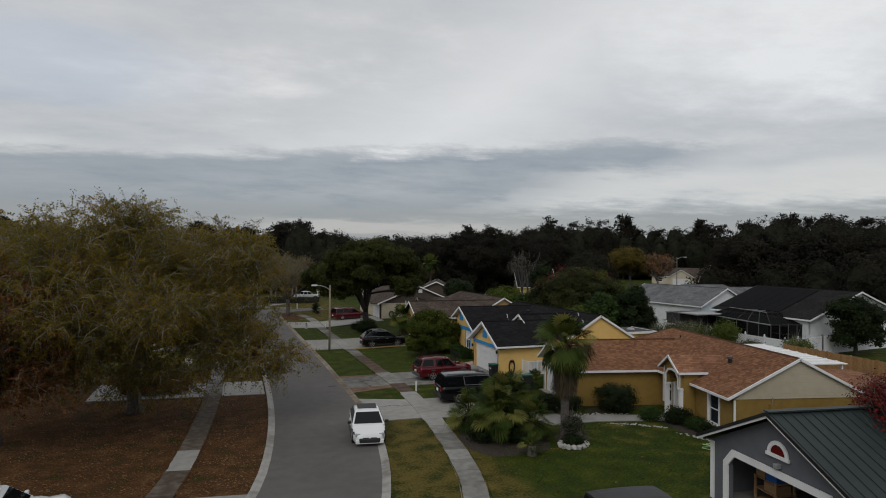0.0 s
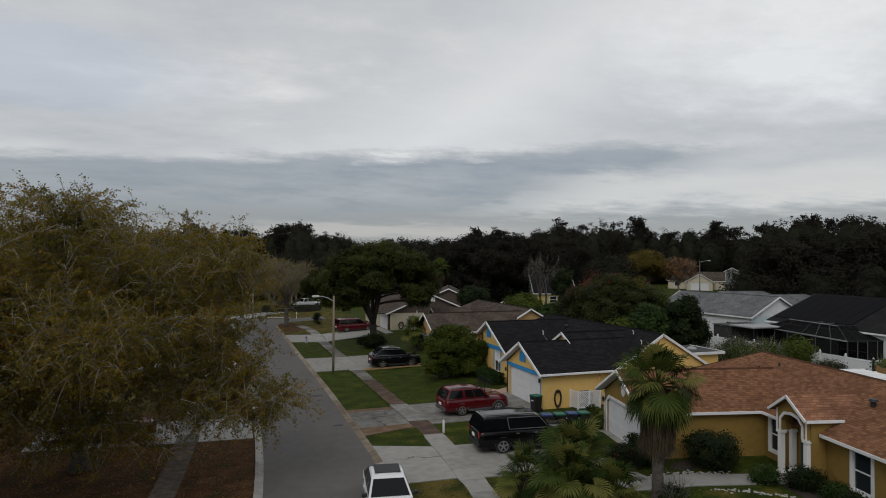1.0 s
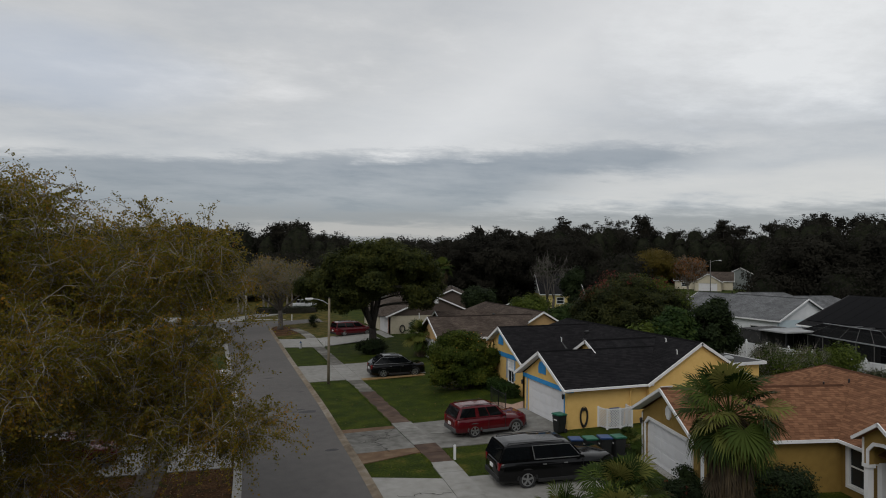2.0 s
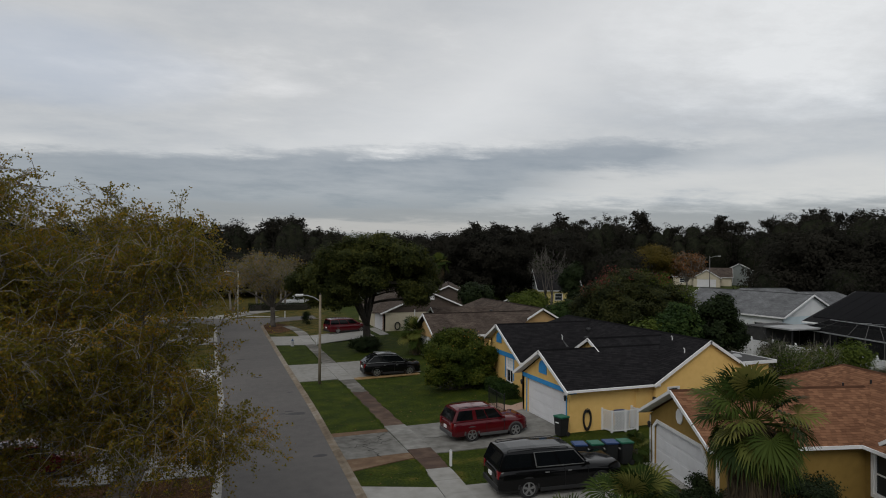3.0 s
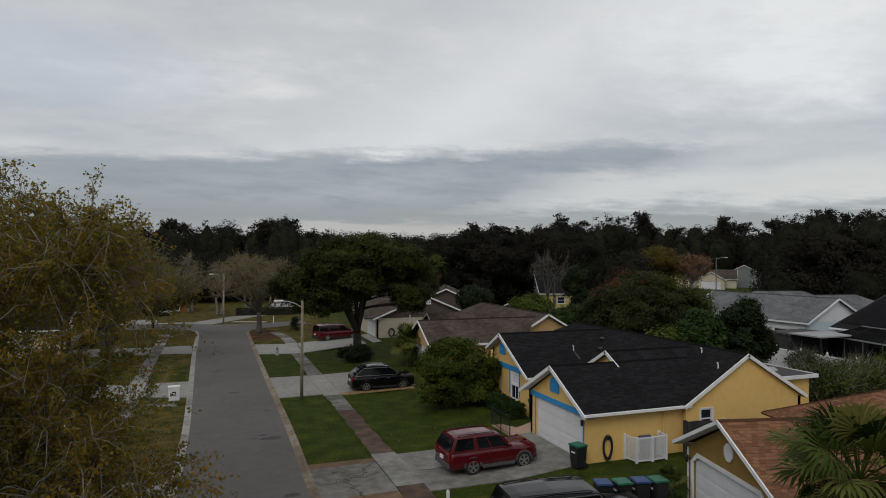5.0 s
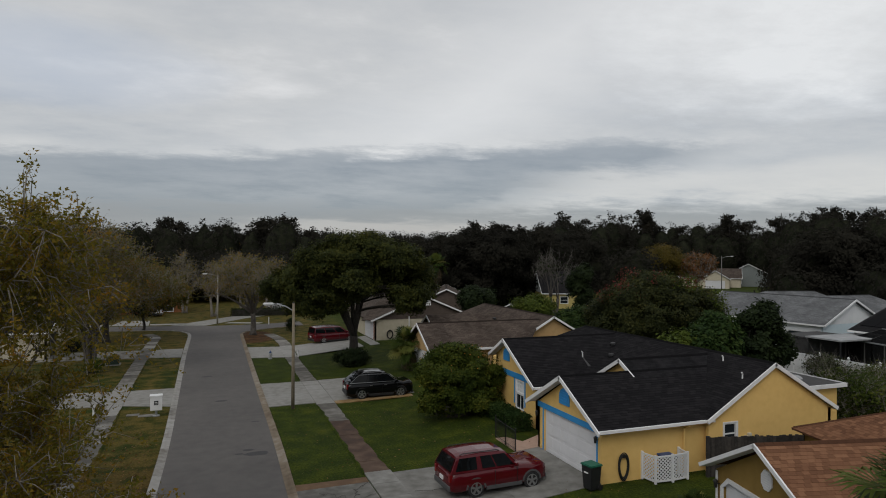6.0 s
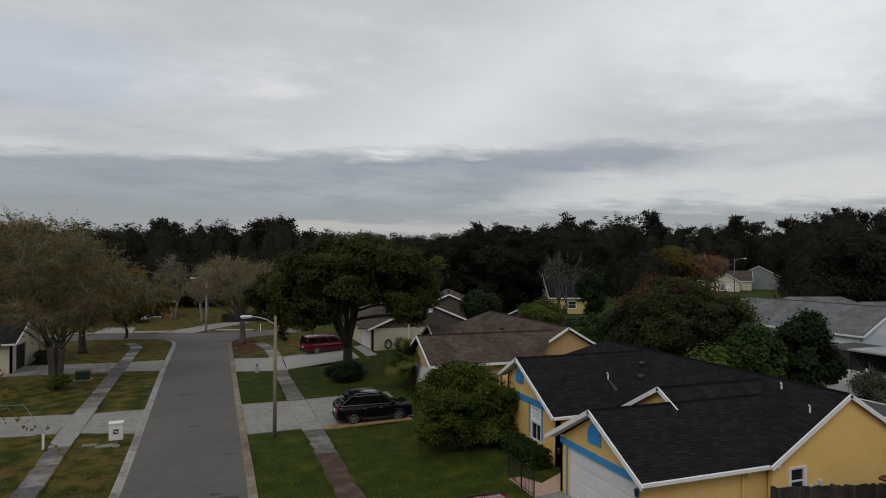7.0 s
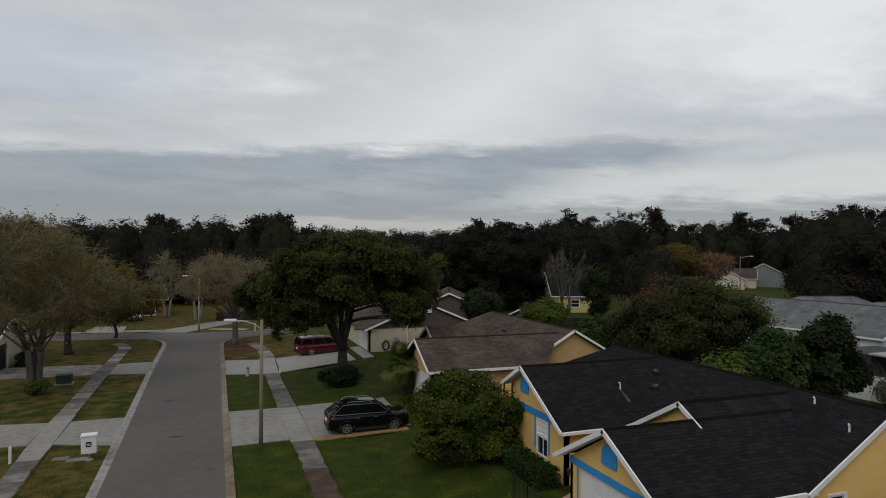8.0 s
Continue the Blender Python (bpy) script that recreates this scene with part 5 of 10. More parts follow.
    for x in (1.4, 2.2):
        for y in (1.3, 2.4):
            part("post", one_box(x - 0.04, y - 0.04, 0.37, x + 0.04, y + 0.04, 1.5), WOODM, sh)
    for z in (0.55, 0.98, 1.42):
        part("shelf", one_box(1.36, 1.25, z, 2.24, 2.45, z + 0.03), WOODM, sh)
    CARD = material("cardboard", [(0.25, 0.15, 0.07), (0.32, 0.20, 0.10)], 6.0, 0.85, bump=0.05)
    BLUEP = material("blue_plastic", [(0.02, 0.09, 0.35), (0.03, 0.12, 0.42)], 4.0, 0.4, bump=0.02)
    CLEARP = material("clear_plastic_bag", [(0.45, 0.46, 0.48), (0.60, 0.61, 0.63)], 9.0, 0.25, bump=0.4, bump_scale=14)
    put(part("cardboard_box", one_box(1.42, 1.9, 1.455, 1.9, 2.4, 1.86, bevel=0.01), CARD), "brown cardboard box on a shelf", "box")
    put(part("plastic_crate", one_box(1.4, 1.28, 1.455, 1.95, 1.82, 1.72, bevel=0.015), BLUEP), "blue plastic crate on a shelf", "crate")
    bm = bmesh.new()
    bmesh.ops.create_icosphere(bm, subdivisions=3, radius=0.3)
    for v in bm.verts:
        v.co *= 1 + 0.15 * noise.noise(v.co * 6)
        v.co = Vector((v.co.x + 1.68, v.co.y + 1.55, v.co.z * 0.8 + 1.94))
    put(part("plastic_bag", bm, CLEARP, smooth=True), "stuffed clear plastic bag on a crate", "bag")
    put(part("cardboard_box", one_box(1.45, 1.35, 1.01, 2.1, 2.0, 1.34, bevel=0.01), CARD), "brown cardboard box under a shelf", "box")
    put(part("storage_tote", one_box(3.6, 0.2, 0.37, 4.3, 1.0, 0.85, bevel=0.02), DARK_METAL), "dark storage tote on a garage floor", "tote")
    put(part("storage_tote", one_box(2.6, -1.3, 0.37, 3.2, -0.5, 0.9, bevel=0.02), GALVANISED), "grey storage tote on a garage floor", "tote")
    put(part("cabinet", one_box(6.6, -2.8, 0.37, 7.2, -1.2, 1.7, bevel=0.01), CARD), "brown cabinet against a garage wall", "cabinet")
    return h


def taupe_house():
    h = thing("house", "tan stucco bungalow with grey-brown shingle roof", "house")
    T, S = TAN_STUCCO, BROWN_SHINGLE
    k = 0.56
    x0, xr, x1, y0, y1 = 29.4, 33.0, 36.6, 65.9, 84.0
    zr = 2.68 + k * 3.6
    wall("wall", h, T, (x0 + 0.35, y0 + 0.35), (x1 - 0.35, y0 + 0.35), 0.2, 2.62, peak=(3.25, zr - 0.2))
    wall("wall", h, T, (x1 - 0.35, y0 + 0.35), (x1 - 0.35, y1 - 0.4), 0.2, 2.62)
    wall("wall", h, T, (x1 - 0.35, y1 - 0.4), (x0 + 0.35, y1 - 0.4), 0.2, 2.62)
    wall("wall", h, T, (x0 + 0.35, y1 - 0.4), (x0 + 0.35, 70.0), 0.2, 2.62)
    wall("wall", h, T, (21.6, 69.6), (21.6, 64.5), 0.2, 2.62, [(0.5, 4.6, 0.2, 2.3)], peak=(2.55, 4.1))
    sectional_door(h, (21.6, 69.6), (21.6, 64.5), 0.5, 4.6, 2.3)
    wall("wall", h, T, (21.6, 64.5), (29.8, 64.5), 0.2, 2.62)
    wall("wall", h, T, (29.8, 69.6), (21.6, 69.6), 0.2, 2.62)
    roof_slope("roof_slope", h, S, [(x0, y1, 2.68), (x0, y0, 2.68), (xr, y0, zr), (xr, y1 - 3.6, zr)])
    roof_slope("roof_slope", h, S, [(x1, y0, 2.68), (x1, y1, 2.68), (xr, y1 - 3.6, zr), (xr, y0, zr)])
    roof_slope("roof_slope", h, S, [(x1, y1, 2.68), (x0, y1, 2.68), (xr, y1 - 3.6, zr)])
    roof_slope("roof_slope", h, S, [(21.2, 64.0, 2.68), (29.6, 64.0, 2.68), (32.4, 67.05, 4.39), (21.2, 67.05, 4.39)])
    roof_slope("roof_slope", h, S, [(32.4, 70.1, 2.68), (21.2, 70.1, 2.68), (21.2, 67.05, 4.39), (32.4, 67.05, 4.39)])
    roof_slope("roof_slope", h, S, [(24.5, 71.6, 2.68), (31.5, 71.6, 2.68), (31.5, 74.4, 4.25), (24.5, 74.4, 4.25)])
    roof_slope("roof_slope", h, S, [(31.5, 77.2, 2.68), (24.5, 77.2, 2.68), (24.5, 74.4, 4.25), (31.5, 74.4, 4.25)])
    wall("wall", h, T, (24.9, 76.8), (24.9, 72.0), 0.2, 2.62, [(1.7, 3.1, 1.0, 2.3)], peak=(2.4, 4.0))
    window(h, (24.9, 76.8), (24.9, 72.0), 1.7, 3.1, 1.0, 2.3, (1, 1), trim=0.06)
    wall("wall", h, T, (24.9, 72.0), (29.7, 72.0), 0.2, 2.62)
    ridge_cap(h, S, (xr, y0, zr + 0.02), (xr, y1 - 3.6, zr + 0.02))
    ridge_cap(h, S, (21.2, 67.05, 4.41), (32.2, 67.05, 4.41))
    fascia(h, [((x0 - 0.04, y0 - 0.02, 2.66), (xr, y0 - 0.02, zr)), ((xr, y0 - 0.02, zr), (x1 + 0.04, y0 - 0.02, 2.66)),
               ((21.18, 63.96, 2.66), (21.18, 67.05, 4.39)), ((21.18, 67.05, 4.39), (21.18, 70.14, 2.66)), ((21.2, 63.98, 2.68), (29.4, 63.98, 2.68)),
               ((24.48, 71.56, 2.66), (24.48, 74.4, 4.25)), ((24.48, 74.4, 4.25), (24.48, 77.24, 2.66))], h=0.16)
    roof_vent(h, 31.0, 73.5, 3.7)
    return h


def cream_house():
    h = thing("house", "cream stucco house with brown siding gable and brown roof", "house")
    W, S = CREAM_STUCCO, TAUPE_SHINGLE
    y0 = 86.5
    x0, xr, x1, za = 22.2, 28.5, 34.6, 5.15
    k = (za - 2.55) / (xr - x0)
    s0, s1 = (22.7, y0 + 0.3), (34.1, y0 + 0.3)
    wall("wall", h, W, s0, s1, 0.2, 2.6)
    z = 2.6
    while z < za - 0.35:
        half0 = max(0.05, (za - 0.16 - z) / k)
        half1 = max(0.03, (za - 0.16 - z - 0.17) / k)
        bm = bmesh.new()
        c = xr - 22.7
        prism(bm, [on_wall(s0, s1, c - min(half0, c), z, 0.035), on_wall(s0, s1, c + min(half0, 5.6), z, 0.035), on_wall(s0, s1, c + min(half1, 5.6), z + 0.17, 0.012), on_wall(s0, s1, c - min(half1, c), z + 0.17, 0.012)], (0, 0.15, 0))
        part("siding_board", bm, BROWN_SIDING, h)
        z += 0.17
    band(h, s0, s1, 5.9, 6.5, 4.05, 4.6, WHITE_PAINT, "gable_louvre", 0.07)
    wall("wall", h, W, (34.1, y0 + 0.3), (34.1, 101.0), 0.2, 2.6)
    wall("wall", h, W, (34.1, 101.0), (22.7, 101.0), 0.2, 2.6)
    wall("wall", h, W, (22.7, 101.0), (22.7, y0 + 0.3), 0.2, 2.6, [(9.2, 13.6, 0.2, 2.35), (2.5, 4.2, 0.9, 2.2)])
    sectional_door(h, (22.7, 101.0), (22.7, y0 + 0.3), 9.2, 13.6, 2.35)
    window(h, (22.7, 101.0), (22.7, y0 + 0.3), 2.5, 4.2, 0.9, 2.2, (1, 1), trim=0.08)
    BRICKRED = material("red_brick_quoin", [(0.22, 0.06, 0.04), (0.30, 0.09, 0.06)], 8.0, 0.9)
    for i in range(6):
        for j in range(2):
            band(h, (22.7, 101.0), (22.7, y0 + 0.3), 13.66 + j * 0.26, 13.84 + j * 0.26, 0.45 + i * 0.34 + 0.17 * j, 0.60 + i * 0.34 + 0.17 * j, BRICKRED, "brick", 0.03)
    roof_slope("roof_slope", h, S, [(x0, 101.4, 2.55), (x0, y0, 2.55), (xr, y0, za), (xr, 101.4, za)])
    roof_slope("roof_slope", h, S, [(x1, y0, 2.62), (x1, 101.4, 2.62), (xr, 101.4, za), (xr, y0, za)])
    roof_slope("roof_slope", h, S, [(21.4, 87.6, 2.55), (27.5, 87.6, 2.55), (27.5, 91.2, 4.55), (24.2, 91.2, 4.3)])
    ridge_cap(h, S, (xr, y0, za + 0.02), (xr, 101.4, za + 0.02))
    fascia(h, [((x0 - 0.04, y0 - 0.02, 2.53), (xr, y0 - 0.02, za)), ((xr, y0 - 0.02, za), (x1 + 0.04, y0 - 0.02, 2.6))], h=0.17)
    # dish, pipes and meter on the side wall
    bm = bmesh.new()
    rod(bm, [(28.2, 86.6, 1.6), (28.2, 86.3, 2.0)], 0.03, 6)
    rod(bm, [(28.25, 86.2, 2.0), (28.35, 86.05, 2.05)], [0.36, 0.30], 12)
    part("satellite_dish", bm, GALVANISED, h)
    bm = bmesh.new()
    rod(bm, [(26.6, 86.65, 0.4), (26.6, 86.65, 2.9)], 0.06, 8)
    part("pipe", bm, WHITE_PAINT, h)
    part("meter_box", one_box(25.3, 86.6, 1.2, 25.6, 86.79, 1.7), GALVANISED, h)
    bm = bmesh.new()
    for i in range(14):
        a = 2 * math.pi * i / 14
        b = 2 * math.pi * (i + 1) / 14
        rod(bm, [(24.4 + 0.32 * math.cos(a), 86.68, 0.95 + 0.45 * math.sin(a)), (24.4 + 0.32 * math.cos(b), 86.68, 0.95 + 0.45 * math.sin(b))], 0.07, 6)
    part("hose_coil", bm, DARK_METAL, h)
    return h


grey_garage_house()
taupe_house()
cream_house()
gable_house("cream stucco bungalow with a black shingle roof", (-14.8, 90.2, 0), 0, 13.0, 8.6, 2.55, 0.38, CREAM_STUCCO, DARK_SHINGLE,
            holes=[("south", 2.0, 3.4, 0.9, 2.1), ("south", 7.5, 9.0, 0.9, 2.1)], door=[("east", 1.2, 4.0, 0.0, 2.2)], door_mat=DARK_METAL)
gable_house("orange brick bungalow with grey shingle roof and open garage", (-6.6, 135.0, 0), 12, 14.0, 9.0, 2.6, 0.42, BRICK_ORANGE, TAUPE_SHINGLE,
            holes=[("south", 1.5, 3.0, 0.9, 2.1), ("south", 8.5, 12.5, 0.2, 2.2)])
gable_house("orange brick bungalow behind bare trees", (-34.0, 124.0, 0), 8, 14.0, 9.0, 2.6, 0.42, BRICK_ORANGE, TAUPE_SHINGLE, holes=[("south", 2.5, 4.0, 0.9, 2.1), ("south", 8.5, 10.0, 0.9, 2.1)])
STAINED_WHITE = material("stained_white_boards", [(0.38, 0.38, 0.37), (0.66, 0.67, 0.68), (0.72, 0.73, 0.74)], 1.3, 0.85, bump=0.1, big=0.5)
gable_house("white-walled long house with pale grey roof and blue gable", (63.96, 70.49, 0.35), -84.9, 14.8, 9.0, 3.0, 0.48, WHITE_WALL, GREY_SHINGLE, STAINED_WHITE,
            holes=[("south", 3.0, 4.6, 1.0, 2.0), ("south", 11.2, 12.9, 0.9, 2.2)], end_mat=PALE_BLUE_WALL)
for hx, hy, hturn, hlen in ((78.0, 81.7, -15, 13.0), (77.7, 73.2, -4, 12.4), (76.6, 65.6, 0, 9.4)):
    gable_house("white-walled house with pale grey hipped roof", (hx, hy, 0.35), hturn, hlen, 8.2, 2.85, 0.45, WHITE_WALL, GREY_SHINGLE, hip=3.4, group="pale hipped houses")
gable_house("charcoal-roofed house with white gable", (65.2, 51.5, 0.35), -91, 13.4, 14.0, 3.1, 0.39, WHITE_WALL, DARK_SHINGLE, holes=[("south", 3, 5, 0.3, 2.1), ("south", 8, 11, 0.3, 2.1)], rake_mat=DARK_METAL)
gable_house("yellow house with dark roof and white gable", (65.7, 120.0, 0.35), -17, 8.0, 9.5, 2.7, 0.75, material("pale_yellow_wall", [(0.50, 0.40, 0.14), (0.58, 0.47, 0.18)], 3.0, 0.85), DARK_SHINGLE, WHITE_WALL,
            holes=[("south", 3.0, 4.4, 0.9, 2.1)])
gable_house("cream house with brown roof and white garage door", (144.8, 164.5, 0.35), 46.5, 10.0, 7.6, 2.65, 0.62, CREAM_STUCCO, TAUPE_SHINGLE, door=[("west", 1.2, 6.4, 0.0, 2.3)])
gable_house("cream bungalow with brown shingle roof", (149.5, 171.5, 0.35), -43.5, 17.0, 9.0, 2.7, 0.60, CREAM_STUCCO, TAUPE_SHINGLE, holes=[("south", 2, 3.5, 0.9, 2.1)])
gable_house("grey-green house with dark shingle roof", (162.6, 169.4, 0.35), 45, 8.0, 11.0, 3.9, 0.53, material("sage_siding", [(0.15, 0.17, 0.165), (0.20, 0.22, 0.215)], 3.0, 0.85), DARK_SHINGLE, holes=[("west", 2.0, 3.6, 0.9, 2.4)])
gable_house("white house with dark roof between dark trees", (48.0, 148.0, 0.35), -15, 12.0, 10.0, 3.4, 0.5, WHITE_WALL, DARK_SHINGLE, holes=[("south", 2, 3.4, 1.6, 2.9), ("south", 6, 7.4, 1.6, 2.9)])
gable_house("brown-sided house with brown roof and white trim", (37.5, 104.0, 0.35), 70, 12.0, 9.0, 2.7, 0.45, BROWN_SIDING, TAUPE_SHINGLE)
gable_house("small shed with pale shingle roof", (46.5, 97.0, 0.35), 15, 4.5, 3.4, 2.0, 0.4, GREY_SIDING, TAUPE_SHINGLE)
gable_house("white house behind street trees", (30.0, 142.0, 0.35), 25, 14.0, 10.0, 2.8, 0.5, WHITE_WALL, DARK_SHINGLE, holes=[("south", 2, 3.4, 0.9, 2.1), ("south", 6, 9.4, 0.2, 2.3)])


# the black pool heater panels on the charcoal roof
heater = thing("pool_heater", "black pool heater panels laid on a roof", "solar panel")
m = pose(65.2, 51.5, 0.35, 0, 0, -91)
kk, zz = 0.39, 3.1
for i in range(7):
    x = -6.7 + i * 1.28
    bm = bmesh.new()
    low, high = zz + kk * 1.0 + 0.03, zz + kk * 6.95 + 0.03
    prism(bm, [m @ Vector(q) for q in ((x, -6.35, low), (x + 1.25, -6.35, low), (x + 1.25, -0.4, high), (x, -0.4, high))], (0, 0, 0.04))
    part("panel", bm, SOLAR_BLACK, heater)


# screened pool enclosure
BRONZE = material("weathered_bronze", [(0.07, 0.068, 0.064), (0.12, 0.118, 0.112)], 5, 0.5, bump=0.02)


def screen_enclosure():
    h = thing("pool_enclosure", "dark screened pool enclosure on a bronze frame", "screen enclosure", (57.68, 51.88, 0.35), -101.5)
    L, D, z1, z2, inn = 5.85, 2.0, 2.5, 3.5, 1.8
    SCREEN = bpy.data.materials.new("insect_screen")
    SCREEN.use_nodes = True
    n, l = SCREEN.node_tree.nodes, SCREEN.node_tree.links
    tr = n.new("ShaderNodeBsdfTransparent")
    mx = n.new("ShaderNodeMixShader")
    mx.inputs[0].default_value = 0.66
    n["Principled BSDF"].inputs["Base Color"].default_value = (0.006, 0.006, 0.0065, 1)
    n["Principled BSDF"].inputs["Roughness"].default_value = 0.8
    n["Principled BSDF"].inputs["Specular IOR Level"].default_value = 0.04
    l.new(tr.outputs[0], mx.inputs[1])
    l.new(n["Principled BSDF"].outputs[0], mx.inputs[2])
    l.new(mx.outputs[0], n["Material Output"].inputs[0])
    base = [(-L, -D), (L, -D), (L, D), (-L, D)]
    top = [(-L + inn, -D + inn), (L - 3.2, -D + inn), (L - 3.2, D), (-L + inn, D)]
    for i in range(3):
        a, b = base[i - 1], base[i]
        ta, tb = top[i - 1], top[i]
        k = 6 if i == 1 else 4
        bm = bmesh.new()
        prism(bm, [(*a, 0), (*b, 0), (*b, z1), (*a, z1)], (0.004, 0.004, 0))
        prism(bm, [(*a, z1), (*b, z1), (*tb, z2), (*ta, z2)], (0.004, 0.004, 0.004))
        part("screen_panel", bm, SCREEN, h)
        for j in range(k + 1):
            p = Vector((*a, 0)).lerp(Vector((*b, 0)), j / k)
            q = Vector((*ta, z2)).lerp(Vector((*tb, z2)), j / k)
            bm = bmesh.new()
            box(bm, p.x - 0.04, p.y - 0.04, 0, p.x + 0.04, p.y + 0.04, z1)
            beam(bm, (p.x, p.y, z1), q, 0.06, 0.06)
            part("post", bm, BRONZE, h)
        bm = bmesh.new()
        beam(bm, (*a, z1 + 0.03), (*b, z1 + 0.03), 0.08, 0.1)
        beam(bm, (*ta, z2 + 0.03), (*tb, z2 + 0.03), 0.08, 0.08)
        part("rail", bm, GALVANISED if i == 1 else DARK_METAL, h)
    bm = bmesh.new()
    prism(bm, [(*p, z2) for p in top], (0, 0, 0.005))
    part("screen_roof", bm, SCREEN, h)
    for j in range(1, 6):
        x = -L + inn + (2 * L - inn - 3.2) * j / 6
        bm = bmesh.new()
        beam(bm, (x, -D + inn, z2 + 0.04), (x, D, z2 + 0.04), 0.05, 0.06)
        part("roof_bar", bm, DARK_METAL if j not in (3, 4) else GALVANISED, h)
    return h


screen_enclosure()
# flat carport roof beside the long white house
canopy = thing("carport", "flat white carport roof on slim posts", "carport", (57.0, 57.35, 0.35), 1.5)
part("roof_sheet", one_box(-3.9, -1.6, 2.66, 3.6, 1.5, 2.78), WEATHERED_WHITE, canopy, "weathered white roof sheet")
for x in (-3.7, 0.0, 3.4):
    for y in (-1.45, 1.35):
        part("post", one_box(x - 0.05, y - 0.05, 0, x + 0.05, y + 0.05, 2.66), DARK_METAL, canopy)
# dark sheet added at the back: stands in for the shade under the carport
part("shade_sheet", one_box(-3.6, 1.36, 0.0, 3.3, 1.40, 2.62), TAR_ROOF, canopy, "dark sheet in place of the shade under the roof")
lean = thing("patio_cover", "dark flat patio cover beside a white wall", "patio cover", (56.9, 60.9, 0.35), 3)
part("roof_sheet", one_box(-2.7, -1.8, 2.40, 2.4, 1.6, 2.50), TAR_ROOF, lean)
for x in (-2.5, 2.2):
    part("post", one_box(x - 0.05, -1.7, 0, x + 0.05, -1.6, 2.40), DARK_METAL, lean)
# the same dark stand-in for shade, along the patio cover's open side
part("shade_sheet", one_box(-2.62, -1.5, 0.0, -2.58, 1.5, 2.38), TAR_ROOF, lean, "dark sheet in place of the shade under the roof")


# ---- fences ----
VINYL = material("white_vinyl", [(0.62, 0.63, 0.65), (0.72, 0.73, 0.74), (0.76, 0.77, 0.78)], 2.0, 0.5, bump=0.02, big=0.6)
CEDAR = material("cedar_boards", [(0.22, 0.115, 0.045), (0.30, 0.165, 0.065), (0.36, 0.20, 0.085)], 7.0, 0.85, bump=0.15, random_piece=0.2)
OLD_BOARDS = material("weathered_dark_boards", [(0.018, 0.016, 0.014), (0.035, 0.030, 0.027), (0.055, 0.048, 0.042)], 7.0, 0.95, bump=0.2, random_piece=0.25)


def panel_fence(label, pts, height, mat, board=None, post_every=2.4, caps=False, base=0.32):
    """A fence along the points: posts, and panels or single boards between them."""
    f = thing("fence", label, "fence")
    for a, b in zip(pts, pts[1:]):
        a, b = Vector((*a, base)), Vector((*b, base))
        d = b - a
        k = max(1, round(d.length / post_every))
        for i in range(k + 1):
            p = a + d * i / k
            bm = bmesh.new()
            box(bm, p.x - 0.065, p.y - 0.065, base - 0.05, p.x + 0.065, p.y + 0.065, base + height + 0.05)
            if caps:
                box(bm, p.x - 0.09, p.y - 0.09, base + height + 0.05, p.x + 0.09, p.y + 0.09, base + height + 0.09)
                rod(bm, [(p.x, p.y, base + height + 0.09), (p.x, p.y, base + height + 0.16), (p.x, p.y, base + height + 0.24), (p.x, p.y, base + height + 0.30)], [0.03, 0.085, 0.08, 0.01], 8)
            part("post", bm, mat, f)
            if i == k:
                break
            q = a + d * (i + 1) / k
            if board:
                n = int((q - p).length / board)
                for j in range(n):
                    c0, c1 = p + (q - p) * (j + 0.03) / n, p + (q - p) * (j + 0.97) / n
                    bm = bmesh.new()
                    hh = height + random.uniform(-0.03, 0.03)
                    s = Vector((-d.y, d.x, 0)).normalized() * 0.02
                    prism(bm, [c0 - s, c1 - s, c1 + s, c0 + s], (0, 0, hh))
                    part("board", bm, mat, f)
            else:
                bm = bmesh.new()
                s = Vector((-d.y, d.x, 0)).normalized()
                prism(bm, [p - s * 0.02, q - s * 0.02, q + s * 0.02, p + s * 0.02], (0, 0, height - 0.05))
                prism(bm, [p - s * 0.045 + Vector((0, 0, height - 0.14)), q - s * 0.045 + Vector((0, 0, height - 0.14)), q + s * 0.045 + Vector((0, 0, height - 0.14)), p + s * 0.045 + Vector((0, 0, height - 0.14))], (0, 0, 0.14))
                part("panel", bm, mat, f)
    return f


panel_fence("white vinyl privacy fence with ball-capped posts", [(50.4, 60.0), (50.8, 41.5), (57.0, 42.6), (71.5, 44.2)], 1.75, VINYL, caps=True)
panel_fence("reddish cedar board fence", [(48.6, 39.6), (47.4, 24.0)], 1.75, CEDAR, board=0.20)
panel_fence("weathered dark board fence beside a yellow house", [(26.2, 41.25), (30.6, 40.2), (34.8, 39.6)], 1.70, OLD_BOARDS, board=0.15)
panel_fence("weathered grey board fence behind the gardens", [(39.5, 84.5), (58.0, 79.5)], 1.70, material("grey_boards", [(0.05, 0.048, 0.045), (0.085, 0.08, 0.075)], 6, 0.9, bump=0.2), board=0.30)
panel_fence("grey chain-link-like back fence", [(44.0, 100.0), (66.0, 93.0)], 1.4, DARK_METAL, board=0.5)


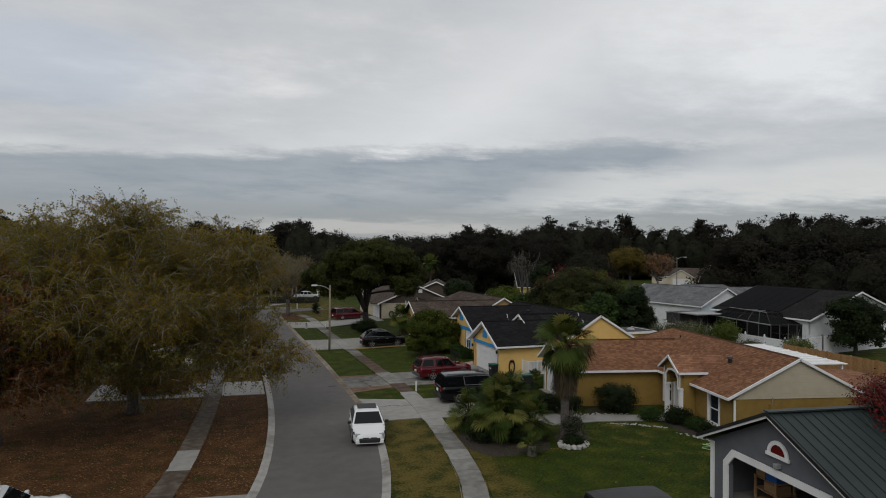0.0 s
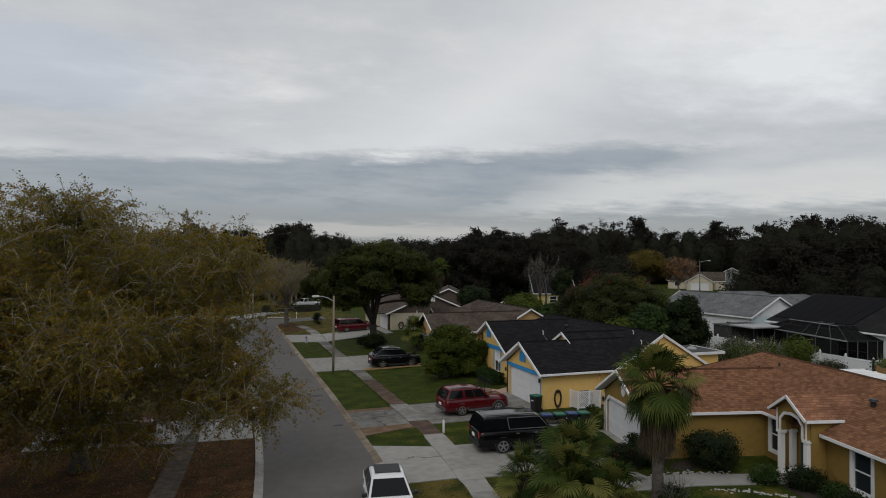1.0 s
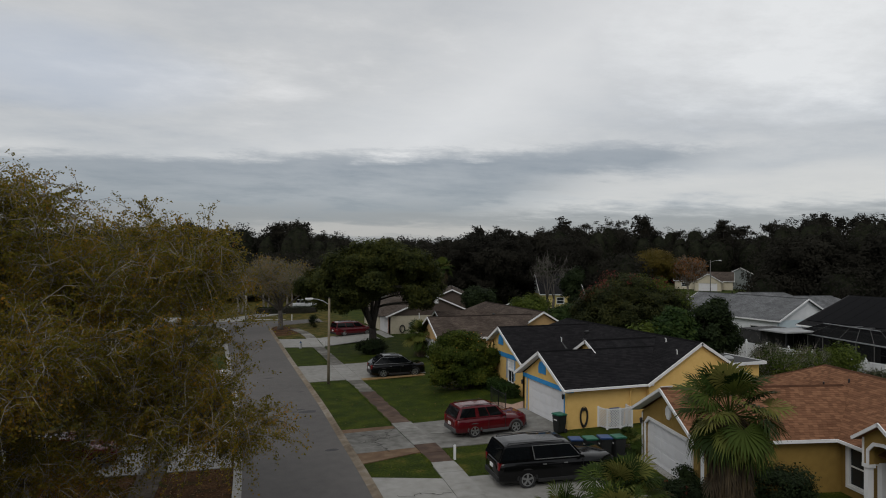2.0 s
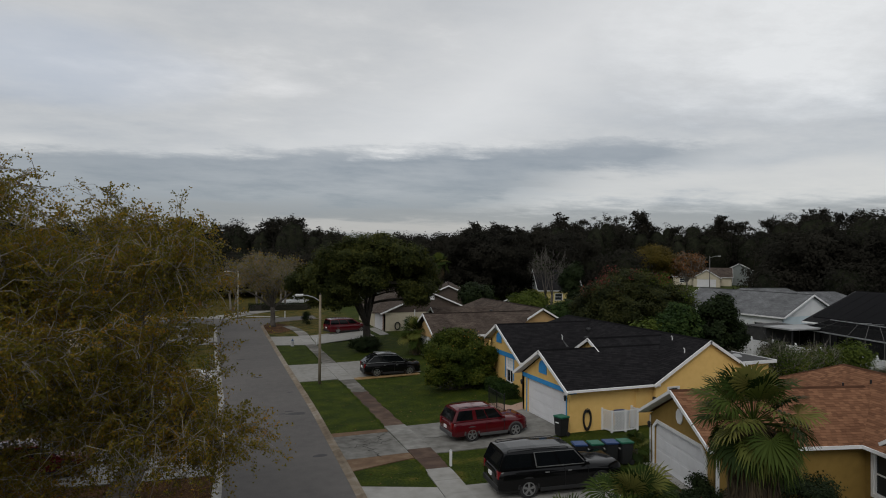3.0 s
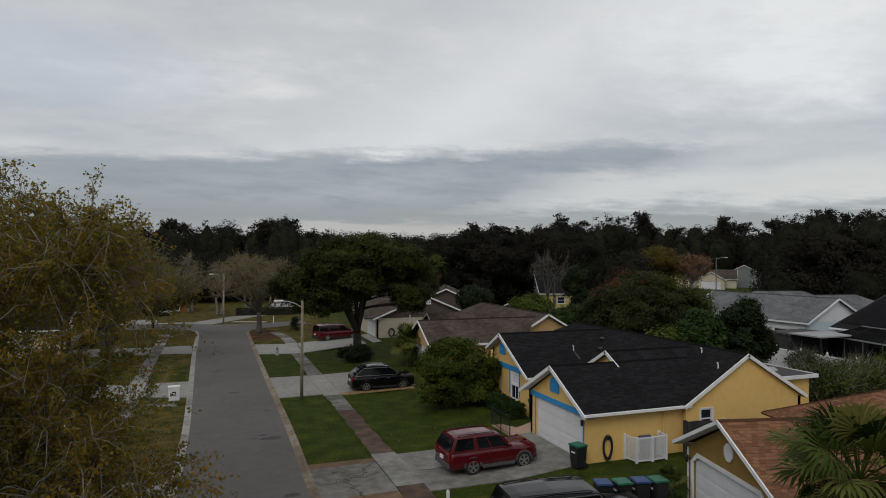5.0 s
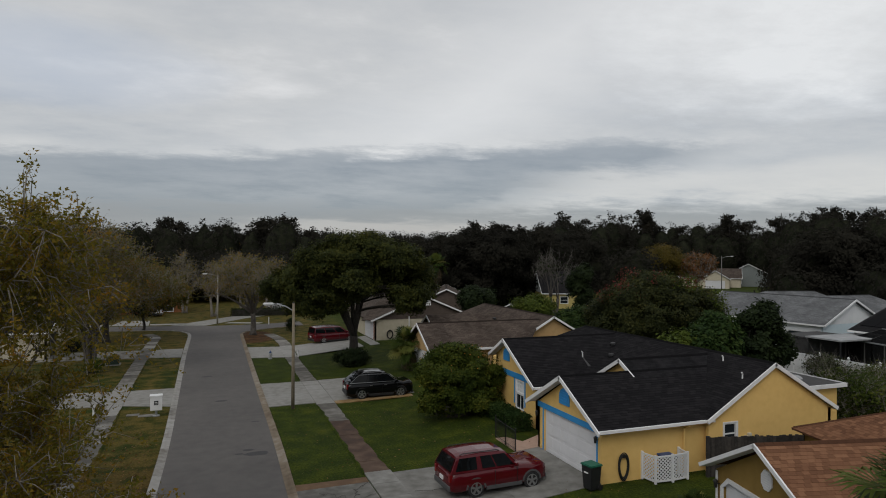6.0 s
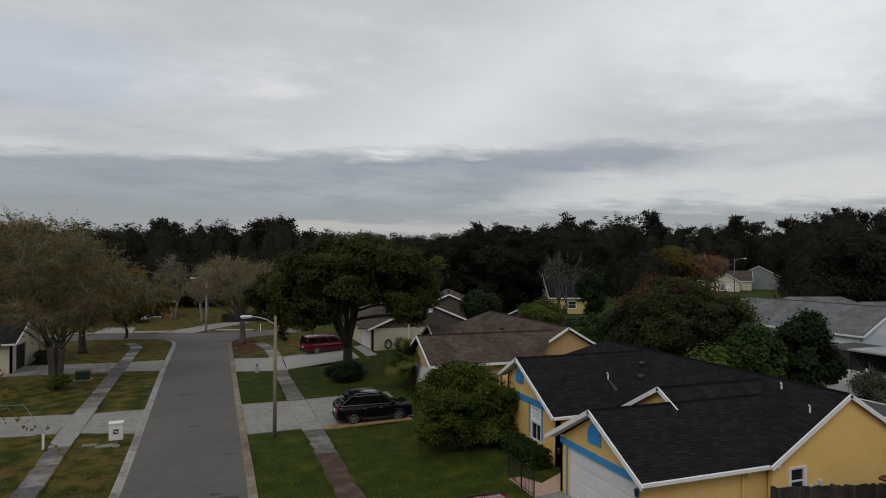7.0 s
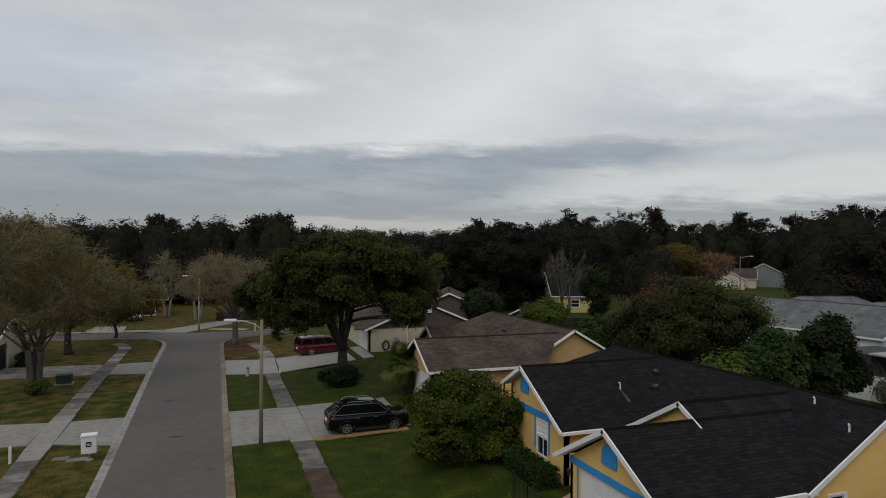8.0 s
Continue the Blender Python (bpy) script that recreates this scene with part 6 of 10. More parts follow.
# ---- street furniture ----
def street_lamp(x, y, h, arm, label, pole_mat, turn=180):
    s = thing("street_lamp", label, "street lamp", (x, y, gz(x)), turn)
    bm = bmesh.new()
    rod(bm, [(0, 0, -0.1), (0, 0, h * 0.5), (0, 0, h)], [0.118, 0.100, 0.082], 10)
    part("pole", bm, pole_mat, s, smooth=True)
    bm = bmesh.new()
    rod(bm, [(0.05, 0, h - 0.45), (arm * 0.35, 0, h - 0.18), (arm * 0.7, 0, h - 0.04), (arm, 0, h)], 0.03, 8)
    part("arm", bm, GALVANISED, s)
    bm = bmesh.new()
    box(bm, arm - 0.12, -0.13, h - 0.07, arm + 0.52, 0.13, h + 0.07)
    bmesh.ops.bevel(bm, geom=bm.edges[:], offset=0.045, segments=2, affect="EDGES")
    head = part("lamp_head", bm, WHITE_PAINT, s, "pale cobra-head luminaire")
    part("lens", one_box(arm + 0.05, -0.09, h - 0.10, arm + 0.45, 0.09, h - 0.068, bevel=0.01), GALVANISED, head)
    bm = bmesh.new()
    rod(bm, [(0, 0, h), (0, 0, h + 0.10)], [0.06, 0.045], 8)
    part("cap", bm, DARK_METAL, s)
    return s


street_lamp(10.84, 60.35, 6.70, 1.35, "weathered pole street lamp on the verge", POLE_WOOD, 176)
street_lamp(6.5, 111.6, 7.0, 1.5, "concrete pole street lamp at the junction", material("pole_concrete", [(0.30, 0.28, 0.24), (0.40, 0.38, 0.33)], 4, 0.85), 190)
street_lamp(112.2, 128.6, 9.4, 1.9, "tall distant street lamp", BRONZE, -45)


def hydrant(x, y):
    h = thing("fire_hydrant", "silver fire hydrant with a dark cap on the grass", "hydrant", (x, y, 0))
    SIL = material("silver_hydrant_paint", [(0.35, 0.36, 0.38), (0.48, 0.49, 0.50)], 6, 0.45, metal=0.3)
    bm = bmesh.new()
    rod(bm, [(0, 0, 0), (0, 0, 0.06), (0, 0, 0.061), (0, 0, 0.5), (0, 0, 0.501), (0, 0, 0.56)], [0.17, 0.17, 0.11, 0.11, 0.14, 0.14], 12)
    part("barrel", bm, SIL, h)
    bm = bmesh.new()
    rod(bm, [(0, 0, 0.56), (0, 0, 0.66), (0, 0, 0.72), (0, 0, 0.78)], [0.125, 0.10, 0.04, 0.03], 12)
    part("bonnet", bm, material("hydrant_blue", [(0.02, 0.05, 0.14), (0.03, 0.07, 0.18)], 5, 0.5), h, "dark blue hydrant bonnet")
    for d in ((0.2, 0), (-0.2, 0), (0, -0.22)):
        bm = bmesh.new()
        rod(bm, [(d[0] * 0.4, d[1] * 0.4, 0.42), (d[0], d[1], 0.42)], 0.06, 8)
        part("outlet", bm, SIL, h)


hydrant(11.05, 80.1)


def marker_post(x, y, h, label):
    p = thing("marker_post", label, "post", (x, y, gz(x)))
    part("stake", one_box(-0.055, -0.055, -0.05, 0.055, 0.055, h, bevel=0.012), WHITE_PAINT, p)
    bm = bmesh.new()
    rod(bm, [(0, 0, h), (0, 0, h + 0.05)], [0.06, 0.03], 8)
    part("cap", bm, GALVANISED, p)


marker_post(13.78, 40.1, 0.72, "short white utility marker post on the lawn")
marker_post(13.62, 80.3, 0.62, "short white utility marker post by a driveway")
marker_post(-0.6, 61.9, 0.80, "short white utility marker post by the pavement")
marker_post(13.2, 109.3, 1.0, "pale marker post at the junction")


def mailbox_cluster(x, y):
    p = thing("mailbox_unit", "white pedestal mailbox unit with a dark label", "mailbox", (x, y, 0), 4)
    bm = bmesh.new()
    rod(bm, [(0, 0, 0), (0, 0, 0.05), (0, 0, 0.051), (0, 0, 0.42)], [0.2, 0.2, 0.07, 0.07], 10)
    part("pedestal", bm, GALVANISED, p)
    body = part("body", one_box(-0.33, -0.24, 0.38, 0.33, 0.24, 1.22, bevel=0.025), WHITE_PAINT, p)
    bm = bmesh.new()
    box(bm, -0.36, -0.27, 1.20, 0.36, 0.27, 1.29)
    bmesh.ops.bevel(bm, geom=bm.edges[:], offset=0.02, segments=2, affect="EDGES")
    part("cap", bm, WHITE_PAINT, p)
    part("label_plate", one_box(-0.12, -0.253, 0.72, 0.12, -0.24, 0.96), DARK_METAL, body, "dark label plate")
    part("label_bar", one_box(-0.09, -0.258, 0.84, 0.07, -0.253, 0.88), WHITE_PAINT, body)
    part("label_bar", one_box(-0.06, -0.258, 0.77, 0.09, -0.253, 0.80), WHITE_PAINT, body)


mailbox_cluster(2.85, 61.25)
for x, y, w, d in ((1.5, 61.9, 0.7, 0.5), (2.32, 61.5, 0.95, 0.55)):
    tagged(part("utility_cover", one_box(x - w / 2, y - d / 2, -0.02, x + w / 2, y + d / 2, 0.03, bevel=0.008), OLD_CONCRETE), "grey concrete utility cover set in the grass", "cover")


def transformer(x, y):
    t = thing("transformer_box", "dark green pad-mounted transformer box", "utility box", (x, y, 0), 3)
    G = material("transformer_green", [(0.012, 0.030, 0.020), (0.020, 0.042, 0.028)], 4, 0.55, bump=0.03)
    part("pad", one_box(-0.62, -0.55, 0, 0.62, 0.55, 0.08, bevel=0.01), CONCRETE, t)
    part("cabinet", one_box(-0.5, -0.42, 0.08, 0.5, 0.42, 0.66, bevel=0.02), G, t)
    part("lid", one_box(-0.53, -0.45, 0.66, 0.53, 0.45, 0.74, bevel=0.02), G, t)


transformer(-2.23, 81.2)


def yard_sign(x, y):
    s = thing("yard_sign", "small white yard sign with dark bars", "sign", (x, y, 0), -10)
    part("board", one_box(-0.28, -0.01, 0.25, 0.28, 0.01, 0.72), WHITE_PAINT, s)
    part("stake", one_box(-0.02, -0.012, 0, 0.02, 0.012, 0.25), GALVANISED, s)
    for z in (0.35, 0.47, 0.58):
        part("printed_bar", one_box(-0.2, -0.016, z, 0.2, -0.0105, z + 0.05), DARK_METAL, s)


yard_sign(-2.2, 55.4)


# ---- bins, hose, lattice, gate ----
BIN_BLACK = material("bin_black_plastic", [(0.010, 0.011, 0.012), (0.018, 0.019, 0.020)], 5, 0.5, bump=0.03)
BIN_GREEN = material("bin_green_lid", [(0.012, 0.10, 0.060), (0.018, 0.14, 0.085)], 5, 0.5, bump=0.03)
BIN_BLUE = material("bin_blue_lid", [(0.02, 0.05, 0.14), (0.03, 0.07, 0.19)], 5, 0.5, bump=0.03)


def wheelie_bin(x, y, lid_mat, label, turn, body=None):
    b = thing("wheelie_bin", label, "bin", (x, y, gz(x) + 0.02), turn, "wheelie bins")
    bm = bmesh.new()
    q0 = [(-0.23, -0.24), (0.23, -0.24), (0.23, 0.24), (-0.23, 0.24)]
    a = [bm.verts.new((u, v, 0.03)) for u, v in q0]
    c = [bm.verts.new((u * 1.25, v * 1.28, 0.98)) for u, v in q0]
    bm.faces.new(a[::-1])
    bm.faces.new(c)
    for i in range(4):
        bm.faces.new((a[i], a[(i + 1) % 4], c[(i + 1) % 4], c[i]))
    bmesh.ops.bevel(bm, geom=bm.edges[:], offset=0.03, segments=2, affect="EDGES")
    part("body", bm, body or BIN_BLACK, b)
    bm = bmesh.new()
    box(bm, -0.32, -0.34, 0.98, 0.32, 0.34, 1.06)
    bmesh.ops.bevel(bm, geom=bm.edges[:], offset=0.03, segments=2, affect="EDGES")
    lid = part("lid", bm, lid_mat, b, "coloured hinged lid")
    bm = bmesh.new()
    rod(bm, [(0.34, -0.24, 0.96), (0.34, 0.24, 0.96)], 0.02, 6)
    part("handle", bm, BIN_BLACK, b)
    for v in (-0.27, 0.27):
        bm = bmesh.new()
        rod(bm, [(0.22, v - 0.03, 0.12), (0.22, v + 0.03, 0.12)], 0.12, 12)
        part("wheel", bm, DARK_METAL, b)
    part("label_bar", one_box(-0.302, -0.12, 0.70, -0.288, 0.12, 0.76), WHITE_PAINT, b)


wheelie_bin(20.65, 41.75, BIN_GREEN, "black wheelie bin with green lid by a garage", 10)
wheelie_bin(19.2, 37.75, BIN_BLUE, "black wheelie bin with blue lid beside a garage", -15)
wheelie_bin(19.85, 37.45, BIN_GREEN, "black wheelie bin with green lid beside a garage", -8)
wheelie_bin(20.5, 37.2, BIN_BLUE, "black wheelie bin with blue lid beside a garage", -12)
wheelie_bin(21.1, 36.95, BIN_GREEN, "black wheelie bin with green lid beside a garage", -6)
wheelie_bin(24.3, 41.55, BIN_BLUE, "dark wheelie bin inside a lattice screen", 90)


def hose_coil(x, y, z):
    h = thing("hose_reel", "black garden hose coiled on a yellow wall", "hose", (x, y, z))
    part("bracket", one_box(-0.06, -0.10, 0.30, 0.06, 0.0, 0.42), DARK_METAL, h)
    for j in range(5):
        bm = bmesh.new()
        pts = []
        rr = 0.24 + 0.035 * (j % 3)
        for i in range(25):
            a = 2 * math.pi * i / 24
            pts.append((rr * math.cos(a) * (0.85 + 0.1 * math.sin(a)), -0.05 - 0.03 * j / 2, rr * 1.9 * math.sin(a) - 0.08))
        rod(bm, pts, 0.022, 6)
        part("loop", bm, BIN_BLACK, h)


hose_coil(22.35, 42.0, 1.05)
lawn_hose = thing("garden_hose", "pale green garden hose lying in loose loops on grass", "hose", (24.3, 22.0, gz(24.3) + 0.03))
pts = [(0.95 * math.sin(0.31 * i) * math.cos(0.07 * i) + 0.25 * math.cos(1.15 * i), 0.35 * math.sin(0.52 * i + 0.6) + 0.16 * math.cos(1.9 * i), 0.012 * (i % 3)) for i in range(64)]
bm = bmesh.new()
rod(bm, pts, 0.016, 6)
part("tube", bm, material("pale_green_hose", [(0.28, 0.42, 0.20), (0.36, 0.52, 0.26)], 4.0, 0.5, bump=0.0), lawn_hose)


def lattice_screen(label, pts, height, base):
    f = thing("lattice_screen", label, "lattice screen")
    first = True
    for a, b in zip(pts, pts[1:]):
        a, b = Vector((*a, base)), Vector((*b, base))
        d = b - a
        L = d.length
        u = d / L
        bm = bmesh.new()
        for p in ((a, b) if first else (b,)):
            box(bm, p.x - 0.045, p.y - 0.045, base, p.x + 0.045, p.y + 0.045, base + height + 0.04)
        beam(bm, a + Vector((0, 0, height)), b + Vector((0, 0, height)), 0.05, 0.07)
        beam(bm, a + Vector((0, 0, 0.14)), b + Vector((0, 0, 0.14)), 0.05, 0.07)
        first = False
        fr = part("frame", bm, VINYL, f)
        step = 0.17
        for sgn in (1, -1):
            s = -height
            while s < L + height:
                s0, s1 = (s, s + height) if sgn > 0 else (s + height, s)
                z0, z1 = 0.1, height - 0.03
                t0, t1 = 0.0, 1.0
                for lo, hi in ((0.0, L),):
                    ds = s1 - s0
                    ta, tb = (lo - s0) / ds, (hi - s0) / ds
                    t0, t1 = max(t0, min(ta, tb)), min(t1, max(ta, tb))
                if t1 - t0 > 0.04:
                    p = a + u * (s0 + (s1 - s0) * t0) + Vector((0, 0, z0 + (z1 - z0) * t0))
                    q = a + u * (s0 + (s1 - s0) * t1) + Vector((0, 0, z0 + (z1 - z0) * t1))
                    nrm = Vector((-u.y, u.x, 0))
                    bm = bmesh.new()
                    beam(bm, p + nrm * 0.006 * sgn, q + nrm * 0.006 * sgn, 0.046, 0.008, up=nrm)
                    part("slat", bm, VINYL, fr)
                s += step


lattice_screen("white vinyl lattice screen round bins", [(23.32, 41.96), (23.44, 41.25), (24.28, 41.2), (25.12, 41.28), (25.2, 41.9)], 1.15, 0.34)


def iron_gate(label, pts, height, base):
    f = thing("iron_gate", label, "gate")
    for a, b in zip(pts, pts[1:]):
        a, b = Vector((*a, base)), Vector((*b, base))
        n = int((b - a).length / 0.12)
        for i in range(n + 1):
            p = a.lerp(b, i / n)
            bm = bmesh.new()
            r = 0.028 if i in (0, n) else 0.010
            rod(bm, [p, p + Vector((0, 0, height + (0.08 if i in (0, n) else 0)))], r, 5)
            part("post" if i in (0, n) else "bar", bm, DARK_METAL, f)
        for z in (0.12, height - 0.05):
            bm = bmesh.new()
            rod(bm, [a + Vector((0, 0, z)), b + Vector((0, 0, z))], 0.014, 5)
            part("rail", bm, DARK_METAL, f)


iron_gate("black iron gate and railing beside a garage", [(20.0, 49.6), (19.9, 48.2), (19.9, 47.1)], 1.05, 0.32)
driveway("patio_pink", [([(20.0, 47.3), (21.3, 47.3), (24.9, 47.5), (24.9, 49.4), (20.0, 49.6)], material("pink_concrete", [(0.38, 0.25, 0.19), (0.46, 0.32, 0.25)], 3, 0.85))], "pinkish concrete patio at an entry")
driveway("front_walk", [([(18.0, 31.75), (18.5, 28.75), (19.9, 29.75), (19.7, 31.45)], None), ([(18.5, 28.75), (21.0, 27.9), (21.0, 29.35), (19.9, 29.75)], None), ([(21.0, 27.9), (25.9, 26.6), (26.1, 27.8), (21.0, 29.35)], None)], "pale concrete walk to a porch")


def air_conditioner(x, y):
    """A box-shaped outdoor unit: base pan, louvred sides, corner posts and a round fan guard on top."""
    u = thing("air_conditioner", "grey outdoor air conditioning unit beside a yellow wall", "air conditioner", (x, y, gz(x)), 4)
    part("base", one_box(-0.42, -0.42, 0.0, 0.42, 0.42, 0.06), CONCRETE, u)
    part("body", one_box(-0.36, -0.36, 0.06, 0.36, 0.36, 0.78, bevel=0.03), GREY_TRIM_METAL, u)
    for i in range(9):
        bm = bmesh.new()
        for a in range(4):
            box(bm, -0.34, -0.375, 0.12 + i * 0.07, 0.34, -0.355, 0.15 + i * 0.07, Matrix.Rotation(a * math.pi / 2, 4, "Z"))
        part("louvre", bm, GREY_TRIM_METAL, u)
    bm = bmesh.new()
    rod(bm, [(0.29 * math.cos(a * math.pi / 12), 0.29 * math.sin(a * math.pi / 12), 0.80) for a in range(25)], 0.012, 5)
    for a in range(6):
        c_, s_ = math.cos(a * math.pi / 6) * 0.29, math.sin(a * math.pi / 6) * 0.29
        rod(bm, [(-c_, -s_, 0.80), (c_, s_, 0.80)], 0.008, 4)
    part("fan_guard", bm, DARK_METAL, u)
    return u


GREY_TRIM_METAL = material("grey_painted_metal", [(0.20, 0.205, 0.21), (0.27, 0.275, 0.28)], 4.0, 0.6, metal=0.2, bump=0.03)
air_conditioner(32.2, 41.05)


# ---- vehicles ----
def car_paint(name, c, metal=0.2, spec=0.5):
    return material(name, [tuple(v * 0.92 for v in c), c], 3.0, 0.10, metal=metal, bump=0.0, big=0.7, coat=0.0, spec=spec)


RED_PAINT = car_paint("dark_red_paint", (0.085, 0.004, 0.008), 0.0)
BLACK_PAINT = car_paint("black_paint", (0.004, 0.004, 0.0045), 0.0, 0.30)
WHITE_CAR = car_paint("white_car_paint", (0.72, 0.73, 0.74), 0.0)
GREY_TRIM = material("grey_plastic_trim", [(0.06, 0.06, 0.062), (0.08, 0.08, 0.082)], 5, 0.6, bump=0.03)
BLACK_TRIM = material("black_plastic_trim", [(0.010, 0.010, 0.011), (0.016, 0.016, 0.017)], 5, 0.55, bump=0.03)
GLOSS_BLACK = material("dark_glass_roof", [(0.006, 0.006, 0.007), (0.010, 0.010, 0.011)], 5, 0.25, bump=0.0, spec=0.10)
RUBBER = material("tyre_rubber", [(0.012, 0.012, 0.013), (0.022, 0.022, 0.023)], 9, 0.85, bump=0.1)
ALLOY = material("alloy_rim", [(0.30, 0.305, 0.31), (0.40, 0.405, 0.41)], 5, 0.3, metal=0.8, bump=0.0)
LAMP_CLEAR = glass_material("headlamp_glass", (0.30, 0.31, 0.32), 0.08)
LAMP_RED = glass_material("tail_lamp_red", (0.16, 0.006, 0.008), 0.12)


def car(label, at, turn, L, W, H, paint, nose, belt, ws0, ws1, rr1, rr0, wheelbase, fo, wheel=0.36, clear=0.2, hood=None, rails=False, trim=None, sunroof=False, chrome=None,
        windows=((0.03, 0.33), (0.36, 0.66), (0.69, 0.97)), pickup=None, top=None, tumble=0.84, sporty=False, group="parked cars"):
    """A car along its own x axis, nose at +x. Heights: belt line, roof H, hood. ws0, ws1: foot and head of the windscreen; rr1, rr0: head and foot of the rear window (x from the nose, back)."""
    c = thing("car", label, "car", (at[0], at[1], gz(at[0]) + at[2]), turn, group)
    hood = hood or belt - 0.06
    X = L / 2
    hw = W / 2
    # lower body: sections from tail to nose
    st = []
    for x, zt, wf, zb in ((-X, belt - 0.22, 0.80, clear + 0.22), (-X + 0.05, belt - 0.06, 0.90, clear + 0.06), (-X + 0.25, belt, 0.975, clear), (-X + 0.8, belt, 1.0, clear), (X - ws0 - 0.1, belt, 1.0, clear), (X - ws0 + 0.25, hood + 0.05, 0.99, clear),
                          (X - 0.75, hood - 0.02, 0.975, clear), (X - 0.28, nose + 0.10, 0.92, clear + 0.02), (X - 0.06, nose - 0.02, 0.82, clear + 0.06), (X, nose - 0.18, 0.74, clear + 0.18)):
        if sporty and x > X - 0.8:
            wf *= 1 - 0.16 * ((x - X + 0.8) / 0.8) ** 1.5
        st.append((x, zt, hw * wf, zb))
    bm = bmesh.new()
    rings = []
    for x, zt, w, zb in st:
        h = zt - zb
        half = [(w * 0.90, zb), (w * 0.985, zb + 0.10 * h), (w, zb + 0.45 * h), (w * 0.99, zb + 0.72 * h), (w * 0.955, zb + 0.93 * h), (w * 0.86, zt - 0.005), (w * 0.45, zt + 0.018)]
        pts = half + [(-y, z) for y, z in reversed(half)]
        rings.append([bm.verts.new((x, y, z)) for y, z in pts])
    for a, b in zip(rings, rings[1:]):
        for i in range(len(a)):
            bm.faces.new((a[i], a[(i + 1) % len(a)], b[(i + 1) % len(a)], b[i]))
    bm.faces.new(rings[0])
    bm.faces.new(rings[-1][::-1])
    bmesh.ops.recalc_face_normals(bm, faces=bm.faces[:])
    body = part("body", bm, paint, c, smooth=True)
    # cabin
    xs = (X - ws0, X - ws1, X - rr1, X - rr0)
    wb, wt = hw * 0.95, hw * tumble

    def side(u, h, sgn, out=0.0):
        """A point of the cabin's side: u from the rear edge to the front edge, h from the belt to the roof."""
        xa = xs[3] + (xs[2] - xs[3]) * h
        xb = xs[0] + (xs[1] - xs[0]) * h
        w = wb + (wt - wb) * h + out
        return Vector((xa + (xb - xa) * u, sgn * w, belt - 0.02 + (H - belt + 0.02) * h))
    bm = bmesh.new()
    rows = []
    for u, dz in ((0.0, -0.05), (0.12, -0.012), (0.5, 0.02), (0.88, -0.008), (1.0, -0.04)):
        row = []
        for sgn, h, k in ((1, 0, 1), (1, 0.82, 1), (1, 0.96, 0.95), (1, 1.0, 0.80), (1, 1.0, 0.4), (-1, 1.0, 0.4), (-1, 1.0, 0.80), (-1, 0.96, 0.95), (-1, 0.82, 1), (-1, 0, 1)):
            p = side(u, h, sgn)
            row.append(bm.verts.new((p.x, p.y * k, p.z + (dz if h > 0.5 else 0) + (0.02 if k < 0.5 else 0))))
        rows.append(row)
    for a, b in zip(rows, rows[1:]):
        for i in range(9):
            bm.faces.new((a[i], a[i + 1], b[i + 1], b[i]))
    for r in (rows[0], rows[-1]):
        bm.faces.new(r)
    bmesh.ops.recalc_face_normals(bm, faces=bm.faces[:])
    cab = part("cabin", bm, top or paint, c, smooth=False)

    def pane(name, pts, off, mat=None, parent=None):
        bm = bmesh.new()
        prism(bm, pts, off)
        bmesh.ops.recalc_face_normals(bm, faces=bm.faces[:])
        return part(name, bm, mat or CAR_GLASS, parent or cab)
    for sgn in (1, -1):
        for u0, u1 in windows:
            pane("side_window", [side(u0, 0.12, sgn, 0.004), side(u1, 0.12, sgn, 0.004), side(u1, 0.84, sgn, 0.004), side(u0, 0.84, sgn, 0.004)], (0, sgn * 0.008, 0))
        if chrome:
            c0, c1 = chrome
            for u0, u1, h0, h1 in ((c0, c1, 0.06, 0.11), (c0, c1, 0.85, 0.89), (c0, c0 + 0.012, 0.06, 0.89), (c1 - 0.012, c1, 0.06, 0.89)):
                pane("window_trim", [side(u0, h0, sgn, 0.008), side(u1, h0, sgn, 0.008), side(u1, h1, sgn, 0.008), side(u0, h1, sgn, 0.008)], (0, sgn * 0.008, 0), ALLOY)
    for name, u, dx in (("windscreen", 1.0, 0.010), ("rear_window", 0.0, -0.010)):
        lo, hi = side(u, 0.10, 1), side(u, 0.84, 1)
        pane(name, [(lo.x + dx, -lo.y * 0.90, lo.z), (lo.x + dx, lo.y * 0.90, lo.z), (hi.x + dx, hi.y * 0.88, hi.z - 0.02), (hi.x + dx, -hi.y * 0.88, hi.z - 0.02)], (dx, 0, 0.006))
    if sunroof:
        a, b = xs[2] + 0.1, xs[1] - 0.1
        pane("sunroof", [(a, -wt * 0.80, H + 0.030), (b, -wt * 0.80, H + 0.026), (b, wt * 0.80, H + 0.026), (a, wt * 0.80, H + 0.030)], (0, 0, 0.012), GLOSS_BLACK)
    if rails:
        for sgn in (1, -1):
            bm = bmesh.new()
            rod(bm, [(xs[2] + 0.15, sgn * wt * 0.86, H - 0.02), (xs[2] + 0.25, sgn * wt * 0.86, H + 0.035), (xs[1] - 0.35, sgn * wt * 0.86, H + 0.035), (xs[1] - 0.2, sgn * wt * 0.86, H - 0.02)], 0.018, 6)
            part("roof_rail", bm, BLACK_TRIM if rails == "dark" else ALLOY, cab)
    # wheels
    xf, xb = X - fo, X - fo - wheelbase
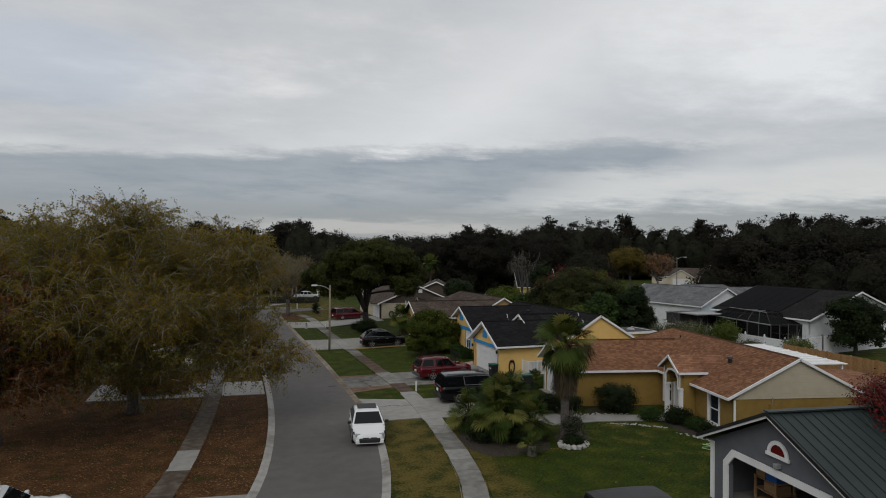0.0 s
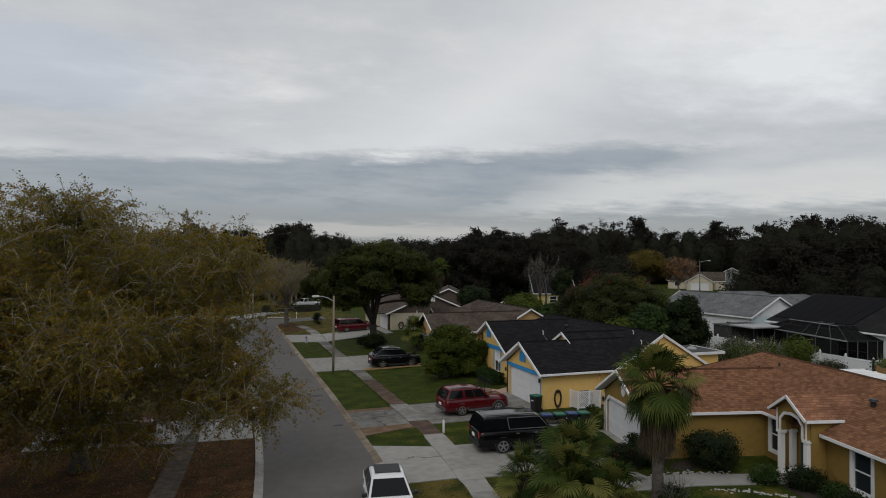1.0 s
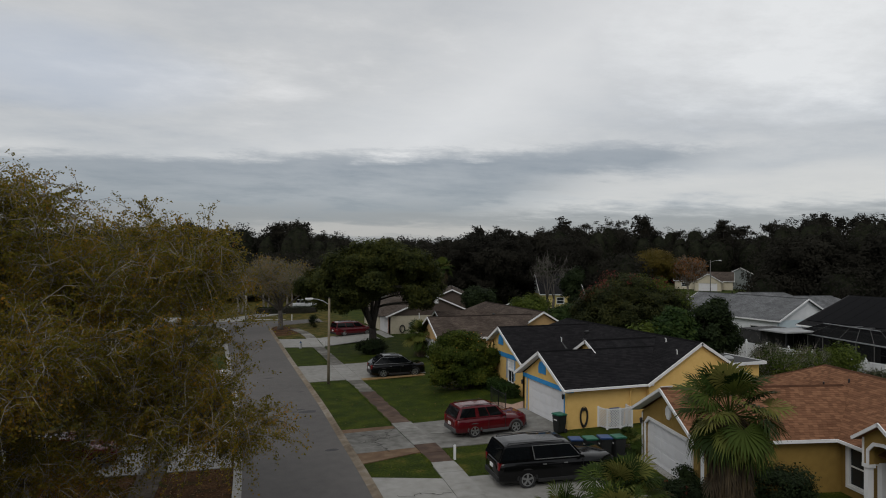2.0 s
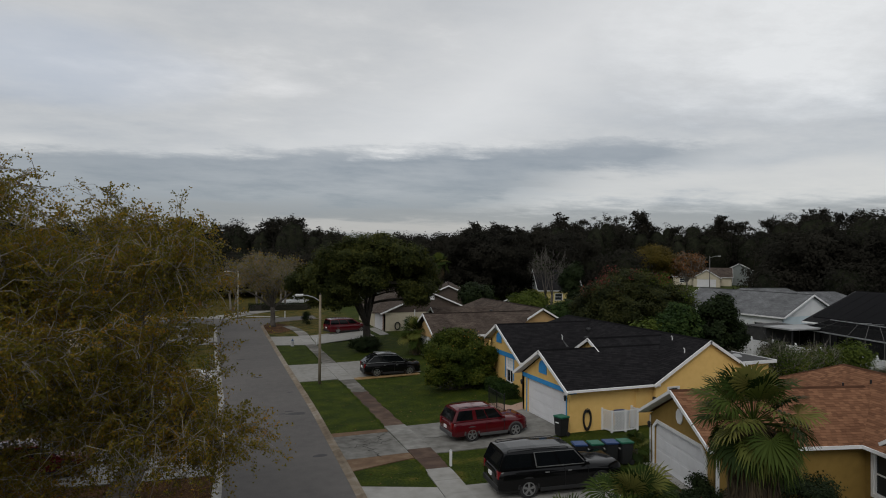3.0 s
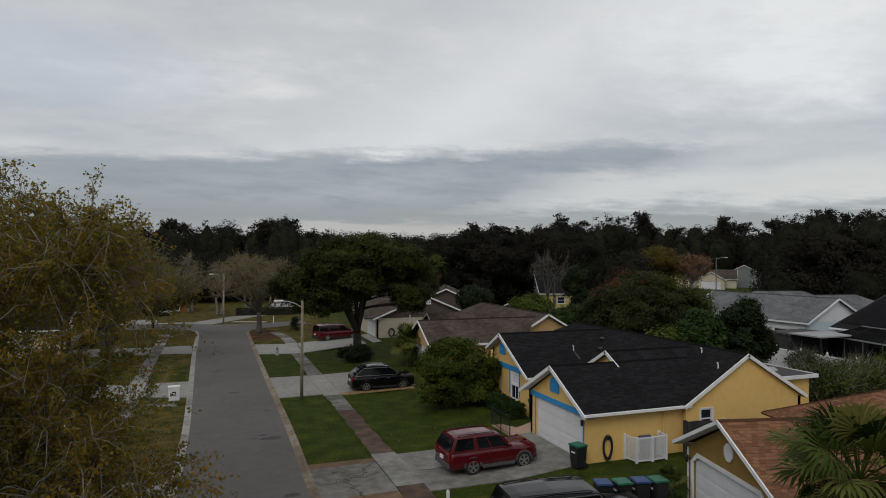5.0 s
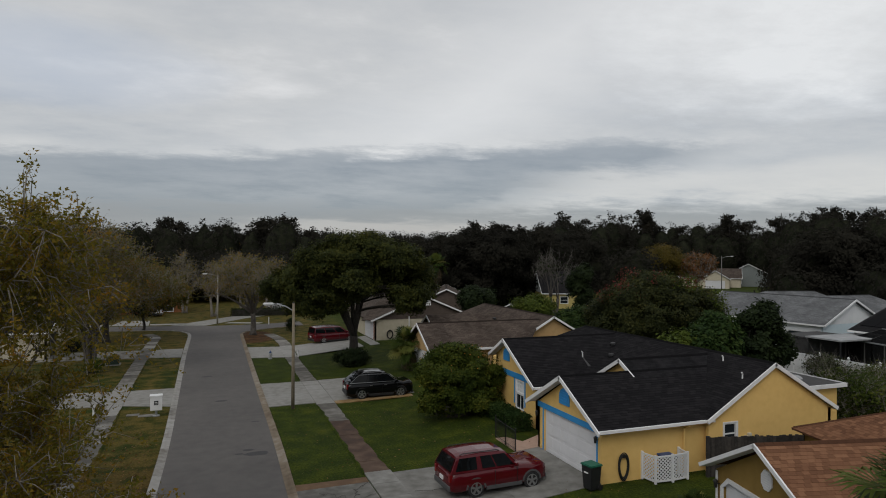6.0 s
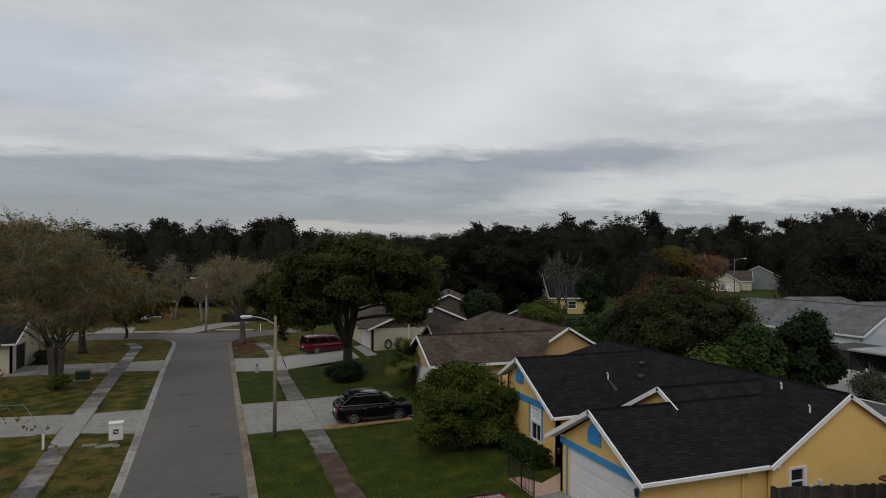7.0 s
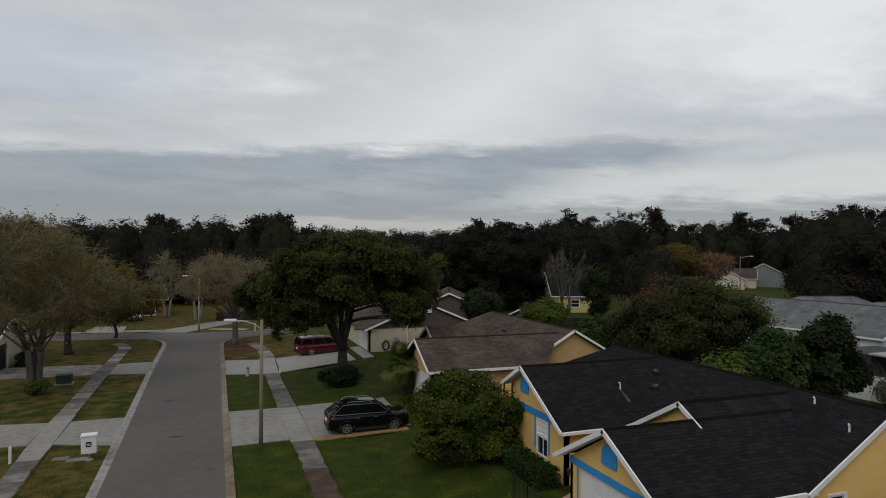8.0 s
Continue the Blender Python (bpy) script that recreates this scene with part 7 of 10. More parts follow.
    for x in (xf, xb):
        for sgn in (1, -1):
            y = sgn * (hw - 0.02)
            bm = bmesh.new()
            for i in range(12):
                a, b = math.pi * i / 12, math.pi * (i + 1) / 12
                r0, r1 = wheel + 0.005, wheel + 0.085
                prism(bm, [(x + r * math.cos(t), y - sgn * 0.06, wheel + r * math.sin(t)) for r, t in ((r0, a), (r1, a), (r1, b), (r0, b))], (0, sgn * 0.075, 0))
            part("wheel_arch", bm, trim or BLACK_TRIM, body)
            bm = bmesh.new()
            rod(bm, [(x, y - sgn * 0.22, wheel), (x, y - sgn * 0.20, wheel), (x, y - sgn * 0.02, wheel), (x, y + sgn * 0.012, wheel)], [wheel * 0.93, wheel, wheel, wheel * 0.93], 20)
            wh = part("wheel", bm, RUBBER, c)
            bm = bmesh.new()
            rod(bm, [(x, y - sgn * 0.03, wheel), (x, y + sgn * 0.015, wheel)], wheel * 0.16, 10)
            for k in range(5):
                a = 2 * math.pi * k / 5 + 0.3
                d = Vector((math.cos(a), 0, math.sin(a)))
                s = Vector((-math.sin(a), 0, math.cos(a)))
                ctr = Vector((x, y + sgn * 0.010, wheel))
                prism(bm, [ctr + d * wheel * 0.10 - s * 0.035, ctr + d * wheel * 0.10 + s * 0.035, ctr + d * wheel * 0.66 + s * 0.055, ctr + d * wheel * 0.66 - s * 0.055], (0, sgn * 0.012, 0))
            for k in range(20):
                a, b = 2 * math.pi * k / 20, 2 * math.pi * (k + 1) / 20
                prism(bm, [(x + r * math.cos(t), y + sgn * 0.008, wheel + r * math.sin(t)) for r, t in ((wheel * 0.60, a), (wheel * 0.70, a), (wheel * 0.70, b), (wheel * 0.60, b))], (0, sgn * 0.016, 0))
            bmesh.ops.recalc_face_normals(bm, faces=bm.faces[:])
            part("rim", bm, ALLOY, wh)
    # lamps, bumpers, grille, plate, mirrors, handles
    for sgn in (1, -1):
        if not sporty:
            part("headlight", one_box(X - 0.30, sgn * hw * 0.56 - 0.17, nose - 0.17, X - 0.055, sgn * hw * 0.56 + 0.17, nose - 0.02, bevel=0.03), LAMP_CLEAR, body)
        part("tail_light", one_box(-X - 0.005, sgn * hw * 0.80 - 0.09, belt - 0.36, -X + 0.16, sgn * hw * 0.80 + 0.075, belt - 0.03, bevel=0.02), LAMP_RED, body)
        part("mirror", one_box(xs[0] - 0.30, sgn * (hw * 0.98) - (0.0 if sgn > 0 else 0.20), belt + 0.02, xs[0] - 0.16, sgn * (hw * 0.98) + (0.20 if sgn > 0 else 0.0), belt + 0.17, bevel=0.03), paint if not sporty else BLACK_TRIM, body)
        part("sill", one_box(xb + wheel + 0.1, sgn * hw - (0.06 if sgn > 0 else -0.0), clear - 0.02, xf - wheel - 0.1, sgn * hw + (0.0 if sgn > 0 else 0.06), clear + 0.14, bevel=0.015), trim or BLACK_TRIM, body)
        for hx in (xs[0] - 0.95, xs[0] - 1.95):
            if hx > xb + 0.3:
                part("door_handle", one_box(hx - 0.09, sgn * hw - 0.02, belt - 0.20, hx + 0.09, sgn * hw + 0.02, belt - 0.16), ALLOY if chrome else paint, body)
        for hx in (xs[0] - 0.1, xs[0] - 1.15):
            part("door_gap", one_box(hx - 0.006, sgn * hw - 0.012, clear + 0.12, hx + 0.006, sgn * hw + 0.003, belt - 0.06), BLACK_TRIM, body)
    part("front_bumper", one_box(X - 0.22, -hw * 0.80, clear + 0.02, X + 0.02, hw * 0.80, clear + 0.24, bevel=0.04), paint if sporty else trim or BLACK_TRIM, body)
    part("rear_bumper", one_box(-X - 0.03, -hw * 0.86, clear + 0.06, -X + 0.2, hw * 0.86, clear + 0.30, bevel=0.04), trim or BLACK_TRIM, body)
    if not sporty:
        part("grille", one_box(X - 0.10, -hw * 0.42, nose - 0.30, X + 0.012, hw * 0.42, nose - 0.10, bevel=0.02), BLACK_TRIM, body)
    part("number_plate", one_box(-X - 0.04, -0.16, belt - 0.42, -X + 0.04, 0.16, belt - 0.27), WHITE_PAINT, body)
    if sporty:
        part("lower_grille", one_box(X - 0.16, -hw * 0.62, clear + 0.04, X + 0.035, hw * 0.62, clear + 0.32, bevel=0.07), BLACK_TRIM, body)
        for sgn in (1, -1):
            part("headlight", one_box(X - 0.36, sgn * hw * 0.66 - 0.13, nose - 0.13, X - 0.10, sgn * hw * 0.66 + 0.13, nose + 0.045, bevel=0.045), LAMP_CLEAR, body)
            part("upper_grille", one_box(X - 0.05, sgn * hw * 0.22 - 0.16, nose - 0.20, X + 0.012, sgn * hw * 0.22 + 0.16, nose - 0.13, bevel=0.015), BLACK_TRIM, body)
            bm = bmesh.new()
            prism(bm, [(X - 0.10, sgn * hw * 0.36, nose - 0.05), (X - 0.52, sgn * hw * 0.90, nose + 0.055), (X - 0.40, sgn * hw * 0.90, nose - 0.055), (X - 0.06, sgn * hw * 0.40, nose - 0.13)], (0.02, sgn * 0.02, 0.035))
            bmesh.ops.recalc_face_normals(bm, faces=bm.faces[:])
            part("headlight_strip", bm, CAR_GLASS, body)
    if pickup:
        part("bed_cover", one_box(-X + 0.03, -hw * 0.93, belt + 0.0, xs[3] + 0.02, hw * 0.93, belt + pickup, bevel=0.04), BLACK_TRIM, body, "black bed cover")
    return c


car("dark red two-door sport utility vehicle parked on a driveway", (17.2, 44.05, 0.04), 3, 4.55, 1.80, 1.72, RED_PAINT, 0.98, 1.08, 1.40, 2.02, 4.20, 4.53, 2.60, 0.80, 0.37, 0.28, trim=GREY_TRIM, rails="dark", windows=((0.06, 0.38), (0.46, 0.66), (0.68, 0.94)), tumble=0.80)
car("black full-size sport utility vehicle parked on a driveway", (16.95, 36.25, 0.03), -5, 5.60, 2.02, 1.90, BLACK_PAINT, 1.10, 1.20, 1.55, 2.25, 5.30, 5.58, 3.25, 1.05, 0.40, 0.28, rails="dark", chrome=(0.40, 0.97), windows=((0.02, 0.36), (0.415, 0.66), (0.69, 0.955)))
car("black crossover parked on a driveway", (16.82, 62.08, 0.05), -1, 4.65, 1.84, 1.72, BLACK_PAINT, 0.98, 1.08, 1.05, 1.95, 3.75, 4.60, 2.70, 0.93, 0.36, 0.22, rails=True, chrome=(0.02, 0.98))
car("dark red minivan parked on a driveway", (18.45, 88.95, 0.05), 14, 5.15, 1.98, 1.75, RED_PAINT, 0.92, 1.05, 1.05, 2.05, 4.95, 5.12, 3.08, 0.95, 0.35, 0.2, rails="dark", windows=((0.03, 0.32), (0.35, 0.64), (0.67, 0.93)))
car("white sedan with a dark glass roof parked at the kerb", (8.02, 30.75, 0.0), -99, 4.85, 1.82, 1.43, WHITE_CAR, 0.62, 0.86, 1.15, 2.20, 3.40, 4.45, 2.78, 0.96, 0.34, 0.15, hood=0.76, sunroof=True, tumble=0.72, sporty=True)
car("white sport utility vehicle with a dark roof panel", (-7.0, 22.2, 0.05), 5, 4.70, 1.88, 1.66, WHITE_CAR, 0.92, 1.05, 1.25, 2.1, 4.2, 4.66, 2.75, 0.93, 0.36, 0.22, rails=True, sunroof=True)
car("red hatchback parked under a tree", (-3.9, 44.8, 0.05), 4, 4.2, 1.76, 1.48, RED_PAINT, 0.80, 0.95, 1.15, 1.95, 3.65, 4.1, 2.6, 0.85, 0.33, 0.18)
car("red off-road car with a black soft top", (14.3, 14.6, 0.05), -6, 4.5, 1.88, 1.80, RED_PAINT, 1.02, 1.12, 1.35, 1.75, 4.35, 4.48, 2.7, 0.75, 0.39, 0.3, top=BLACK_TRIM)
car("white pickup parked far down the street", (17.5, 131.0, 0.05), 15, 5.4, 1.95, 1.80, WHITE_CAR, 1.02, 1.12, 1.45, 2.15, 3.45, 3.7, 3.4, 0.95, 0.38, 0.3, windows=((0.06, 0.45), (0.5, 0.93)))
car("white sedan parked before an orange brick house", (-2.6, 127.2, 0.05), 100, 4.7, 1.82, 1.45, WHITE_CAR, 0.8, 0.94, 1.35, 2.2, 3.75, 4.4, 2.75, 0.95, 0.34, 0.18)
car("pale car parked by a far house", (158.0, 176.5, 0.05), 40, 4.7, 1.82, 1.45, GREY_TRIM, 0.8, 0.94, 1.35, 2.2, 3.75, 4.4, 2.75, 0.95, 0.34, 0.18)


# ---- trees and planting ----
RNG = np.random.default_rng(7)


def leaf_cloud(centres, spread, per, size, flat=0.0, aspect=1.7, facing=None, tri=False):
    """Quads for leaves, per of them round each centre."""
    c = np.repeat(np.asarray(centres, float), per, axis=0)
    k = len(c)
    off = np.clip(RNG.normal(size=(k, 3)), -1.7, 1.7) * spread
    off[:, 2] *= 0.75
    c = c + off
    a = RNG.normal(size=(k, 3))
    a[:, 2] *= 1 - flat
    if facing is not None:
        nrm = np.repeat(facing, per, axis=0) + RNG.normal(size=(k, 3)) * 0.38
        nrm /= np.linalg.norm(nrm, axis=1, keepdims=True)
        a = np.cross(nrm, a)
    a /= np.linalg.norm(a, axis=1, keepdims=True)
    b = np.cross(a, RNG.normal(size=(k, 3)) if facing is None else nrm)
    b /= np.linalg.norm(b, axis=1, keepdims=True)
    s = size * RNG.uniform(0.6, 1.35, (k, 1))
    a, b = a * s * aspect / 2, b * s / 2
    if tri:
        return np.stack([c - a * 1.1, c + b * 1.5 + a * 0.5, c + a * 0.9 - b], 1).reshape(-1, 3), np.arange(3 * k).reshape(-1, 3)
    verts = np.stack([c - a, c + b * 0.9, c + a, c - b * 0.9], 1).reshape(-1, 3)
    return verts, np.arange(4 * k).reshape(-1, 4)


def shell_points(blobs, n, inner=0.55, gap=0.35, normals=False):
    """Points in the outer part of a group of ellipsoids, clustered, with gaps; on demand with their outward directions."""
    out, dirs = [], []
    extra = []
    for b in blobs:
        for _ in range(5):
            d = RNG.normal(size=3)
            d /= np.linalg.norm(d)
            d[2] = abs(d[2]) * 1.1 - 0.3
            k = RNG.uniform(0.34, 0.52)
            extra.append((b[0] + d[0] * b[3] * 0.72, b[1] + d[1] * b[4] * 0.72, b[2] + d[2] * b[5] * 0.72, b[3] * k, b[4] * k, b[5] * k))
    blobs = [(*b[:3], b[3] * 0.86, b[4] * 0.86, b[5] * 0.86) for b in blobs] + extra
    vol = np.array([b[3] * b[4] * b[5] for b in blobs]) ** 0.67
    for b, m in zip(blobs, np.maximum(3, (n * vol / vol.sum()).astype(int))):
        d = RNG.normal(size=(m * 4, 3))
        d /= np.linalg.norm(d, axis=1, keepdims=True)
        wav = np.array([noise.noise(Vector(v) * 2.1 + Vector((b[0], b[1], b[2]))) for v in d])
        keep = wav > -0.45 + 0.6 * gap + 0.12 * RNG.random(len(d))
        d = d[keep][:m]
        wav = wav[keep][:m]
        r = inner + (1 - inner) * RNG.random(len(d)) ** 0.5
        r = r * (1 + 0.22 * wav)
        p = np.array(b[:3]) + d * r[:, None] * np.array(b[3:6])
        out.append(p)
        dirs.append(d)
    return (np.concatenate(out), np.concatenate(dirs)) if normals else np.concatenate(out)


def limb_mesh(limbs, seg=5):
    """Tapered limbs as one bmesh."""
    bm = bmesh.new()
    for pts, radii in limbs:
        rod(bm, pts, radii, seg)
    return bm


def curve_pts(a, b, sag, k=4):
    a, b = np.array(a, float), np.array(b, float)
    mid = (a + b) / 2 + np.array(sag)
    return [tuple((1 - t) ** 2 * a + 2 * t * (1 - t) * mid + t * t * b) for t in np.linspace(0, 1, k + 1)]


def tree(label, x, y, fork, radius, blobs, leaf_mat, bark_mat, clumps=220, per=45, leaf=0.16, spread=0.45, limbs=26, twigs=0, inner=0.55, category="tree", group="", stems=1, name="tree", gap=0.35, twig_mat=None, twig_len=1.0):
    """A tree: tapered trunk, limbs that reach into the crown, twigs, and a crown of many small leaves in clumps."""
    base = gz(x)
    t = thing(name, label, category, (x, y, base), 0, group)
    pts, outward = shell_points(blobs, clumps, inner, gap, True)
    tips = pts[RNG.choice(len(pts), min(limbs, len(pts)), replace=False)]
    L = []
    heads = []
    for k in range(stems):
        ang = 2 * math.pi * k / max(1, stems) + 0.6
        o = (radius * 1.3 * math.cos(ang), radius * 1.3 * math.sin(ang)) if stems > 1 else (0, 0)
        top = (o[0] * 2.4, o[1] * 2.4, fork)
        heads.append(np.array(top))
        L.append((curve_pts((o[0], o[1], -0.1), top, (RNG.normal() * 0.15, RNG.normal() * 0.15, 0), 5), [radius * 1.45, radius * 1.05, radius, radius * 0.93, radius * 0.86, radius * 0.8]))
    # a few main boughs, then branches that leave them for the outer crown
    boughs, radii = [], []
    mains = max(3, min(9, limbs // 5))
    high = pts[pts[:, 2] > np.median(pts[:, 2])]
    for q in high[RNG.choice(len(high), mains, replace=len(high) < mains)]:
        st = heads[int(RNG.integers(stems))]
        dist = np.linalg.norm(q - st)
        c = curve_pts(st - np.array([0, 0, 0.15 * fork * RNG.random()]), st + (q - st) * 0.78, (RNG.normal() * 0.10 * dist, RNG.normal() * 0.10 * dist, 0.16 * dist), 6)
        r = radius * RNG.uniform(0.42, 0.62)
        rr = [r, r * 0.85, r * 0.7, r * 0.55, r * 0.42, r * 0.3, r * 0.16]
        L.append((c, rr))
        boughs += [np.array(p) for p in c[1:]]
        radii += rr[1:]
    boughs = np.array(boughs)
    for q in tips:
        gapd = np.linalg.norm(boughs - q, axis=1) + np.maximum(0, boughs[:, 2] - q[2]) * 0.8
        near = int(np.argmin(gapd))
        st = boughs[near]
        dist = np.linalg.norm(q - st)
        r = min(radii[near] * 0.75, 0.02 + 0.028 * dist)
        L.append((curve_pts(st, q, (RNG.normal() * 0.12 * dist, RNG.normal() * 0.12 * dist, 0.10 * dist), 4), [r, r * 0.75, r * 0.5, r * 0.3, r * 0.12]))
    part("trunk", limb_mesh(L), bark_mat, t, smooth=True)
    if twigs:
        q = pts[RNG.choice(len(pts), twigs, replace=len(pts) < twigs)]
        c = np.array([0, 0, fork * 0.9])
        d = q - c
        d /= np.linalg.norm(d, axis=1, keepdims=True)
        d = d + RNG.normal(size=d.shape) * 0.45
        ln = RNG.uniform(0.5, 1.5, (twigs, 1)) * twig_len
        a, b = q - d * ln * 0.6, q + d * ln * 0.6
        side = np.cross(d, RNG.normal(size=d.shape))
        side /= np.linalg.norm(side, axis=1, keepdims=True)
        w = 0.010 + 0.010 * RNG.random((twigs, 1))
        up = np.cross(side, d)
        v = np.stack([a + side * w, a - side * w * 0.5 + up * w, a - side * w * 0.5 - up * w, b], 1).reshape(-1, 3)
        i0 = np.arange(twigs) * 4
        f = np.concatenate([np.stack([i0, i0 + 1, i0 + 3], 1), np.stack([i0 + 1, i0 + 2, i0 + 3], 1), np.stack([i0 + 2, i0, i0 + 3], 1)])
        np_mesh("twig_spray", v, f, twig_mat or (GREY_TWIG if bark_mat is GREY_TWIG else BARK), t)["kind"] = "stuff"
    if per:
        v, f = leaf_cloud(pts, spread, per, leaf, facing=outward + np.array([0, 0, 0.35]), tri=True)
        np_mesh("crown", v, f, leaf_mat, t)
    return t


def spread_out(pts, n):
    """n of the points, each as far as can be from those chosen before."""
    keep = [int(np.argmax(pts[:, 2]))]
    gap = np.linalg.norm(pts - pts[keep[0]], axis=1)
    for _ in range(min(n, len(pts)) - 1):
        k = int(np.argmax(gap))
        keep.append(k)
        gap = np.minimum(gap, np.linalg.norm(pts - pts[k], axis=1))
    return pts[keep]


def airy_tree(label, x, y, fork, radius, blobs, leaf_mat, bark_mat, twig_mat, boughs=9, branches=240, twigs=22, leaves=30, leaf=0.075, twig_len=1.1, droop=0.25, stems=1, inner=0.35, gap=0.45, group=""):
    """A thin-crowned tree, grown branch by branch: trunk, boughs, branches, curved twigs, and small leaves along the twigs."""
    t = thing("tree", label, "tree", (x, y, gz(x)), 0, group)
    pts = shell_points(blobs, branches * 5, inner, gap)
    L, nodes, rad = [], [], []
    heads = []
    for k in range(stems):
        ang = 2 * math.pi * k / stems + 0.6
        o = np.array([math.cos(ang), math.sin(ang), 0]) * (radius * 1.3 if stems > 1 else 0)
        top = o * 2.6 + np.array([RNG.normal() * 0.1, RNG.normal() * 0.1, fork * RNG.uniform(0.85, 1.1)])
        heads.append(top)
        L.append((curve_pts(o - np.array([0, 0, 0.1]), top, (RNG.normal() * 0.12, RNG.normal() * 0.12, 0), 5), [radius * q for q in (1.5, 1.08, 1.0, 0.93, 0.87, 0.8)]))
    for i, q in enumerate(spread_out(pts, boughs)):
        st = heads[i % stems]
        dist = np.linalg.norm(q - st)
        c = curve_pts(st - np.array([0, 0, 0.1 * fork * RNG.random()]), st + (q - st) * 0.86, (RNG.normal() * 0.07 * dist, RNG.normal() * 0.07 * dist, 0.20 * dist), 8)
        r = radius * RNG.uniform(0.42, 0.60)
        rr = [r * (1 - 0.115 * j) for j in range(9)]
        L.append((c, rr))
        nodes += [np.array(p) for p in c[2:]]
        rad += rr[2:]
    nodes, rad = np.array(nodes), np.array(rad)
    A, D = [], []
    for q in spread_out(pts, branches):
        far = np.linalg.norm(nodes - q, axis=1) + np.maximum(0, nodes[:, 2] - q[2]) * 0.7
        k = int(np.argmin(far))
        st = nodes[k]
        dist = np.linalg.norm(q - st)
        r = min(rad[k] * 0.7, 0.016 + 0.016 * dist)
        c = [np.array(p) for p in curve_pts(st, q, (RNG.normal() * 0.14 * dist, RNG.normal() * 0.14 * dist, 0.16 * dist), 5)]
        L.append((c, [r, r * 0.8, r * 0.62, r * 0.45, r * 0.3, r * 0.14]))
        for a, b in zip(c[1:], c[2:]):
            m = max(2, int(twigs / 4))
            u = RNG.random((m, 1))
            A.append(a + (b - a) * u)
            D.append(np.repeat([(b - a) / max(1e-6, np.linalg.norm(b - a))], m, axis=0))
    part("trunk", limb_mesh(L), bark_mat, t, smooth=True)
    A, D = np.concatenate(A), np.concatenate(D)
    k = len(A)
    D = D * 0.55 + RNG.normal(size=(k, 3)) * 0.62
    D /= np.linalg.norm(D, axis=1, keepdims=True)
    ln = twig_len * RNG.uniform(0.35, 1.25, (k, 1))
    M = A + D * ln * 0.5 + np.array([0, 0, 0.06]) * ln
    B = A + D * ln + RNG.normal(size=(k, 3)) * 0.12 * ln - np.array([0, 0, droop]) * ln
    side = np.cross(D, RNG.normal(size=(k, 3)))
    side /= np.linalg.norm(side, axis=1, keepdims=True)
    up = np.cross(side, D)
    w = 0.008 + 0.010 * RNG.random((k, 1))
    v = np.stack([A + side * w, A - side * w * 0.5 + up * w, A - side * w * 0.5 - up * w, M + side * w * 0.7, M - side * w * 0.35 + up * w * 0.7, M - side * w * 0.35 - up * w * 0.7, B], 1).reshape(-1, 3)
    i0 = (np.arange(k) * 7)[:, None]
    tri = [(0, 1, 4), (0, 4, 3), (1, 2, 5), (1, 5, 4), (2, 0, 3), (2, 3, 5), (3, 4, 6), (4, 5, 6), (5, 3, 6)]
    np_mesh("twig_spray", v, np.concatenate([i0 + np.array(q) for q in tri]), twig_mat, t)["kind"] = "stuff"
    if leaves:
        u = RNG.random((k * leaves, 1)) ** 0.7
        a, m, b = (np.repeat(q, leaves, axis=0) for q in (A, M, B))
        c = a * (1 - u) ** 2 + 2 * m * u * (1 - u) + b * u * u
        v, f = leaf_cloud(c, 0.075, 1, leaf, tri=True)
        np_mesh("crown", v, f, leaf_mat, t)
    return t


PALE_TWIG = material("pale_twig", [(0.12, 0.107, 0.09), (0.20, 0.18, 0.155), (0.29, 0.265, 0.23)], 8.0, 0.95, bump=0.2, big=0.3)
OAK_LEAF = leaf_material("oak_leaf", [(0.015, 0.020, 0.007), (0.027, 0.035, 0.010), (0.052, 0.058, 0.013), (0.092, 0.088, 0.018)], clump=0.70)
OLIVE_LEAF = leaf_material("thin_olive_leaf", [(0.068, 0.073, 0.014), (0.138, 0.126, 0.020), (0.24, 0.172, 0.027), (0.42, 0.20, 0.031)], translucent=0.55, clump=0.70, scale=0.6)
RUSSET_LEAF = leaf_material("russet_leaf", [(0.050, 0.046, 0.018), (0.12, 0.070, 0.026), (0.20, 0.078, 0.028), (0.18, 0.105, 0.034)], translucent=0.35)
DULL_LEAF = leaf_material("dull_olive_leaf", [(0.055, 0.064, 0.018), (0.115, 0.115, 0.027), (0.19, 0.135, 0.034), (0.29, 0.115, 0.030)], translucent=0.42, clump=0.68)
RED_LEAF = leaf_material("crimson_leaf", [(0.070, 0.010, 0.010), (0.13, 0.018, 0.016), (0.19, 0.045, 0.026)])
CITRUS_LEAF = leaf_material("citrus_leaf", [(0.010, 0.020, 0.004), (0.028, 0.044, 0.007), (0.060, 0.078, 0.011), (0.13, 0.12, 0.016)])
DARK_LEAF = leaf_material("dark_leaf", [(0.008, 0.015, 0.007), (0.018, 0.028, 0.010), (0.032, 0.046, 0.016)])
MANGO_LEAF = leaf_material("mango_leaf", [(0.010, 0.022, 0.007), (0.026, 0.050, 0.013), (0.070, 0.098, 0.024)])
LIME_LEAF = leaf_material("lime_leaf", [(0.03, 0.05, 0.010), (0.07, 0.095, 0.016), (0.12, 0.14, 0.025)])
DUSTY_LEAF = leaf_material("dusty_green_leaf", [(0.018, 0.022, 0.012), (0.036, 0.042, 0.020), (0.062, 0.068, 0.036), (0.10, 0.10, 0.055)])
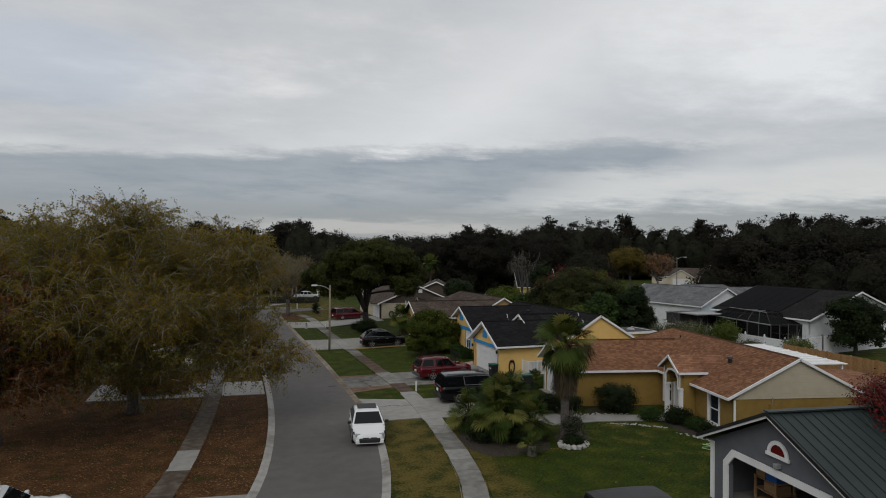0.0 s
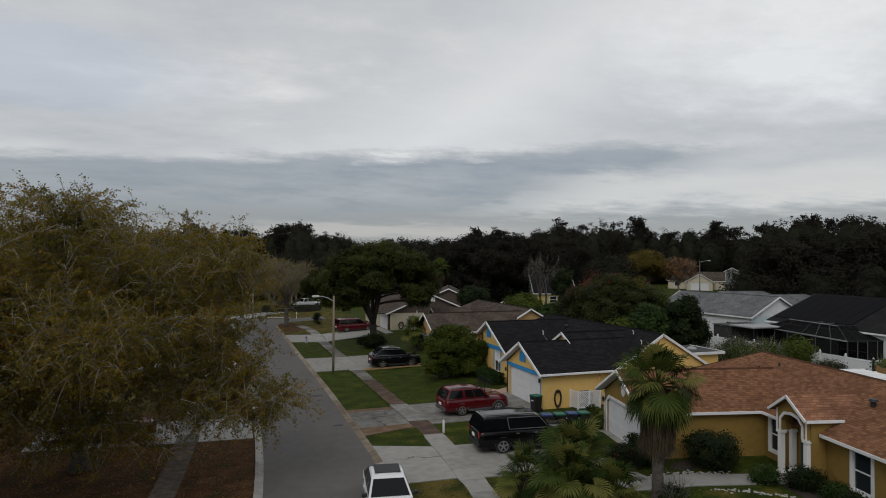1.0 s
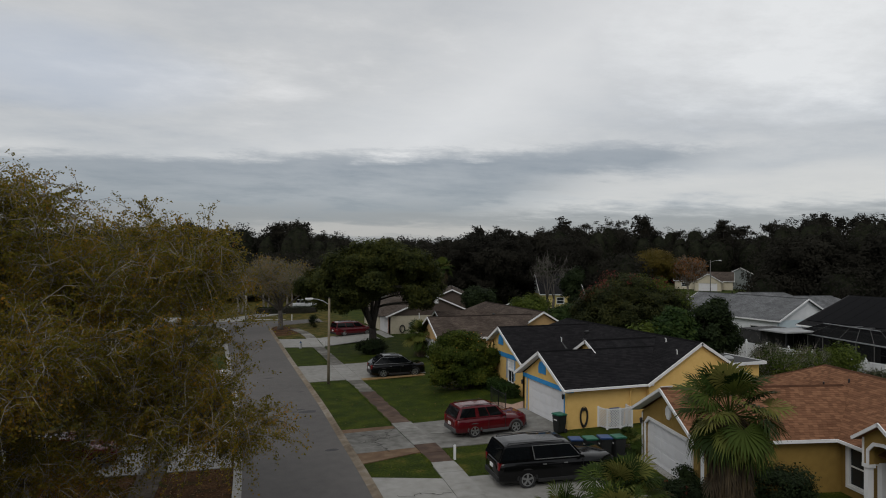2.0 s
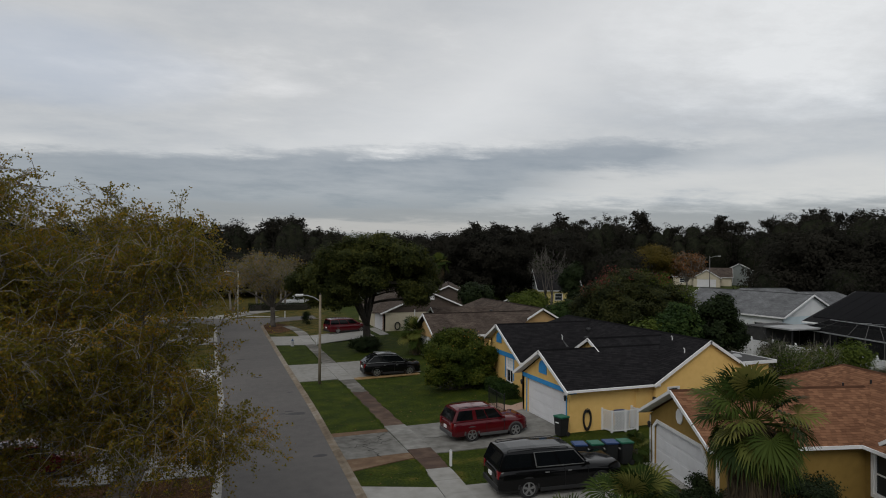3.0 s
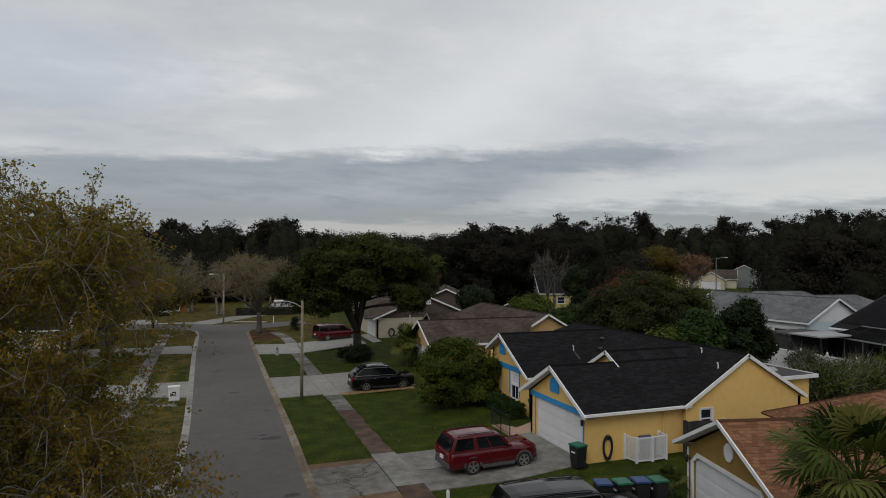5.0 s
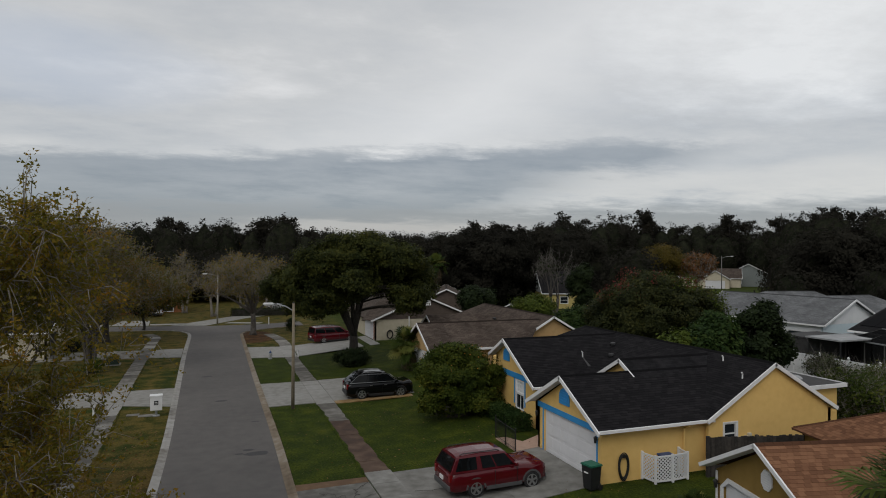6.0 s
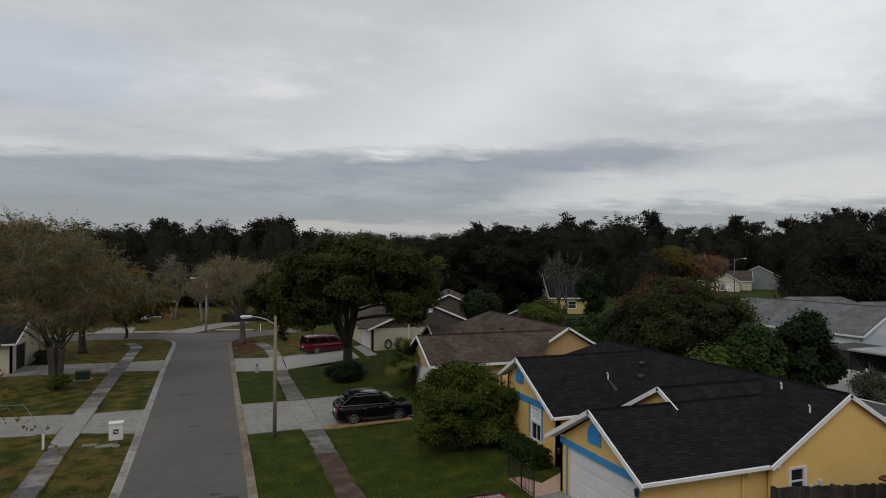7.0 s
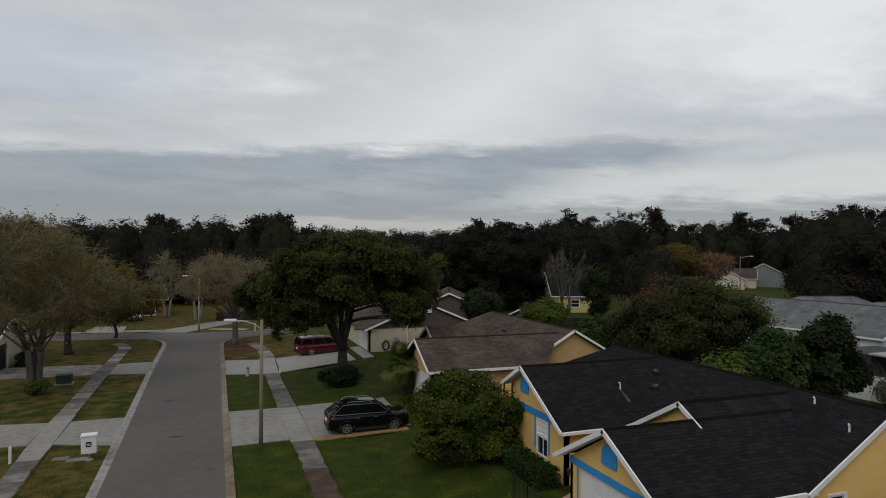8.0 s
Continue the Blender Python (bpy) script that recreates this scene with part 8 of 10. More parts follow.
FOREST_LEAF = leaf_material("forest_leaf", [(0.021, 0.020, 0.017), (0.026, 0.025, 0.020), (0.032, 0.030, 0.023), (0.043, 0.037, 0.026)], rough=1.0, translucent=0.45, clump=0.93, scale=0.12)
AMBER_LEAF = leaf_material("amber_leaf", [(0.048, 0.040, 0.010), (0.090, 0.068, 0.013), (0.135, 0.092, 0.017)], translucent=0.15)
BOUGAIN_LEAF = leaf_material("bougainvillea_leaf", [(0.008, 0.012, 0.006), (0.020, 0.026, 0.009), (0.040, 0.044, 0.013), (0.075, 0.070, 0.018)])
PINK_BRACT = leaf_material("pink_bract", [(0.11, 0.024, 0.022), (0.17, 0.040, 0.034), (0.20, 0.07, 0.045)])
PALM_LEAF = leaf_material("palm_leaf", [(0.018, 0.033, 0.007), (0.040, 0.063, 0.012), (0.080, 0.106, 0.021), (0.17, 0.165, 0.045)], clump=0.35, scale=1.2)
DEAD_PALM = leaf_material("dead_palm_leaf", [(0.040, 0.031, 0.022), (0.080, 0.062, 0.043), (0.16, 0.118, 0.066)], clump=0.4, scale=1.5)
FRUIT = material("ripe_orange", [(0.42, 0.16, 0.015), (0.55, 0.23, 0.02)], 9, 0.5, bump=0.05)

# the big tree over the street, and its neighbour
airy_tree("tall thin-leaved tree turning olive and amber over the street", -4.6, 39.6, 3.4, 0.40,
          [(0.2, -2.8, 7.7, 6.9, 6.6, 4.4), (4.2, -3.4, 6.6, 3.8, 4.4, 3.4), (-5.2, 0.0, 7.8, 6.2, 6.0, 4.4), (-0.6, -3.0, 10.9, 5.2, 4.6, 2.3), (4.6, -4.6, 4.3, 3.8, 3.2, 2.2), (3.6, -2.6, 10.0, 4.2, 4.0, 2.3), (5.6, -3.0, 8.4, 2.9, 3.0, 2.2), (6.6, -3.4, 6.2, 2.5, 2.4, 2.0), (7.3, -4.4, 4.0, 2.3, 2.3, 1.7), (7.6, -3.6, 3.2, 1.8, 1.8, 1.1),
           (5.4, -1.6, 5.2, 2.3, 2.2, 1.6), (-3.0, -5.0, 4.6, 4.0, 3.0, 2.4), (-0.5, -4.2, 3.3, 4.2, 2.6, 1.5), (3.4, -4.6, 2.9, 2.6, 2.2, 1.2)],
          OLIVE_LEAF, BARK, PALE_TWIG, boughs=18, branches=760, twigs=20, leaves=28, leaf=0.052, twig_len=1.3, inner=0.45)
airy_tree("reddish brown leafy tree on a bare lawn", -10.4, 34.4, 3.2, 0.26,
          [(0, 0, 6.4, 4.4, 4.4, 3.4), (-1.5, 1.5, 8.0, 3.2, 3.2, 2.3), (2.2, -0.5, 5.2, 2.6, 2.6, 2.2), (0.5, -1.5, 3.6, 3.4, 2.6, 1.6)], RUSSET_LEAF, BARK, PALE_TWIG, boughs=9, branches=190, twigs=18, leaves=16, leaf=0.085)
airy_tree("tall olive tree behind the street trees", -15.0, 50.0, 4.0, 0.4,
          [(0, 0, 8.6, 6.5, 6.0, 4.6), (-4, 2, 7.6, 5, 5, 4), (2, -1, 5.0, 5, 4, 2.6)], OLIVE_LEAF, BARK, PALE_TWIG, boughs=10, branches=170, twigs=18, leaves=22, leaf=0.12, twig_len=1.4)
# east side
tree("broad dark green street tree with a dense rounded crown", 17.95, 75.4, 2.5, 0.46,
     [(-0.6, 0, 8.4, 3.6, 4.0, 2.8), (-4.6, -0.6, 7.2, 2.8, 3.0, 2.3), (4.2, 0.2, 7.7, 2.8, 3.2, 2.4), (0.4, -0.6, 10.3, 3.6, 3.4, 1.8), (-2.8, -1.8, 9.2, 2.6, 2.6, 1.9), (3.2, -2.0, 9.2, 2.7, 2.6, 1.9), (-6.2, 0.2, 6.7, 1.9, 2.0, 1.5),
      (6.2, 0.4, 7.0, 2.0, 2.2, 1.8), (4.4, -2.4, 6.0, 1.9, 1.9, 1.5), (-3.6, -2.2, 5.8, 2.2, 1.9, 1.6), (-4.8, -1.0, 5.5, 1.7, 1.6, 1.2), (0.4, 2.8, 7.4, 4.4, 2.4, 2.2), (-0.6, -3.2, 7.4, 2.1, 1.8, 1.6), (-2.8, -0.6, 5.4, 1.4, 1.3, 1.0)],
     OAK_LEAF, DARK_BARK, 2500, 75, 0.125, 0.30, 60, inner=0.6, gap=0.45)
citrus = tree("round citrus tree dotted with ripe oranges", 20.0, 55.3, 0.9, 0.15,
     [(0, 0, 2.1, 2.4, 2.3, 1.7), (0.5, 0.2, 3.3, 1.6, 1.6, 0.85), (-1.4, -0.6, 2.6, 1.4, 1.5, 1.1), (1.5, -0.5, 2.3, 1.3, 1.4, 1.2), (-1.0, -1.2, 1.1, 1.5, 1.3, 0.9), (1.0, -1.0, 0.9, 1.5, 1.4, 0.8), (-0.6, 0.3, 3.5, 1.1, 1.1, 0.7)], CITRUS_LEAF, DARK_BARK, 1000, 85, 0.085, 0.20, 24, inner=0.5, gap=0.65)
bm = bmesh.new()
pts = shell_points([(0, 0, 2.3, 2.8, 2.6, 1.8), (0.3, 0.2, 3.1, 2.2, 2.1, 1.15)], 170, 0.93)
for p in pts:
    bmesh.ops.create_icosphere(bm, subdivisions=1, radius=0.034, matrix=Matrix.Translation(p))
tagged(part("fruit", bm, FRUIT, citrus), kind="stuff")
tree("low dark shrub at the foot of a street tree", 17.5, 73.8, 0.3, 0.06, [(0, 0, 0.75, 1.5, 1.2, 0.75)], DARK_LEAF, DARK_BARK, 160, 40, 0.09, 0.2, 8, name="shrub", category="shrub")
airy_tree("bare grey street tree with a fine spreading crown", 10.5, 98.4, 2.6, 0.34,
          [(0, 0, 6.9, 4.6, 4.6, 3.2), (-1.6, 0, 8.0, 3.2, 3.2, 2.2)], OLIVE_LEAF, BARK, GREY_TWIG, boughs=9, branches=170, twigs=26, leaves=2, leaf=0.10, twig_len=1.2, droop=0.0)
for x, y, h in ((6.0, 123.0, 8.5), (10.5, 127.0, 9.0), (1.5, 130.0, 9.5), (14.5, 126.0, 8.0), (-10.0, 125.0, 9.0)):
    airy_tree("bare pale grey tree beyond the junction", x, y, 3.0, 0.20, [(0, 0, h * 0.66, h * 0.36, h * 0.36, h * 0.36)], OLIVE_LEAF, PALE_TWIG, GREY_TWIG, boughs=6, branches=70, twigs=20, leaves=1, leaf=0.12, twig_len=1.3, droop=0.0, stems=2, group="bare trees")
airy_tree("multi-stemmed tree thinning to russet and green", -3.5, 78.1, 3.2, 0.17,
          [(0, 0, 8.9, 5.6, 5.2, 4.0), (-3.0, 1, 10.4, 3.9, 3.6, 2.6), (3.6, -0.5, 7.0, 3.2, 3.2, 2.3), (-5.5, 0, 7.6, 3.0, 3.0, 2.6), (0.5, -1.0, 6.2, 4.4, 4.0, 1.6)], DULL_LEAF, BARK, PALE_TWIG, boughs=18, branches=330, twigs=20, leaves=6, leaf=0.080, twig_len=1.3, stems=5, gap=0.5, droop=0.1)
tree("small leafy shrub at the foot of a multi-stemmed tree", -3.1, 77.3, 0.2, 0.05, [(0, 0, 0.6, 0.6, 0.6, 0.6)], LIME_LEAF, DARK_BARK, 60, 30, 0.09, 0.18, 6, name="shrub", category="shrub")
airy_tree("dark-trunked olive green street tree", -4.95, 96.3, 2.8, 0.36, [(0, 0, 6.8, 5.2, 5.0, 3.4), (4.2, -0.5, 6.2, 3.6, 3.4, 2.6), (-3.0, 1, 7.8, 3.4, 3.4, 2.5), (6.0, 0, 5.4, 2.2, 2.2, 1.9)],
          DULL_LEAF, DARK_BARK, PALE_TWIG, boughs=9, branches=190, twigs=18, leaves=18, leaf=0.12, twig_len=1.4)
tree("small dark-leaved tree at the junction", -2.35, 107.0, 1.3, 0.18, [(0, 0, 3.4, 2.6, 2.4, 1.7)], DARK_LEAF, DARK_BARK, 260, 45, 0.12, 0.3, 24, twigs=600)
airy_tree("dull green and amber tree beside an orange brick house", -10.0, 120.0, 3.0, 0.3, [(0, 0, 7.2, 4.2, 4.2, 3.5), (-4, 1, 7.8, 4.0, 4.0, 3.3)], OLIVE_LEAF, BARK, PALE_TWIG, boughs=8, branches=110, twigs=16, leaves=26, leaf=0.16, twig_len=1.3)
# behind the houses
bou = tree("sprawling bougainvillea-covered tree with pink bracts", 43.2, 66.5, 2.0, 0.25,
     [(0, 0, 4.2, 5.4, 4.8, 3.4), (-4.2, -0.8, 3.5, 2.9, 3.2, 2.7), (4.9, 0, 3.5, 3.0, 3.6, 2.7), (0.6, 0, 6.5, 3.2, 3.2, 1.5), (3.2, -1.5, 5.4, 2.3, 2.4, 1.6), (-3.2, -1.5, 5.5, 2.1, 2.2, 1.5)], BOUGAIN_LEAF, DARK_BARK, 1500, 66, 0.12, 0.34, 40, gap=0.75)
pts = shell_points([(0.2, -0.6, 6.6, 4.6, 4.2, 1.6), (-3.4, -1, 5.2, 2.6, 2.8, 1.9)], 130, 0.93, gap=0.8)
pts = pts[(pts[:, 2] > 5.6) | (RNG.random(len(pts)) < 0.2)]
v, f = leaf_cloud(pts, 0.32, 15, 0.10)
np_mesh("blossom", v, f, PINK_BRACT, bou, "pink flower bracts")["kind"] = "stuff"
v, f = leaf_cloud(shell_points([(3.6, -1.2, 4.6, 3.4, 3.4, 2.4), (1.6, -1, 6.2, 3.0, 3.0, 1.6)], 170, 0.94), 0.3, 30, 0.11)
np_mesh("young_leaves", v, f, LIME_LEAF, bou, "yellow-green young leaves")["kind"] = "stuff"
tree("dense green mango-like tree", 42.8, 54.0, 1.8, 0.2, [(0, 0, 3.5, 1.9, 1.8, 2.2), (0.5, 0, 5.5, 0.9, 0.9, 0.9), (-1.1, -0.5, 2.6, 1.2, 1.2, 1.4), (1.4, -0.4, 3.0, 1.1, 1.1, 1.4), (-0.7, 0, 5.0, 0.8, 0.8, 0.8), (1.2, 0.2, 4.7, 0.7, 0.7, 0.8)], DARK_LEAF, DARK_BARK, 440, 50, 0.14, 0.22, 20, gap=0.7)
tree("bright green mango-like tree", 39.2, 54.6, 1.6, 0.2, [(0, 0, 3.2, 1.9, 1.8, 1.9), (0.4, 0, 4.8, 1.1, 1.2, 0.9), (-1.2, -0.4, 3.6, 1.1, 1.1, 1.2), (1.3, 0, 3.4, 1.1, 1.1, 1.2)], MANGO_LEAF, DARK_BARK, 480, 50, 0.15, 0.24, 20, gap=0.75)
tree("yellow-green shrub behind a black roof", 36.8, 55.0, 0.8, 0.1, [(0, 0, 2.8, 1.8, 1.8, 1.7)], LIME_LEAF, DARK_BARK, 240, 35, 0.16, 0.26, 14, name="shrub", category="shrub")
tree("loose green shrub by a white fence", 43.5, 45.5, 0.8, 0.1, [(0, 0, 1.8, 1.7, 1.6, 1.5), (1.6, 1.0, 1.6, 1.2, 1.2, 1.2)], CITRUS_LEAF, DARK_BARK, 300, 30, 0.085, 0.34, 30, twigs=700, twig_mat=PALE_TWIG, gap=0.9, name="shrub", category="shrub")
tree("loose green shrub in a back garden", 40.6, 45.4, 0.8, 0.1, [(0, 0, 1.8, 1.5, 1.8, 1.7)], CITRUS_LEAF, DARK_BARK, 260, 26, 0.09, 0.36, 26, twigs=600, twig_mat=PALE_TWIG, gap=0.9, name="shrub", category="shrub")
tree("green shrub against a white fence", 48.4, 46.2, 0.6, 0.1, [(0, 0, 1.9, 1.1, 1.4, 1.6)], LIME_LEAF, DARK_BARK, 220, 30, 0.11, 0.28, 20, gap=0.8, name="shrub", category="shrub")
for x, y, r, h in ((49.5, 50.6, 1.0, 1.5), (49.7, 44.4, 0.9, 1.3), (49.4, 54.2, 1.3, 2.2), (47.6, 57.4, 1.4, 2.4)):
    tree("loose grey-green shrub before a white fence", x, y, 0.5, 0.08, [(0, 0, h * 0.55, r, r, h * 0.5), (r * 0.5, r * 0.3, h * 0.4, r * 0.7, r * 0.7, h * 0.4)], DUSTY_LEAF, DARK_BARK, 170, 24, 0.09, 0.24, 18, twigs=260, twig_mat=PALE_TWIG, name="shrub", category="shrub", gap=0.8, group="shrubs along the white fence")
tree("grey-green shrub against a white fence", 50.4, 39.8, 0.6, 0.08, [(0, 0, 1.3, 1.2, 1.1, 1.0)], LIME_LEAF, GREY_TWIG, 120, 20, 0.10, 0.26, 14, twigs=300, name="shrub", category="shrub")
tree("dark rounded tree before a white fence", 60.0, 41.4, 1.0, 0.22, [(0, 0, 3.6, 2.6, 2.4, 2.0), (-0.8, 0, 4.6, 1.9, 2.0, 1.2), (-1.6, -0.4, 2.2, 1.6, 1.6, 1.4), (1.4, -0.6, 2.0, 1.7, 1.5, 1.3), (1.8, 0, 3.9, 1.4, 1.4, 1.2)], DARK_LEAF, DARK_BARK, 620, 45, 0.13, 0.26, 30, gap=0.6)
tree("dense round green shrub beside a tan gable", 40.8, 74.0, 0.6, 0.12, [(0, 0, 2.4, 2.4, 2.4, 2.2)], MANGO_LEAF, DARK_BARK, 320, 40, 0.14, 0.28, 16, name="shrub", category="shrub")
tree("bare pale-barked tree before a yellow house", 57.0, 106.5, 2.6, 0.24, [(0, 0, 7.6, 4.0, 3.6, 3.4)], DARK_LEAF, BARK, 120, 3, 0.2, 0.3, 26, twigs=900, stems=3, inner=0.3)
tree("grey-green low tree beyond a grey roof", 46.0, 93.0, 0.8, 0.12, [(0, 0, 2.4, 3.0, 2.4, 1.9)], LIME_LEAF, DARK_BARK, 240, 36, 0.16, 0.34, 14, name="shrub", category="shrub")
tree("dark narrow tree beside a yellow house", 52.9, 92.9, 1.6, 0.16, [(0, 0, 4.2, 1.9, 1.8, 2.6), (0.3, 0, 6.8, 1.4, 1.4, 1.5), (-0.9, 0, 5.6, 1.0, 1.0, 1.2)], DARK_LEAF, DARK_BARK, 330, 42, 0.15, 0.28, 16, gap=0.6)
tree("dark leafy tree beside a brown gable", 38.0, 94.0, 1.4, 0.15, [(0, 0, 3.6, 2.6, 2.4, 1.9)], DARK_LEAF, DARK_BARK, 260, 36, 0.16, 0.34, 14)
tree("crimson-leaved tree beside a grey house", 23.6, 11.6, 1.6, 0.14, [(0, 0, 4.0, 2.0, 2.4, 2.2), (-0.6, 0.8, 3.0, 1.3, 1.3, 1.2)], RED_LEAF, BARK, 420, 58, 0.06, 0.30, 40, twigs=900, inner=0.4)
# dark grove in the middle distance
for x, y, h, r in ((52, 122, 15, 9), (63, 130, 15, 9), (44, 132, 14, 8), (75, 135, 15, 9), (36, 140, 13, 8), (78, 146, 15, 8), (60, 146, 16, 9), (90, 85, 14.5, 6.5), (97, 78, 15, 6.5), (104, 71, 14.5, 6.5), (99, 91, 14, 6), (111, 82, 15.5, 7)):
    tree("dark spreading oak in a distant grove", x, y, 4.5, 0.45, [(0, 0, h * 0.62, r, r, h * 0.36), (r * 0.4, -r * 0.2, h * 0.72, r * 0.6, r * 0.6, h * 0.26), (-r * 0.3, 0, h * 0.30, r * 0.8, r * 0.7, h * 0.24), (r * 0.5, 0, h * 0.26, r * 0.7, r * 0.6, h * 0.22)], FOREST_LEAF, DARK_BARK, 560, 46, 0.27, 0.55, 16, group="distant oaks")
tree("amber-leaved tree above the back gardens", 106.0, 140.0, 4.0, 0.4, [(-1.5, 0, 8.6, 5.0, 5.0, 4.0), (2.5, 0, 7.0, 4.4, 4.4, 3.4)], AMBER_LEAF, BARK, 620, 60, 0.18, 0.55, 30)
tree("bare russet tree beside an amber tree", 112.0, 136.0, 3.0, 0.3, [(0, 0, 7.0, 5.0, 5.0, 3.6)], RUSSET_LEAF, GREY_TWIG, 300, 8, 0.25, 0.5, 40, twigs=1500)


def hedge(label, x0, y0, x1, y1, z1, mat, base):
    """A clipped hedge: a leafy box with uneven faces."""
    h = thing("hedge", label, "hedge")
    n = int((900 if y0 < 70 else 250) * (abs(x1 - x0) + 0.5) * (abs(y1 - y0) + 0.5))
    p = RNG.random((n, 3)) * np.array([x1 - x0, y1 - y0, z1]) + np.array([x0, y0, base])
    edge = np.minimum.reduce([p[:, 0] - x0, x1 - p[:, 0], p[:, 1] - y0, y1 - p[:, 1], base + z1 - p[:, 2]])
    p = p[edge < 0.22]
    v, f = leaf_cloud(p, 0.05, 3, 0.07)
    np_mesh("leaves", v, f, mat, h)
    part("twig_core", one_box(x0 + 0.2, y0 + 0.2, base - 0.02, x1 - 0.2, y1 - 0.2, base + z1 - 0.22), DARK_BARK, h)


hedge("clipped dark green hedge before a yellow wall", 21.2, 49.9, 22.3, 56.2, 0.85, MANGO_LEAF, 0.33)
hedge("clipped hedge behind the junction", 8.5, 121.5, 19.0, 123.0, 1.2, DARK_LEAF, 0.0)
hedge("dark clipped shrub by a garage door", -7.8, 90.0, -6.6, 92.4, 1.1, DARK_LEAF, 0.0)


# ---- palms ----
def fan_palm(label, x, y, trunk_h, crown_r, fronds, skirt, base=None, lean=0.0):
    """A fan palm: ringed trunk, fan leaves on stalks all round the head, dead leaves hanging below."""
    t = thing("palm_tree", label, "palm tree", (x, y, gz(x) if base is None else base))
    if trunk_h > 0.4:
        bm = bmesh.new()
        pts = [(lean * (i / 14) ** 2, 0, -0.05 + trunk_h * i / 14) for i in range(15)]
        rod(bm, pts, [0.24 - 0.06 * i / 14 + (0.02 if i % 2 else 0) for i in range(15)], 10)
        part("trunk", bm, BARK, t)

    def fans(n, lo, hi, rad, mat, name, droop, head):
        V, F = [], []
        st = bmesh.new()
        for i in range(n):
            az = 2 * math.pi * (i * 0.618 + RNG.random() * 0.08)
            el = radians(lo + (hi - lo) * ((i + RNG.random()) / n))
            stalk = rad * RNG.uniform(0.42, 0.62)
            d = Vector((math.cos(az) * math.cos(el), math.sin(az) * math.cos(el), math.sin(el)))
            h0 = Vector((lean, 0, head))
            tip = h0 + d * stalk
            rod(st, [h0, tip], [0.025, 0.014], 4)
            s = d.cross(Vector((0, 0, 1)))
            s = s.normalized() if s.length > 0.05 else Vector((1, 0, 0))
            u = s.cross(d)
            fr = rad * RNG.uniform(0.38, 0.48)
            k = 34
            roll = RNG.normal() * 0.35
            s, u = s * math.cos(roll) + u * math.sin(roll), u * math.cos(roll) - s * math.sin(roll)
            # the blade hangs at an angle to its stalk and faces out and up
            tilt = radians(RNG.uniform(2, 38)) * math.cos(el) + radians(5)
            fwd, face = d * math.cos(tilt) - u * math.sin(tilt), u * math.cos(tilt) + d * math.sin(tilt)
            web = []
            for j in range(k):
                a = radians(-128 + 256 * j / (k - 1))
                ray = (fwd * math.cos(a) + s * math.sin(a)).normalized()
                ln = fr * (0.78 + 0.22 * math.cos(a)) * RNG.uniform(0.92, 1.06)
                half = s * math.cos(a) - fwd * math.sin(a)
                mid = tip + ray * ln * 0.66 + face * (0.035 * ln if j % 2 else -0.035 * ln) + face * 0.10 * ln * abs(math.sin(a))
                end = tip + ray * ln + Vector((0, 0, -droop * ln * RNG.uniform(0.3, 1.4))) + Vector(RNG.normal(size=3)) * 0.02
                w = ln * 0.047
                web.append((mid, mid + half * w, mid - half * w, end))
            b0 = len(V)
            V.append(tip)
            for mid, l_, r_, end in web:
                V += [l_, end, r_]
            for j in range(k):
                c0 = b0 + 1 + 3 * j
                F.append((b0, c0 + 2, c0 + 1, c0))
        part(name + "_stalk", st, mat, t)["kind"] = "stuff"
        np_mesh(name, np.array([tuple(q) for q in V]), np.array(F), mat, t)
    fans(fronds, -30 if trunk_h < 3 else -12, 85, crown_r, PALM_LEAF, "crown", 0.16, trunk_h)
    if skirt:
        m = skirt * 30
        az = RNG.uniform(0, 2 * math.pi, m)
        r0, r1 = RNG.uniform(0.12, 0.30, m) * crown_r / 2.2, RNG.uniform(0.28, 0.85, m) * crown_r / 2.4
        z0 = trunk_h + RNG.uniform(-0.5, 0.15, m)
        z1 = np.maximum(z0 - RNG.uniform(0.6, 2.7, m) * crown_r / 2.2, 0.06)
        d = np.stack([np.cos(az), np.sin(az)], 1)
        s = np.stack([-np.sin(az), np.cos(az)], 1) * RNG.uniform(0.014, 0.044, (m, 1))
        jut = RNG.normal(size=(m, 2)) * 0.05
        A = np.concatenate([d * r0[:, None] + [lean, 0], z0[:, None]], 1)
        B = np.concatenate([d * r1[:, None] * 0.95 + [lean, 0] + s, ((z0 + z1) / 2)[:, None]], 1)
        C = np.concatenate([d * r1[:, None] + [lean, 0] + jut, z1[:, None]], 1)
        D = np.concatenate([d * r1[:, None] * 0.95 + [lean, 0] - s, ((z0 + z1) / 2)[:, None]], 1)
        np_mesh("dead_fronds", np.stack([A, B, C, D], 1).reshape(-1, 3), np.arange(4 * m).reshape(-1, 4), DEAD_PALM, t, "dry brown hanging fronds")
        fans(skirt // 5, -50, -15, crown_r * 0.9, PALM_LEAF, "lower_fronds", 0.5, trunk_h - 0.05)
        for i in range(3 if skirt > 40 else 1):
            fans(14, -78, -38, crown_r * 0.66, DEAD_PALM, "dead_fan", 0.5, trunk_h * (0.95 - 0.13 * i))
    return t


